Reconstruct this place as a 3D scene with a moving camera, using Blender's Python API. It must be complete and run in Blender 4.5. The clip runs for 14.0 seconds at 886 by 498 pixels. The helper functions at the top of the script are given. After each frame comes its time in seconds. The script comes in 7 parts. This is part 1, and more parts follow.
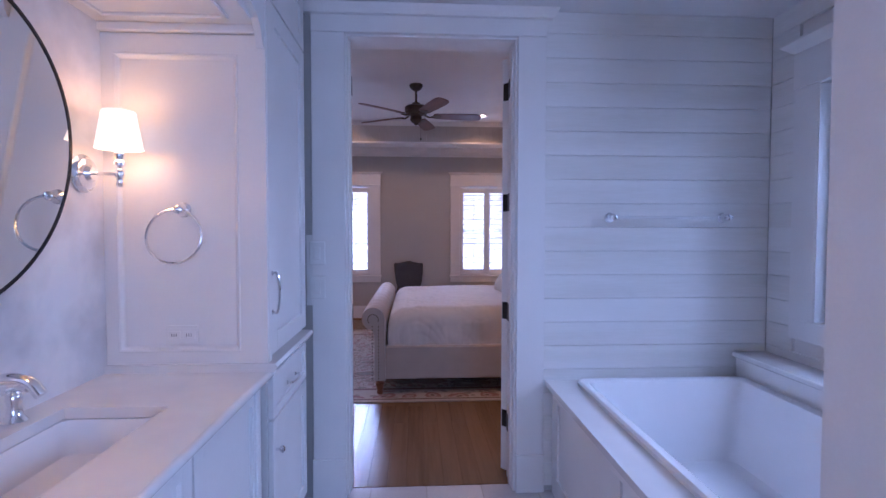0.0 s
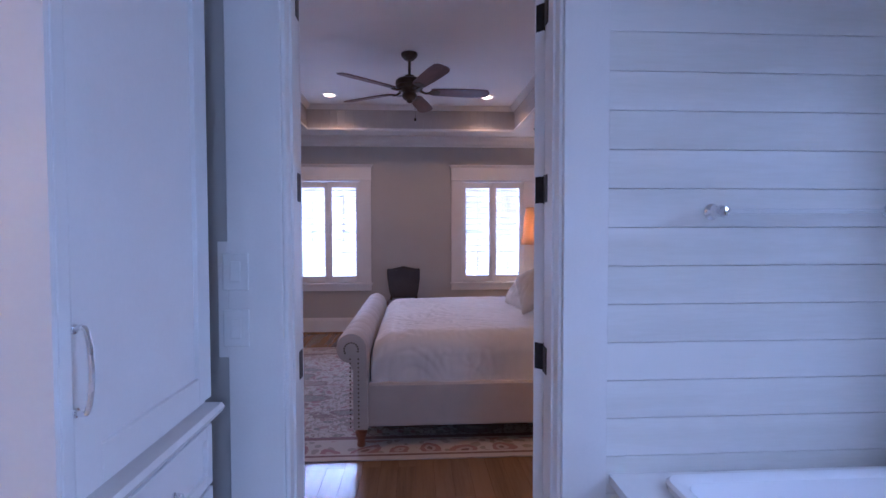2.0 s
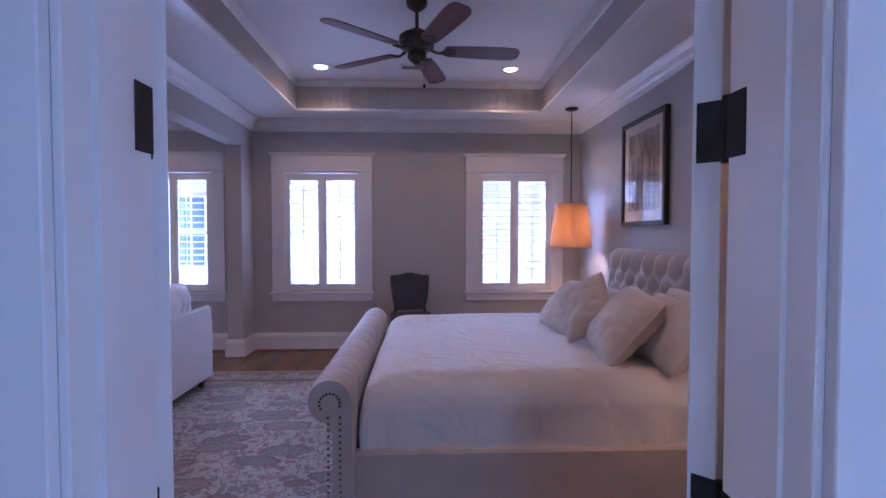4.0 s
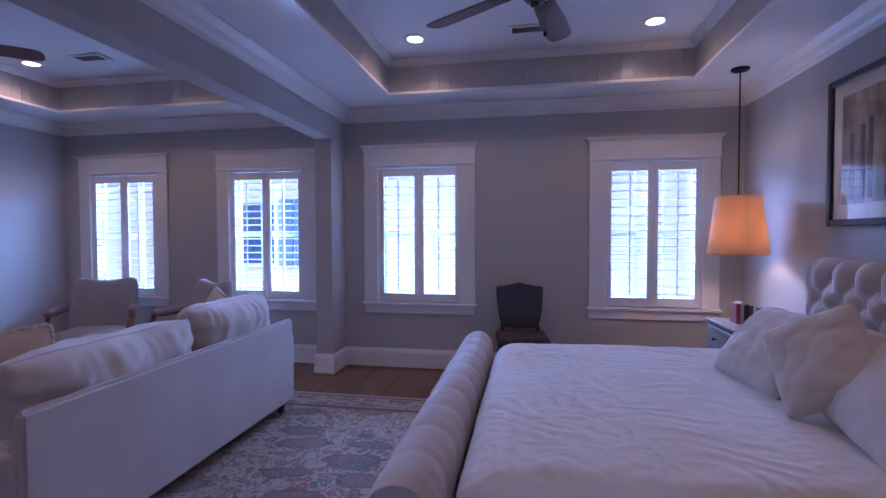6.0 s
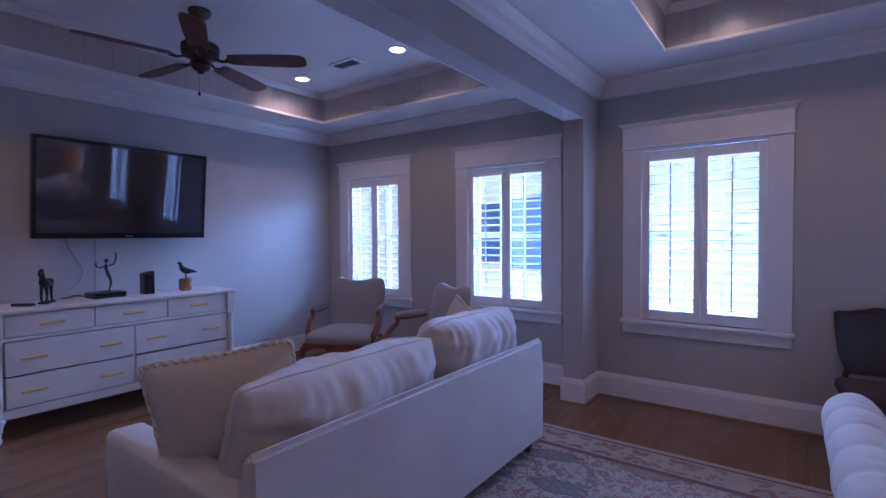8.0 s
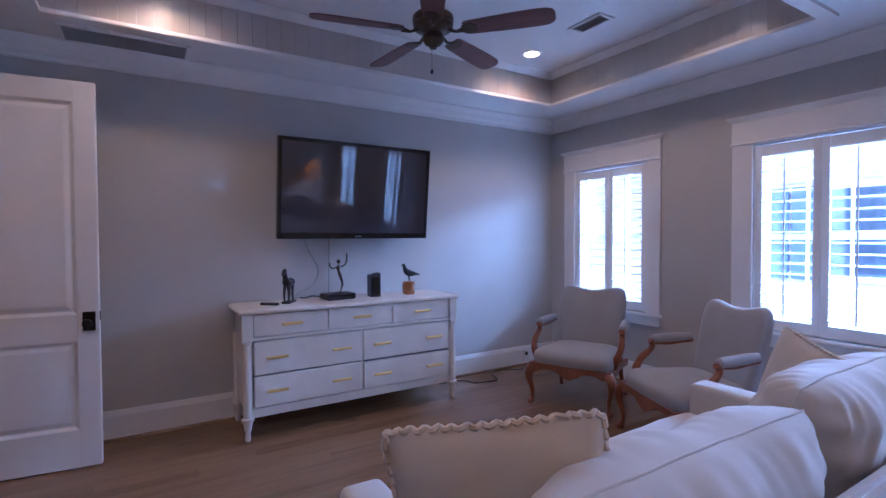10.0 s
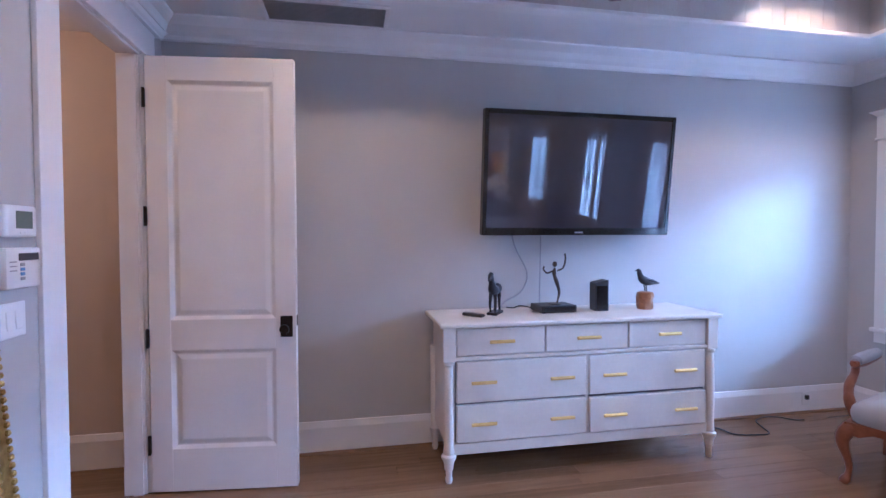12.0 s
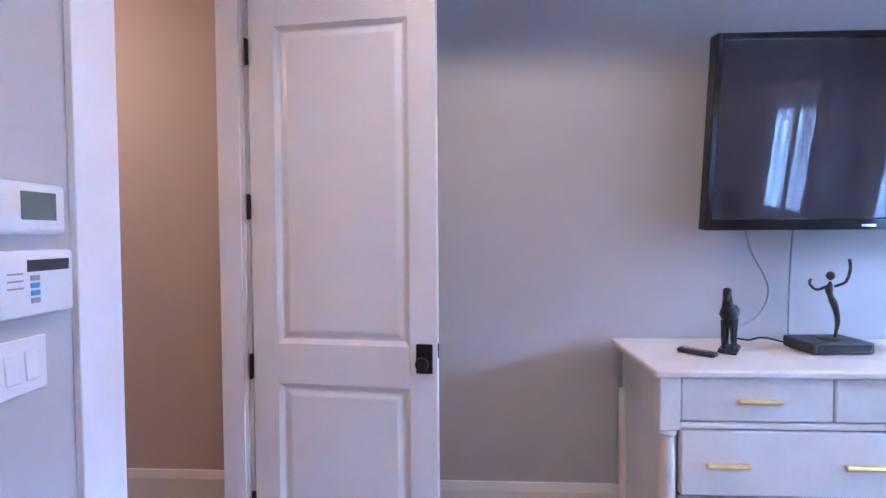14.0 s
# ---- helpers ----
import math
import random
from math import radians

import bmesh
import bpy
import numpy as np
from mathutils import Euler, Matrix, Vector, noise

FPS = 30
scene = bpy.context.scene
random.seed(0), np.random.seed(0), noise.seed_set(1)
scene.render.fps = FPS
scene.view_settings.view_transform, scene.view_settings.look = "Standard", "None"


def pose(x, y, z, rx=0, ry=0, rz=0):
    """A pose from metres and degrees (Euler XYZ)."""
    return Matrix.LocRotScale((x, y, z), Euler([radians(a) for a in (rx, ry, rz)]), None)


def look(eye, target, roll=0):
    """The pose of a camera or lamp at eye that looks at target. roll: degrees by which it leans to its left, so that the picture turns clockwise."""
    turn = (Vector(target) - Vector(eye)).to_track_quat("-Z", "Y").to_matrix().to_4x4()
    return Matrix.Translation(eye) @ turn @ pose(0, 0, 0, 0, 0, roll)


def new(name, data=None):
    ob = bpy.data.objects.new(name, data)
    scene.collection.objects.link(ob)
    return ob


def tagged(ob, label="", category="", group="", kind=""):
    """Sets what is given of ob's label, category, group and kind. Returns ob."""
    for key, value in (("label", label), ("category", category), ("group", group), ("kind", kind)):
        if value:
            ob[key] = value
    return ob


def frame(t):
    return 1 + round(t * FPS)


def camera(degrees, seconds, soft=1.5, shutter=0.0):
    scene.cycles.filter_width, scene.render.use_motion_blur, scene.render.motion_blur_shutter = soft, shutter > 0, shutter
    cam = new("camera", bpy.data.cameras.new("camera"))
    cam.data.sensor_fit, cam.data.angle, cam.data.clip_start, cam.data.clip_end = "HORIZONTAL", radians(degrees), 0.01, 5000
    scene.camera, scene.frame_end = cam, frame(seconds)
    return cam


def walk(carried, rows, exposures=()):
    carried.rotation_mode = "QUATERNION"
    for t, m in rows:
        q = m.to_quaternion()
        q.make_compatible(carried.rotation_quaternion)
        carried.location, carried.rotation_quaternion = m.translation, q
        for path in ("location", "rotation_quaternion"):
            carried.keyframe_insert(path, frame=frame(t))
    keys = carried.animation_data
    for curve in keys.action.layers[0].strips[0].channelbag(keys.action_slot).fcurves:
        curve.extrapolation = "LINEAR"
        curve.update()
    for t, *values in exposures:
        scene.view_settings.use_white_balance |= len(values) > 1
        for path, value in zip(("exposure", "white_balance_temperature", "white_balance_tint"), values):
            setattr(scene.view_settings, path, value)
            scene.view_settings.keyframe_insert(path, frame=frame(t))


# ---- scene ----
cam = camera(85.2, 14.0)
PATH = [
    (0.0, 0.074, -0.189, 1.418, -3.20, -1.94, 0.09),
    (0.5, 0.109, 0.061, 1.426, -3.14, -1.93, 0.00),
    (1.0, 0.107, 0.320, 1.427, -3.20, -1.97, -0.07),
    (1.5, 0.106, 0.560, 1.427, -3.24, -1.97, -0.10),
    (2.0, 0.128, 0.804, 1.432, -3.23, -1.94, -0.10),
    (4.3, 0.123, 1.973, 1.423, -1.78, -1.73, 0.07),
    (4.5, 0.131, 2.075, 1.425, -0.91, -1.66, 0.09),
    (5.0, 0.108, 2.303, 1.431, 1.16, -1.63, 0.06),
    (5.5, 0.102, 2.534, 1.439, 5.15, -1.58, -0.02),
    (6.0, 0.050, 2.725, 1.440, 10.17, -1.64, -0.12),
    (6.5, -0.042, 2.921, 1.447, 15.53, -1.60, -0.15),
    (7.0, -0.154, 3.106, 1.447, 22.08, -1.60, -0.31),
    (7.5, -0.293, 3.289, 1.452, 29.49, -1.53, -0.31),
    (8.0, -0.501, 3.392, 1.450, 36.11, -1.53, -0.37),
    (8.2, -0.601, 3.432, 1.451, 38.19, -1.48, -0.39),
    (10.3, -1.481, 3.705, 1.455, 62.04, -1.41, -0.25),
    (10.5, -1.569, 3.732, 1.453, 64.29, -1.44, -0.23),
    (11.0, -1.798, 3.759, 1.456, 69.92, -1.43, -0.23),
    (11.5, -2.041, 3.718, 1.447, 75.08, -1.54, -0.22),
    (12.0, -2.274, 3.696, 1.447, 79.15, -1.55, -0.18),
    (12.5, -2.518, 3.673, 1.443, 82.62, -1.67, -0.18),
    (13.0, -2.741, 3.638, 1.445, 86.51, -1.69, -0.23),
    (13.5, -2.963, 3.561, 1.450, 90.16, -1.67, -0.27),
    (14.0, -3.189, 3.509, 1.441, 92.84, -1.76, -0.36),
]
walk(cam, [(t, pose(x, y, z, 90 + pitch, 0, yaw) @ pose(0, 0, 0, 0, 0, roll)) for t, x, y, z, yaw, pitch, roll in PATH],
     exposures=[(0.0, 2.38, 4470, 30), (1.0, 2.35, 4420, 29), (2.0, 2.33, 4390, 27), (5.0, 2.22, 4040, 29), (6.5, 1.95, 3860, 26), (8.2, 1.96, 3850, 25), (10.3, 2.80, 3900, 15), (12.0, 3.50, 3890, 13), (14.0, 3.89, 3780, 11)])

# ---- light ----
SUN_EL, SUN_AZ = radians(50), radians(200)
world = bpy.data.worlds.new("sky")
scene.world = world
world.use_nodes = True
wn = world.node_tree
sky = wn.nodes.new("ShaderNodeTexSky")
sky.sky_type, sky.sun_disc, sky.sun_elevation, sky.sun_rotation = "NISHITA", False, SUN_EL, SUN_AZ
wn.nodes["Background"].inputs[1].default_value = 0.024
wn.links.new(sky.outputs[0], wn.nodes["Background"].inputs[0])


def lamp(name, kind, m, energy, color, **kw):
    d = bpy.data.lights.new(name, kind)
    d.energy, d.color = energy, color
    for k, v in kw.items():
        if k == "size": d.size = v
        if k == "size_y": d.shape, d.size_y = "RECTANGLE", v
        if k == "radius": d.shadow_soft_size = v
        if k == "angle": d.angle = v
        if k == "spot": d.spot_size, d.spot_blend = v, 0.6
    ob = new(name, d)
    ob.matrix_world = m
    return ob


DAY = (0.86, 0.91, 1.0)
lamp("sun", "SUN", look((-6, -20, 24), (0, 0, 0)), 1.0, (1, 0.77, 0.70), angle=radians(12))
WINDOWS = [1.24, -1.11, -2.88, -4.73]
for cx, power in zip(WINDOWS, (72, 116, 118, 104)):
    lamp("window_daylight", "AREA", look((cx, 12.6, 3.72), (cx, 7.74, 1.4)), power, DAY, size=2.8, size_y=1.2)
lamp("bath_window_daylight", "AREA", look((2.75, 1.55, 2.3), (0.3, 1.4, 0.9)), 8.5, (0.86, 0.93, 1.0), size=1.1, size_y=1.3)
# Added fill lamp outside an unseen south window, brightening the doorway wall.
lamp("bath_south_fill", "AREA", look((0.65, -2.32, 1.6), (0.4, 2.3, 1.3)), 4.2, (0.84, 0.92, 1.0), size=0.95, size_y=1.15)

# ---- materials ----
MATS = {}


def mat(name, a, b=None, rough=0.5, metal=0.0, scale=6.0, fine=90.0, bump=0.05, stretch=(1, 1, 1), rvar=0.0, emit=None, coat=0.0, sheen=0.0, trans=0.0, piece=0.0, sub=0.0, ramp_at=(0.42, 0.9)):
    """A surface whose colour wanders from a to b at two scales, with a fine relief."""
    m = bpy.data.materials.new(name)
    m.use_nodes = True
    nt = m.node_tree
    N, L = nt.nodes, nt.links
    p = N["Principled BSDF"]
    b = b or tuple(c * 0.86 for c in a)
    tc, mp = N.new("ShaderNodeTexCoord"), N.new("ShaderNodeMapping")
    mp.inputs["Scale"].default_value = stretch
    L.new(tc.outputs["Object"], mp.inputs[0])
    n1, n2 = N.new("ShaderNodeTexNoise"), N.new("ShaderNodeTexNoise")
    n1.inputs["Scale"].default_value, n1.inputs["Detail"].default_value = scale, 6
    n2.inputs["Scale"].default_value, n2.inputs["Detail"].default_value = fine, 3
    for n in (n1, n2):
        L.new(mp.outputs[0], n.inputs["Vector"])
    add = N.new("ShaderNodeMath")
    add.operation = "MULTIPLY_ADD"
    add.inputs[1].default_value = 0.35
    L.new(n2.outputs["Fac"], add.inputs[0])
    L.new(n1.outputs["Fac"], add.inputs[2])
    fac = add.outputs[0]
    if piece:
        oi, ad2 = N.new("ShaderNodeObjectInfo"), N.new("ShaderNodeMath")
        ad2.operation = "MULTIPLY_ADD"
        ad2.inputs[1].default_value = piece
        L.new(oi.outputs["Random"], ad2.inputs[0])
        L.new(fac, ad2.inputs[2])
        fac = ad2.outputs[0]
        loc = N.new("ShaderNodeVectorMath")
        loc.operation = "MULTIPLY_ADD"
        loc.inputs[1].default_value = (37, 53, 71)
        L.new(oi.outputs["Random"], loc.inputs[0])
        L.new(tc.outputs["Object"], loc.inputs[2])
        L.new(loc.outputs[0], mp.inputs[0])
    ramp = N.new("ShaderNodeValToRGB")
    ramp.color_ramp.elements[0].position, ramp.color_ramp.elements[1].position = ramp_at[0], ramp_at[1] + piece * 0.5
    ramp.color_ramp.elements[0].color, ramp.color_ramp.elements[1].color = (*b, 1), (*a, 1)
    L.new(fac, ramp.inputs[0])
    L.new(ramp.outputs[0], p.inputs["Base Color"])
    p.inputs["Roughness"].default_value, p.inputs["Metallic"].default_value = rough, metal
    if rvar:
        mr = N.new("ShaderNodeMapRange")
        mr.inputs[3].default_value, mr.inputs[4].default_value = rough - rvar, rough + rvar
        L.new(n1.outputs["Fac"], mr.inputs[0])
        L.new(mr.outputs[0], p.inputs["Roughness"])
    if bump:
        bp = N.new("ShaderNodeBump")
        bp.inputs["Strength"].default_value, bp.inputs["Distance"].default_value = bump, 0.01
        L.new(fac if not piece else add.outputs[0], bp.inputs["Height"])
        L.new(bp.outputs[0], p.inputs["Normal"])
    if emit:
        p.inputs["Emission Color"].default_value, p.inputs["Emission Strength"].default_value = (*emit[0], 1), emit[1]
    p.inputs["Coat Weight"].default_value, p.inputs["Sheen Weight"].default_value, p.inputs["Transmission Weight"].default_value = coat, sheen, trans
    p.inputs["Subsurface Weight"].default_value = sub
    MATS[name] = m
    return m


wall_paint = mat("greige_wall_paint", (0.50, 0.49, 0.465), (0.47, 0.46, 0.44), 0.82, scale=2, fine=260, bump=0.03)
hall_paint = mat("hall_wall_paint", (0.56, 0.48, 0.40), (0.52, 0.44, 0.37), 0.6, scale=2, fine=260, bump=0.03)
trim_paint = mat("white_trim_paint", (0.80, 0.79, 0.77), (0.74, 0.73, 0.71), 0.32, scale=3, fine=120, bump=0.015)
ceil_paint = mat("white_ceiling_paint", (0.78, 0.78, 0.77), (0.74, 0.74, 0.73), 0.6, scale=2, fine=200, bump=0.02)
tray_gloss = mat("satin_beige_tray_paint", (0.56, 0.52, 0.48), (0.50, 0.465, 0.43), 0.26, scale=3, fine=60, bump=0.02)
ship_paint = mat("whitewashed_pine_boards", (0.78, 0.775, 0.75), (0.655, 0.645, 0.60), 0.42, scale=2.2, fine=30, bump=0.03, stretch=(0.35, 4, 3.5), piece=0.22, ramp_at=(0.44, 0.80))
oak = mat("oak_floor", (0.215, 0.126, 0.060), (0.125, 0.072, 0.033), 0.24, scale=4, fine=40, bump=0.012, stretch=(7, 0.35, 7), rvar=0.06, piece=0.35)
tile = mat("marble_floor_tile", (0.72, 0.72, 0.72), (0.55, 0.55, 0.57), 0.2, scale=3, piece=0.15, bump=0.01)
grout = mat("grout", (0.5, 0.49, 0.47), rough=0.9)
cab_paint = mat("white_cabinet_paint", (0.80, 0.80, 0.79), (0.75, 0.75, 0.74), 0.3, scale=3, bump=0.012)
stone_top = mat("white_marble_counter", (0.80, 0.79, 0.77), (0.70, 0.69, 0.68), 0.16, scale=2.5, fine=12, bump=0.0)
chrome = mat("polished_chrome", (0.86, 0.86, 0.88), (0.82, 0.82, 0.84), 0.08, 1.0, bump=0.0)
black_metal = mat("oil_rubbed_bronze", (0.018, 0.016, 0.016), (0.035, 0.03, 0.028), 0.4, 0.7, scale=20, bump=0.03)
bronze = mat("antique_bronze", (0.10, 0.075, 0.05), (0.05, 0.037, 0.027), 0.38, 0.85, scale=14, bump=0.04)
porcelain = mat("white_porcelain", (0.85, 0.85, 0.86), (0.82, 0.82, 0.83), 0.08, bump=0.0)

# ---- building blocks ----


def part(name, bm, material, parent=None, label="", smooth=False, kind=""):
    me = bpy.data.meshes.new(name)
    bmesh.ops.recalc_face_normals(bm, faces=bm.faces)
    bm.to_mesh(me)
    bm.free()
    me.materials.append(material)
    if smooth:
        me.shade_smooth()
        me.set_sharp_from_angle(angle=radians(38))
    ob = new(name, me)
    ob.parent = parent
    tagged(ob, label=label, kind=kind)
    return ob


def share(name, mesh, m, parent):
    ob = new(name, mesh)
    ob.parent = parent
    ob.matrix_basis = m
    return ob


def thing(name, m, label, category, group="", kind=""):
    ob = new(name)
    ob.empty_display_size = 0.1
    ob.matrix_world = m
    return tagged(ob, label, category, group, kind)


def setting(name, label=""):
    return tagged(new(name), label, name.split("_")[0], "", "structure")


def box(bm, a, b, bevel=0.0, seg=1):
    a, b = Vector(a), Vector(b)
    g = bmesh.ops.create_cube(bm, size=1, matrix=Matrix.LocRotScale((a + b) / 2, None, [max(abs(q), 1e-4) for q in b - a]))
    if bevel:
        es = {e for v in g["verts"] for e in v.link_edges}
        bmesh.ops.bevel(bm, geom=list(es), offset=bevel, segments=seg, affect="EDGES", profile=0.5)
    return bm


def boxes(*items, bevel=0.0):
    bm = bmesh.new()
    for a, b in items:
        box(bm, a, b, bevel)
    return bm


def rings(bm, loops, caps=True, close=True):
    """Skins a row of equal closed loops of points."""
    vs = [[bm.verts.new(p) for p in lp] for lp in loops]
    n = len(vs[0])
    for u, w in zip(vs, vs[1:]):
        for i in range(n if close else n - 1):
            bm.faces.new((u[i], u[(i + 1) % n], w[(i + 1) % n], w[i]))
    if caps:
        bm.faces.new(vs[0][::-1])
        bm.faces.new(vs[-1])
    return bm


def lathe(bm, prof, seg=20, m=None):
    m = m or Matrix()
    return rings(bm, [[m @ Vector((max(r, 1e-4) * math.cos(2 * math.pi * i / seg), max(r, 1e-4) * math.sin(2 * math.pi * i / seg), z)) for i in range(seg)] for r, z in prof])


def tube(bm, pts, r, seg=8):
    pts = [Vector(p) for p in pts]
    rs = r if isinstance(r, (list, tuple)) else [r] * len(pts)
    loops = []
    side = None
    for i, p in enumerate(pts):
        d = (pts[min(i + 1, len(pts) - 1)] - pts[max(i - 1, 0)]).normalized()
        if side is None:
            side = d.orthogonal().normalized()
        side = (side - d * side.dot(d)).normalized()
        up = d.cross(side)
        loops.append([p + rs[i] * (side * math.cos(2 * math.pi * k / seg) + up * math.sin(2 * math.pi * k / seg)) for k in range(seg)])
    return rings(bm, loops)


def prism(bm, poly, depth, m=None):
    """A flat outline in x, y drawn out along z."""
    m = m or Matrix()
    return rings(bm, [[m @ Vector((x, y, z)) for x, y in poly] for z in (0, depth)])


def curve_pts(pts, n=8):
    """A smooth line through the points."""
    P = [Vector(p) for p in pts]
    P = [2 * P[0] - P[1]] + P + [2 * P[-1] - P[-2]]
    out = []
    for i in range(1, len(P) - 2):
        for k in range(n):
            t = k / n
            out.append(0.5 * (2 * P[i] + (P[i + 1] - P[i - 1]) * t + (2 * P[i - 1] - 5 * P[i] + 4 * P[i + 1] - P[i + 2]) * t * t + (3 * P[i] - P[i - 1] - 3 * P[i + 1] + P[i + 2]) * t ** 3))
    return out + [P[-2]]


def pillow_mesh(w, h, d, n=18, wrinkle=0.012, seed=0, pinch=0.06, power=2.4):
    """A stuffed pillow in x, z with its thickness along y, corners drawn out."""
    bm = bmesh.new()
    grid = {}
    for side in (1, -1):
        for i in range(n + 1):
            for j in range(n + 1):
                u, v = 2 * i / n - 1, 2 * j / n - 1
                if side < 0 and (i in (0, n) or j in (0, n)):
                    grid[side, i, j] = grid[1, i, j]
                    continue
                k = max(0.0, (1 - abs(u) ** power) * (1 - abs(v) ** power)) ** 0.55
                soft = 1 - 0.055 * abs(u * v) ** 5
                x = w / 2 * u * (1 - pinch * (1 - v * v)) * soft
                z = h / 2 * v * (1 - pinch * (1 - u * u)) * soft
                q = Vector((x * 7 + seed * 3.1, z * 7, side * 2 + seed))
                rim_u, rim_v = math.exp(-(1 - abs(u)) / 0.22), math.exp(-(1 - abs(v)) / 0.22)
                gather = math.sin(z * 52 + 5 * noise.noise(q * 0.8)) * rim_u * (1 - rim_v) + math.sin(x * 52 + 5 * noise.noise(q * 0.8 + Vector((4, 0, 0)))) * rim_v * (1 - rim_u)
                crease = max(0, 1 - 4 * abs(noise.noise(Vector((x * 6 + z * 5, z * 9 - x * 7, seed * 1.7 + side)))))
                wob = (0.55 * noise.noise(q * 0.6) + 0.25 * noise.noise(q * 2.3) + 0.16 * gather + 0.24 * crease) * wrinkle * min(1, 0.2 + k)
                grid[side, i, j] = bm.verts.new((x, side * (d / 2 * k) + wob, z))
        for i in range(n):
            for j in range(n):
                f = [grid[side, i, j], grid[side, i + 1, j], grid[side, i + 1, j + 1], grid[side, i, j + 1]]
                bm.faces.new(f if side > 0 else f[::-1])
    return bm

# ---- structure: bedroom ----
X0, X1, Y0, Y1 = -5.55, 2.06, 2.56, 7.74       # bedroom faces
YB = 2.385                                      # bathroom face of the wall between
ZC, ZT = 2.79, 3.09                             # ceiling, tray ceiling
WIN_W, WIN_B, WIN_T = 0.90, 0.72, 2.173         # window openings
BATH_DOOR = (-0.297, 0.614, 2.455)
HALL_DOOR = (-5.22, -4.44, 2.46)


def wall(name, label, spans, mat_):
    w = setting(name, label)
    part("wall_body", boxes(*spans), mat_, w)
    return w


# north wall with four window openings
spans, x = [], X0 - 0.2
for cx in sorted(WINDOWS):
    l, r = cx - WIN_W / 2, cx + WIN_W / 2
    spans += [((x, Y1, -0.1), (l, Y1 + 0.2, ZT + 0.1)), ((l, Y1, -0.1), (r, Y1 + 0.2, WIN_B)), ((l, Y1, WIN_T), (r, Y1 + 0.2, ZT + 0.1))]
    x = r
spans.append(((x, Y1, -0.1), (X1 + 0.2, Y1 + 0.2, ZT + 0.1)))
wall_north = wall("wall_north", "greige painted bedroom wall with four windows", spans, wall_paint)
wall_west = wall("wall_west", "greige painted wall behind the dresser", [((X0 - 0.2, Y0 - 0.09, -0.1), (X0, Y1, ZT + 0.1))], wall_paint)
wall_east = wall("wall_east", "greige painted wall behind the bed", [((X1, Y0, -0.1), (X1 + 0.2, Y1, ZT + 0.1))], wall_paint)
ym = (Y0 + YB) / 2
wall_south = wall("wall_south", "greige painted wall with two doorways", [
    ((X0, ym, -0.1), (HALL_DOOR[0], Y0, ZT + 0.1)), ((HALL_DOOR[0], ym, HALL_DOOR[2]), (HALL_DOOR[1], Y0, ZT + 0.1)),
    ((HALL_DOOR[1], ym, -0.1), (BATH_DOOR[0], Y0, ZT + 0.1)), ((BATH_DOOR[0], ym, BATH_DOOR[2]), (BATH_DOOR[1], Y0, ZT + 0.1)),
    ((BATH_DOOR[1], ym, -0.1), (X1 + 0.2, Y0, ZT + 0.1))], wall_paint)

# beam and pilaster between the bed and the sitting area
BX0, BX1, BZ = -2.12, -1.94, 2.43
beam = setting("beam", "greige painted ceiling beam between bed and sitting area")
part("beam_body", boxes(((BX0, Y0, BZ), (BX1, Y1, ZC)), bevel=0.004), wall_paint, beam)
pilaster = setting("pilaster_north", "greige painted pilaster under the beam")
part("pilaster_body", boxes(((BX0, 7.38, 0), (BX1, Y1, BZ)), bevel=0.004), wall_paint, pilaster)
pilaster2 = setting("pilaster_south", "greige painted pilaster under the beam")
part("pilaster_body", boxes(((BX0, Y0, 0), (BX1, Y0 + 0.36, BZ)), bevel=0.004), wall_paint, pilaster2)

# ceilings with trays
TRAYS = [(-1.29, 1.45, 3.08, 7.21), (-4.98, -2.67, 3.13, 7.17)]
bm = bmesh.new()
xs = [X0 - 0.2, TRAYS[1][0], TRAYS[1][1], TRAYS[0][0], TRAYS[0][1], X1 + 0.2]
for i in (0, 2, 4):
    box(bm, (xs[i], Y0 - 0.09, ZC), (xs[i + 1], Y1 + 0.2, ZC + 0.12))
for tx0, tx1, ty0, ty1 in TRAYS:
    box(bm, (tx0, Y0 - 0.09, ZC), (tx1, ty0, ZC + 0.12))
    box(bm, (tx0, ty1, ZC), (tx1, Y1 + 0.2, ZC + 0.12))
    box(bm, (tx0 - 0.1, ty0 - 0.1, ZT), (tx1 + 0.1, ty1 + 0.1, ZT + 0.1))
ceiling = tagged(part("ceiling", bm, ceil_paint), "white painted ceiling with two recessed trays", "ceiling", kind="structure")

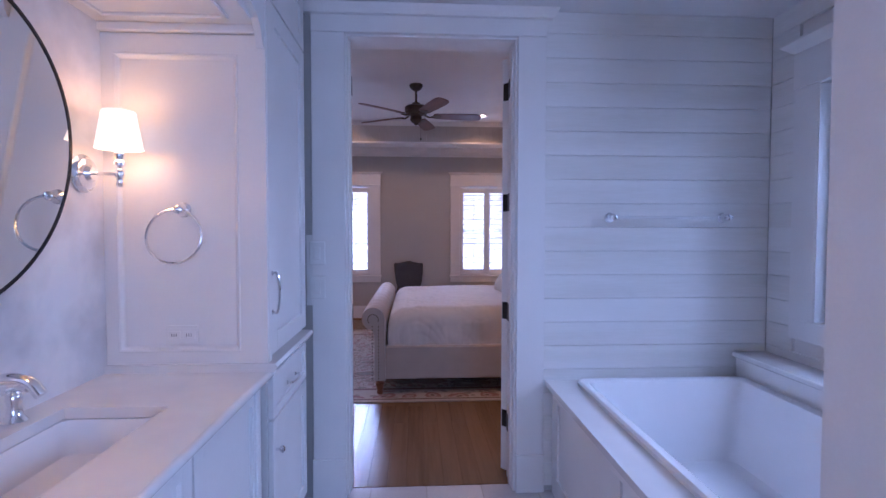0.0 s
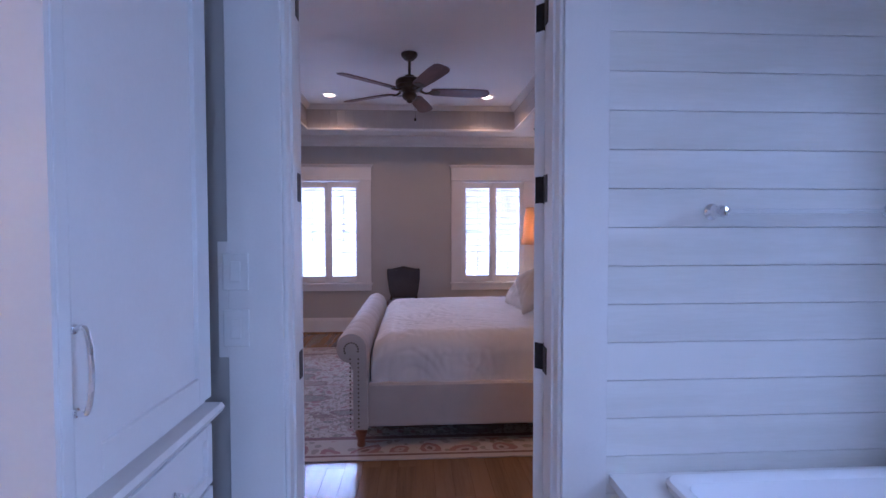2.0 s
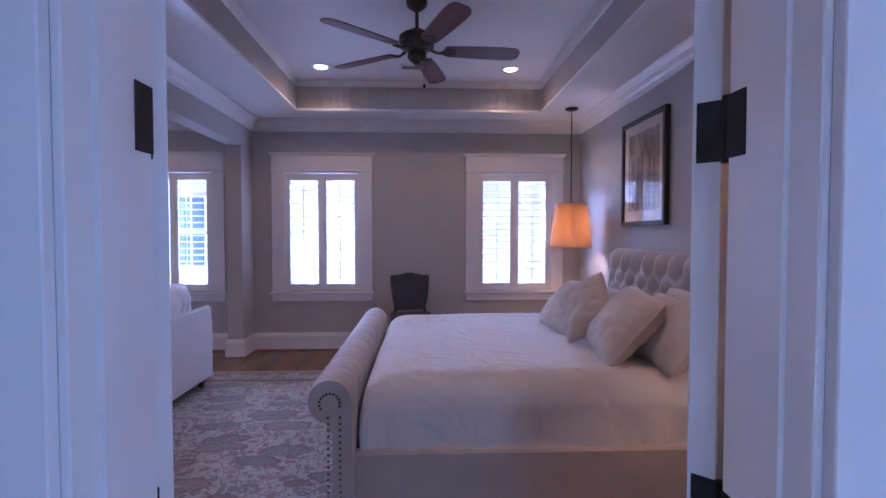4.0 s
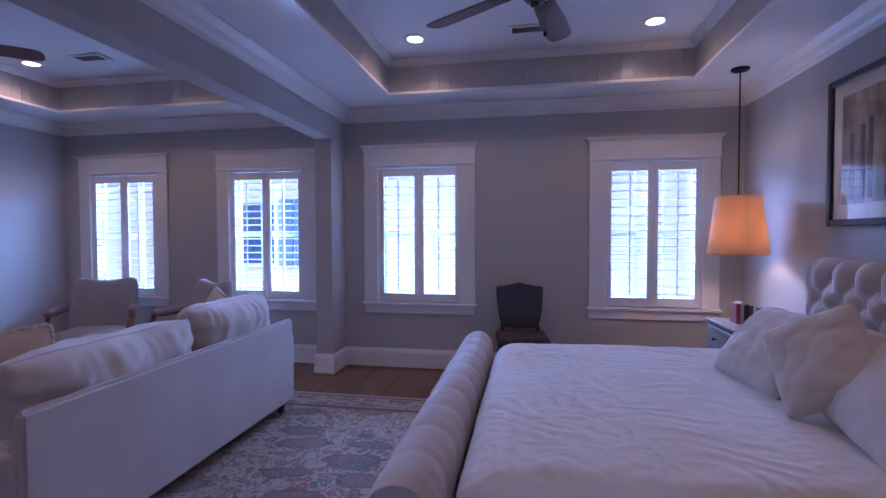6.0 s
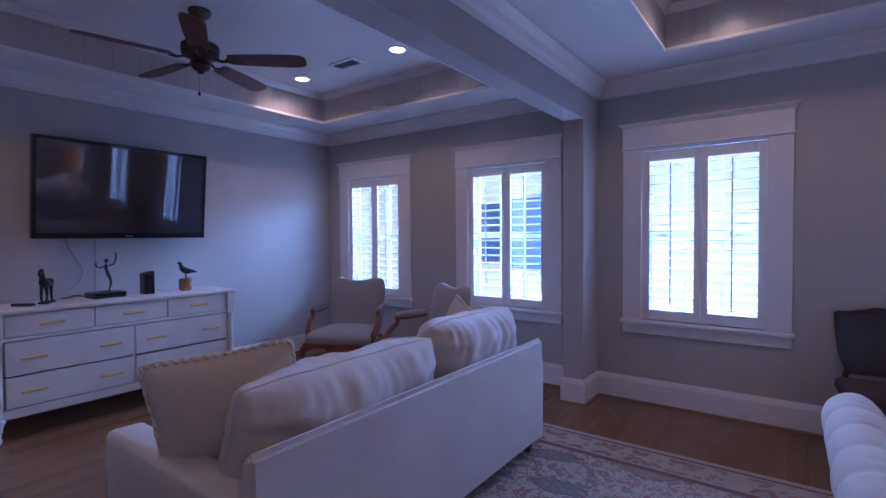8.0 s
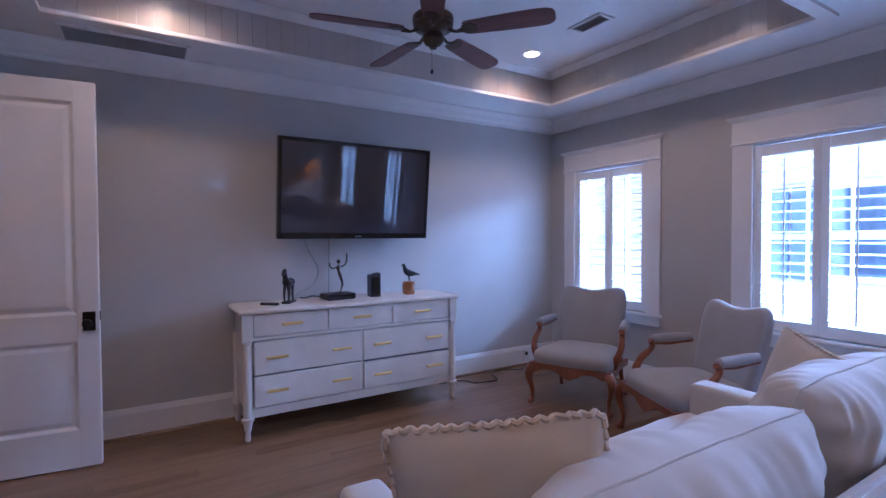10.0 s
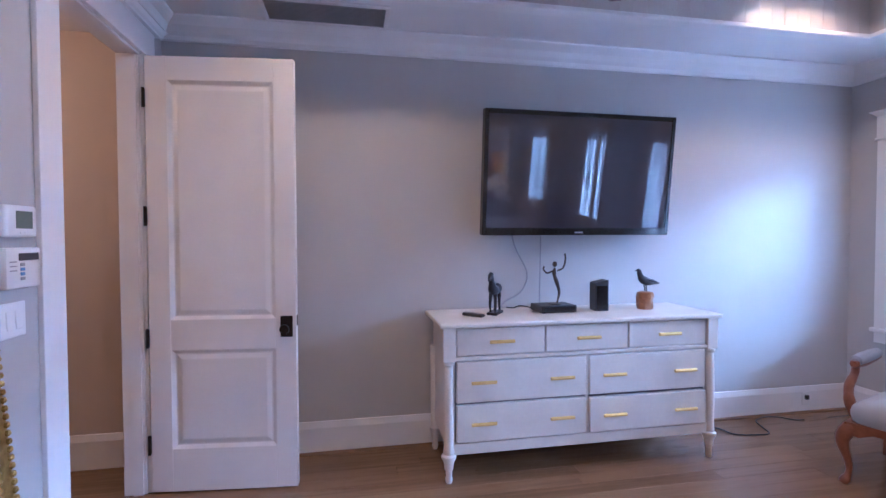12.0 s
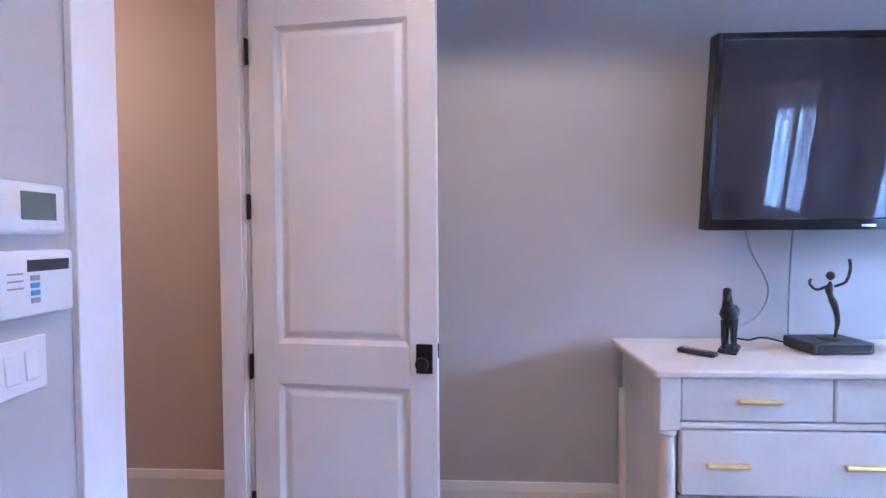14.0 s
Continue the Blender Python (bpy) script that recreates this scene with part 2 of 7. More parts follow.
# glossy vertical boards round each tray, one mesh
for n, (tx0, tx1, ty0, ty1) in enumerate(TRAYS):
    bm = boxes(((tx0 - 0.06, ty0 - 0.06, ZC + 0.002), (tx0 - 0.004, ty1 + 0.06, ZT)), ((tx1 + 0.004, ty0 - 0.06, ZC + 0.002), (tx1 + 0.06, ty1 + 0.06, ZT)),
               ((tx0 - 0.004, ty0 - 0.06, ZC + 0.002), (tx1 + 0.004, ty0 - 0.004, ZT)), ((tx0 - 0.004, ty1 + 0.004, ZC + 0.002), (tx1 + 0.004, ty1 + 0.06, ZT)))
    B = 0.098
    for a, b, fixed, axis, sgn in ((tx0, tx1, ty0, 0, 1), (tx0, tx1, ty1, 0, -1), (ty0, ty1, tx0, 1, 1), (ty0, ty1, tx1, 1, -1)):
        k = int((b - a) / B)
        w = (b - a) / k
        for i in range(k):
            u0, u1 = a + i * w + 0.001, a + (i + 1) * w - 0.001
            f0, f1 = sorted((fixed - sgn * 0.012, fixed + sgn * (0.012 + random.uniform(0, 0.0012))))
            box(bm, (u0, f0, ZC + 0.001) if axis == 0 else (f0, u0, ZC + 0.001), (u1, f1, ZT) if axis == 0 else (f1, u1, ZT))
    tagged(part("ceiling_tray_boards", bm, tray_gloss), "satin beige vertical boards lining a ceiling tray", "tray boards", kind="structure")

CROWN = [(0, 0), (0.105, 0), (0.105, -0.012), (0.085, -0.03), (0.06, -0.05), (0.042, -0.085), (0.022, -0.105), (0.018, -0.13), (0, -0.135)]
CAPCROWN = [(0, 0), (0.055, 0), (0.055, -0.008), (0.03, -0.03), (0.012, -0.05), (0, -0.055)]
BASE = [(0, 0), (0.018, 0), (0.018, 0.175), (0.012, 0.195), (0.006, 0.215), (0, 0.217)]


def run(bm, prof, path, z, closed=False):
    """A moulding: outline (out from the wall on the path's left, up) swept along a path in plan, mitred."""
    P = [Vector((*p, 0)) for p in path]
    n = len(P)
    loops = []
    for i, p in enumerate(P):
        d0 = (p - P[i - 1]).normalized() if closed or i else None
        d1 = (P[(i + 1) % n] - p).normalized() if closed or i < n - 1 else None
        d0, d1 = d0 or d1, d1 or d0
        l0, l1 = Vector((-d0.y, d0.x, 0)), Vector((-d1.y, d1.x, 0))
        m = (l0 + l1).normalized()
        m = m / max(m.dot(l0), 0.3)
        loops.append([p + m * o + Vector((0, 0, z + h)) for o, h in prof])
    if closed:
        loops.append(loops[0])
    return rings(bm, loops, caps=not closed)


crown = setting("trim_crown", "white painted crown moulding")
part("crown_bed", run(bmesh.new(), CROWN, [(BX1, Y0), (X1, Y0), (X1, Y1), (BX1, Y1)], ZC, True), trim_paint, crown)
part("crown_sitting", run(bmesh.new(), CROWN, [(X0, Y0), (BX0, Y0), (BX0, Y1), (X0, Y1)], ZC, True), trim_paint, crown)
for tx0, tx1, ty0, ty1 in TRAYS:
    e = 0.014
    part("tray_crown", run(bmesh.new(), CAPCROWN, [(tx0 + e, ty0 + e), (tx1 - e, ty0 + e), (tx1 - e, ty1 - e), (tx0 + e, ty1 - e)], ZT, True), trim_paint, crown)
    part("tray_lip", run(bmesh.new(), [(-0.06, -0.02), (0.022, -0.02), (0.026, -0.012), (0.022, 0.008), (-0.06, 0.008)], [(tx0, ty0), (tx1, ty0), (tx1, ty1), (tx0, ty1)], ZC, True), trim_paint, crown)

baseboard = setting("baseboard", "tall white painted baseboard")
C = 0.16
part("baseboard_run", run(bmesh.new(), BASE, [(BATH_DOOR[1] + C, Y0), (X1, Y0), (X1, Y1), (BX1, Y1), (BX1, 7.38), (BX0, 7.38), (BX0, Y1), (X0, Y1), (X0, Y0), (HALL_DOOR[0] - 0.14, Y0)], 0), trim_paint, baseboard)
part("baseboard_run", run(bmesh.new(), BASE, [(HALL_DOOR[1] + C, Y0), (BX0, Y0), (BX0, Y0 + 0.36), (BX1, Y0 + 0.36), (BX1, Y0), (BATH_DOOR[0] - C, Y0)], 0), trim_paint, baseboard)

SHOE = [(0.018, 0), (0.037, 0), (0.036, 0.007), (0.031, 0.014), (0.024, 0.018), (0.018, 0.019)]
part("shoe_moulding", run(bmesh.new(), SHOE, [(BATH_DOOR[1] + C, Y0), (X1, Y0), (X1, Y1), (BX1, Y1), (BX1, 7.38), (BX0, 7.38), (BX0, Y1), (X0, Y1), (X0, Y0), (HALL_DOOR[0] - 0.14, Y0)], 0), oak, baseboard, "stained oak shoe moulding")
part("shoe_moulding", run(bmesh.new(), SHOE, [(HALL_DOOR[1] + C, Y0), (BX0, Y0), (BX0, Y0 + 0.36), (BX1, Y0 + 0.36), (BX1, Y0), (BATH_DOOR[0] - C, Y0)], 0), oak, baseboard, "stained oak shoe moulding")

# ---- doorways ----


def casing(name, label, x0, x1, top, y, out, head=0.15, leg=0.15, cap=0.06, leg2=None):
    """Flat legs, head board and cap round a doorway; out: the side to which it stands proud."""
    w = setting(name, label)
    leg2 = leg2 or leg
    ys = sorted((y, y + out * 0.02))
    part("casing_leg", boxes(((x0 - leg, ys[0], 0.21), (x0, ys[1], top)), bevel=0.002), trim_paint, w)
    part("casing_leg", boxes(((x1, ys[0], 0.21), (x1 + leg2, ys[1], top)), bevel=0.002), trim_paint, w)
    yp = sorted((y, y + out * 0.028))
    part("plinth_block", boxes(((x0 - leg - 0.004, yp[0], 0.002), (x0, yp[1], 0.21)), bevel=0.003), trim_paint, w)
    part("plinth_block", boxes(((x1, yp[0], 0.002), (x1 + leg2 + 0.004, yp[1], 0.21)), bevel=0.003), trim_paint, w)
    part("casing_head", boxes(((x0 - leg, yp[0], top), (x1 + leg2, yp[1], top + head)), bevel=0.002), trim_paint, w)
    bm = bmesh.new()
    prof = [(0, 0), (0.03, 0), (0.034, 0.008), (0.045, 0.02), (0.06, 0.045), (0.062, cap), (0, cap)]
    loops = []
    for o, h in prof:
        loops.append([Vector((x0 - leg - o, y, top + head + h)), Vector((x0 - leg - o, y + out * (0.02 + o), top + head + h)), Vector((x1 + leg2 + o, y + out * (0.02 + o), top + head + h)), Vector((x1 + leg2 + o, y, top + head + h))])
    part("casing_cap", rings(bm, loops[1:-1]), trim_paint, w)
    return w


def jamb(parent, x0, x1, top, y0, y1):
    t = 0.012
    part("jamb_side", boxes(((x0 - 0.001, y0, 0.001), (x0 + t, y1, top - t)), bevel=0.002), trim_paint, parent)
    part("jamb_side", boxes(((x1 - t, y0, 0.001), (x1 + 0.001, y1, top - t)), bevel=0.002), trim_paint, parent)
    part("jamb_head", boxes(((x0, y0, top - t), (x1, y1, top + 0.001)), bevel=0.002), trim_paint, parent)
    part("door_stop", boxes(((x0 + t, y0 + 0.05, 0.001), (x0 + t + 0.008, y0 + 0.10, top - t)), ((x1 - t - 0.008, y0 + 0.05, 0.001), (x1 - t, y0 + 0.10, top - t))), trim_paint, parent)


bath_trim = casing("trim_bath_doorway", "white craftsman casing round the bathroom doorway", *BATH_DOOR, YB, -1, head=0.088, leg=0.172, cap=0.044, leg2=0.151)
jamb(bath_trim, *BATH_DOOR, YB - 0.002, Y0 + 0.002)
casing("trim_bedroom_doorway", "white casing round the bathroom doorway, bedroom side", *BATH_DOOR, Y0, 1, leg=C, cap=0.05)
hall_trim = casing("trim_hall_doorway", "white casing round the hall doorway", *HALL_DOOR, Y0, 1, head=0.15, leg=0.145, cap=0.04)
jamb(hall_trim, *HALL_DOOR, 2.447, Y0 + 0.002)


def panel_door(name, label, w, h, m, panels, hinge_z, handle=True, group="", leaf_plate=0.038):
    """A two-panel door hung at x = 0, running along +x, face towards -y, thickness 0.045."""
    d = thing(name, m, label, "door", group, "structure")
    T = 0.045
    st = 0.115 if w > 0.6 else 0.085
    rails = [(0.0, panels[0][0]), (panels[0][1], panels[1][0]), (panels[1][1], h)]
    bm = bmesh.new()
    for z0, z1 in rails:
        box(bm, (st, 0, z0), (w - st, T, z1))
    box(bm, (0, 0, 0), (st, T, h), 0.002)
    box(bm, (w - st, 0, 0), (w, T, h), 0.002)
    part("door_frame", bm, trim_paint, d)
    for z0, z1 in panels:
        bm = bmesh.new()
        for yf, s in ((0, 1), (T, -1)):
            lp = []
            for ins, dep in ((0, 0.0), (0.006, 0.004), (0.02, 0.014), (0.028, 0.014), (0.05, 0.006), (0.056, 0.005)):
                lp.append([Vector((x, yf + s * dep, z)) for x, z in ((st + ins, z0 + ins), (w - st - ins, z0 + ins), (w - st - ins, z1 - ins), (st + ins, z1 - ins))])
            vs = [[bm.verts.new(p) for p in l] for l in lp]
            for u, v in zip(vs, vs[1:]):
                for i in range(4):
                    bm.faces.new((u[i], u[(i + 1) % 4], v[(i + 1) % 4], v[i]))
            bm.faces.new(vs[-1])
        part("door_panel", bm, trim_paint, d)
    for z in hinge_z:
        bm = boxes(((-0.003, 0.0, z), (0.001, leaf_plate, z + 0.1)), bevel=0.001)
        tube(bm, [(-0.006, -0.008, z - 0.004), (-0.006, -0.008, z + 0.104)], 0.008)
        part("hinge", bm, black_metal, d, "black door hinge")
    if handle:
        x = w - 0.052
        hd = part("rose_plate", boxes(((x - 0.034, -0.009, 0.865), (x + 0.034, 0, 0.985)), bevel=0.003), black_metal, d, "black rectangular door plate")
        bm = bmesh.new()
        lathe(bm, [(0.012, 0), (0.011, 0.03), (0.02, 0.036), (0.028, 0.05), (0.026, 0.062), (0.012, 0.068)], 16, pose(x, -0.008, 0.918, 90))
        part("door_knob", bm, black_metal, hd, smooth=True)
        part("latch", boxes(((w - 0.001, 0.012, 0.925), (w + 0.004, 0.034, 0.985))), bronze, d, "brass latch plate")
    return d


HZ = (0.26, 0.90, 1.53, 2.17)
# bathroom leaves stand open, folded back into the bedroom
for sx, xh in ((-1, BATH_DOOR[0]), (1, BATH_DOOR[1])):
    m = Matrix.Translation((xh if sx > 0 else xh - 0.025, Y0 + 0.018, 0.012)) @ pose(0, 0, 0, 0, 0, 45 if sx > 0 else 145)
    if sx < 0:
        m = m @ Matrix.Diagonal((1, -1, 1, 1))
    panel_door("door_bath_leaf", "narrow white two-panel door leaf folded back into the bedroom", 0.42, 2.41, m @ Matrix.Translation((0.006, 0.012, 0)), ((0.23, 0.92), (1.07, 2.27)), HZ, handle=False, group="bathroom double door", leaf_plate=0.038 if sx > 0 else 0.02)
    for z in HZ:
        x = sorted((xh - sx * 0.0145, xh - sx * 0.0115))
        part("hinge_plate", boxes(((x[0], Y0 - 0.04, z + 0.012), (x[1], Y0 + 0.004, z + 0.112)), bevel=0.001), black_metal, bath_trim, "black hinge plate on the jamb")
# hall door, open towards the west wall
hall_leaf = panel_door("door_hall", "white two-panel door with black knob, open against the wall", 0.80, 2.43, pose(-5.20, 2.592, 0.012, 0, 0, 84), ((0.24, 0.80), (0.97, 2.30)), (0.22, 0.82, 1.50, 2.15))

# ---- hall behind the second doorway ----
YH = 2.447
HX0, HX1, HY = X0 - 0.06, -3.9, 0.4
hall = wall("wall_hall", "warm beige hall walls", [((HX0 - 0.15, HY - 0.15, -0.1), (HX0, YH, 2.79)), ((HX0, HY - 0.15, -0.1), (HX1 + 0.15, HY, 2.79)), ((HX1, HY, -0.1), (HX1 + 0.15, YH, 2.79)),
    ((HX0, YH, -0.1), (HALL_DOOR[0], ym, 2.79)), ((HALL_DOOR[1], YH, -0.1), (HX1, ym, 2.79)), ((HALL_DOOR[0], YH, HALL_DOOR[2]), (HALL_DOOR[1], ym, 2.79))], hall_paint)
part("hall_baseboard", run(bmesh.new(), BASE, [(HALL_DOOR[0] - 0.14, YH), (HX0, YH), (HX0, HY), (HX1, HY), (HX1, YH), (HALL_DOOR[1] + 0.14, YH)], 0), trim_paint, hall)
tagged(part("ceiling_hall", boxes(((HX0 - 0.15, HY - 0.15, 2.70), (HX1 + 0.15, ym, 2.82))), ceil_paint), "white hall ceiling", "ceiling", kind="structure")

# ---- bathroom shell ----
AX0, AX1, AY0, AZ = -1.066, 2.03, -2.2, 2.59
BW = (1.10, 2.03, 0.98, 2.14)    # bathroom window: y from, to, z from, to
wall_bath_n = wall("wall_bath_north", "whitewashed shiplap wall beside the doorway", [((AX0 - 0.15, YB, -0.1), (BATH_DOOR[0], ym, AZ)), ((BATH_DOOR[1], YB, -0.1), (AX1 + 0.2, ym, AZ)), ((BATH_DOOR[0], YB, BATH_DOOR[2]), (BATH_DOOR[1], ym, AZ))], wall_paint)
wall_bath_e = wall("wall_bath_east", "whitewashed shiplap wall with a window above the tub", [
    ((AX1, AY0, -0.1), (AX1 + 0.2, BW[0], AZ)), ((AX1, BW[1], -0.1), (AX1 + 0.2, YB, AZ)), ((AX1, BW[0], -0.1), (AX1 + 0.2, BW[1], BW[2])), ((AX1, BW[0], BW[3]), (AX1 + 0.2, BW[1], AZ))], trim_paint)
# Opening for the added south window, which stays out of view.
SWX, SWZ = (0.15, 1.15), (1.0, 2.2)
wall("wall_bath_south", "white painted bathroom wall with an added window opening", [((AX0 - 0.15, AY0 - 0.15, -0.1), (SWX[0], AY0, AZ)), ((SWX[1], AY0 - 0.15, -0.1), (AX1 + 0.2, AY0, AZ)),
    ((SWX[0], AY0 - 0.15, -0.1), (SWX[1], AY0, SWZ[0])), ((SWX[0], AY0 - 0.15, SWZ[1]), (SWX[1], AY0, AZ))], wall_paint)
marble = mat("veined_white_marble", (0.80, 0.79, 0.78), (0.56, 0.55, 0.555), 0.18, scale=2.6, fine=9, bump=0.0, ramp_at=(0.46, 0.74))
wall("wall_bath_west", "veined white marble wall behind the vanity", [((AX0 - 0.15, AY0, -0.1), (AX0, YB, AZ))], marble)
wall("wall_shower", "white partition at the foot of the tub", [((0.886, 0.58, 0), (AX1, 0.72, AZ))], trim_paint)
tagged(part("ceiling_bath", boxes(((AX0 - 0.15, AY0 - 0.15, AZ), (AX1 + 0.2, ym, AZ + 0.15))), ceil_paint), "white bathroom ceiling", "ceiling", kind="structure")

# ---- floors ----
floor = setting("floor", "medium brown oak plank floor")
part("floor_base", boxes(((X0 - 0.2, 2.47, -0.12), (X1 + 0.2, Y1 + 0.2, -0.012)), ((HX0 - 0.1, HY - 0.1, -0.12), (HX1 + 0.1, 2.47, -0.012))), mat("dark_gap", (0.07, 0.043, 0.022)), floor)
floor_bath = setting("floor_bath", "pale marble tile floor")
part("floor_base", boxes(((AX0 - 0.1, AY0 - 0.1, -0.12), (AX1 + 0.1, 2.465, -0.004))), grout, floor_bath)
ground = tagged(part("ground", boxes(((-3000, -3000, -1.0), (3000, 3000, -0.6))), mat("lawn", (0.16, 0.17, 0.10), (0.10, 0.12, 0.06), 0.9, scale=1)), "grass lawn outside", "ground", kind="structure")

# ---- more materials ----
glass = mat("window_glass", (1, 1, 1), (1, 1, 1), 0.0, trans=1.0, bump=0.0)
clear_glass = mat("clear_glass", (0.97, 0.98, 1), (0.97, 0.98, 1), 0.02, trans=1.0, bump=0.0)
mirror_mat = mat("mirror_silver", (0.72, 0.73, 0.72), (0.72, 0.73, 0.72), 0.01, 1.0, bump=0.0)
dark_wood = mat("dark_stained_wood", (0.07, 0.038, 0.022), (0.035, 0.02, 0.012), 0.35, scale=6, fine=50, stretch=(4, 4, 0.5), bump=0.06)
cherry = mat("carved_cherry_wood", (0.28, 0.105, 0.045), (0.15, 0.05, 0.022), 0.32, scale=9, fine=60, bump=0.06)
walnut_blade = mat("reddish_fan_blade", (0.17, 0.07, 0.055), (0.09, 0.038, 0.032), 0.4, scale=4, fine=40, stretch=(0.6, 8, 8), bump=0.03)
linen_bed = mat("beige_linen_upholstery", (0.50, 0.44, 0.38), (0.42, 0.37, 0.32), 0.85, scale=5, fine=420, bump=0.12, sheen=0.3)
duvet_cloth = mat("cream_cotton_duvet", (0.70, 0.67, 0.63), (0.63, 0.605, 0.57), 0.85, scale=4, fine=320, bump=0.05, sheen=0.2)
pillow_cloth = mat("cream_linen_pillow", (0.62, 0.57, 0.50), (0.53, 0.485, 0.42), 0.85, scale=5, fine=300, bump=0.14, sheen=0.2)
sofa_cloth = mat("off_white_slipcover", (0.60, 0.58, 0.555), (0.53, 0.51, 0.49), 0.88, scale=3, fine=380, bump=0.1, sheen=0.2)
gold_cloth = mat("pale_gold_pillow_cloth", (0.68, 0.59, 0.47), (0.61, 0.52, 0.41), 0.85, scale=5, fine=300, bump=0.14, sheen=0.2)
grey_cloth = mat("pale_grey_armchair_cloth", (0.37, 0.37, 0.385), (0.32, 0.32, 0.335), 0.85, scale=4, fine=350, bump=0.12, sheen=0.25)
leather = mat("dark_brown_leather", (0.045, 0.03, 0.027), (0.028, 0.018, 0.017), 0.42, scale=7, fine=120, bump=0.12)
seat_velvet = mat("dark_patterned_seat", (0.10, 0.07, 0.08), (0.03, 0.02, 0.025), 0.8, scale=22, fine=80, bump=0.1)
dresser_paint = mat("distressed_cream_paint", (0.74, 0.70, 0.62), (0.64, 0.60, 0.53), 0.35, scale=5, fine=45, bump=0.05)
brass = mat("satin_brass", (0.86, 0.66, 0.22), (0.74, 0.55, 0.17), 0.36, 0.75, scale=20, bump=0.02)
gold_leaf = mat("gilded_carving", (0.62, 0.45, 0.13), (0.25, 0.16, 0.04), 0.35, 0.9, scale=30, bump=0.2)
tv_black = mat("gloss_black_plastic", (0.010, 0.010, 0.012), (0.008, 0.008, 0.010), 0.12, bump=0.0)
tv_screen = mat("dark_tv_screen", (0.040, 0.038, 0.050), (0.037, 0.035, 0.047), 0.0, bump=0.0)
tv_screen.node_tree.nodes["Principled BSDF"].inputs["Specular IOR Level"].default_value = 0.85
grey_plastic = mat("charcoal_plastic", (0.035, 0.036, 0.04), (0.025, 0.026, 0.03), 0.45, scale=20, bump=0.03)
white_plastic = mat("white_plastic", (0.78, 0.78, 0.76), (0.74, 0.74, 0.72), 0.35, bump=0.0)
iron = mat("dark_cast_metal", (0.045, 0.042, 0.045), (0.02, 0.02, 0.022), 0.45, 0.6, scale=30, bump=0.15)
burl = mat("burl_wood_block", (0.36, 0.17, 0.06), (0.16, 0.065, 0.02), 0.4, scale=14, bump=0.1)
# Dark colour put in for shade behind vent slats and between dresser drawers.
gap_shade = mat("painted_gap_shade", (0.17, 0.165, 0.16), rough=0.8)
grille_mat = mat("painted_vent_metal", (0.55, 0.54, 0.52), (0.48, 0.47, 0.45), 0.45, bump=0.02)
cable_mat = mat("grey_cable", (0.35, 0.35, 0.36), rough=0.5, bump=0.0)
black_cable = mat("black_cable", (0.02, 0.02, 0.02), rough=0.5, bump=0.0)
shade_cloth = mat("lit_linen_shade", (0.60, 0.47, 0.33), (0.54, 0.41, 0.28), 0.9, scale=6, fine=300, bump=0.05)
sn = shade_cloth.node_tree
thin, both = sn.nodes.new("ShaderNodeBsdfTranslucent"), sn.nodes.new("ShaderNodeMixShader")
thin.inputs["Color"].default_value = (0.52, 0.36, 0.18, 1)
both.inputs[0].default_value = 0.55
sn.links.new(sn.nodes["Principled BSDF"].outputs[0], both.inputs[1])
sn.links.new(thin.outputs[0], both.inputs[2])
sn.links.new(both.outputs[0], sn.nodes["Material Output"].inputs["Surface"])
sconce_shade = mat("lit_white_shade", (0.9, 0.85, 0.75), (0.88, 0.82, 0.72), 0.9, scale=6, bump=0.02, emit=((1.0, 0.60, 0.27), 0.28))
bulb_glow = mat("glowing_bulb", (1, 0.9, 0.7), (1, 0.9, 0.7), 0.5, bump=0.0, emit=((1.0, 0.72, 0.40), 3))
can_glow = mat("glowing_downlight", (1, 0.95, 0.85), (1, 0.95, 0.85), 0.5, bump=0.0, emit=((1.0, 0.62, 0.32), 1.9))
lcd = mat("grey_green_display", (0.16, 0.19, 0.16), (0.14, 0.17, 0.14), 0.2, bump=0.0)
blue_key = mat("blue_keys", (0.15, 0.32, 0.62), rough=0.4, bump=0.0)


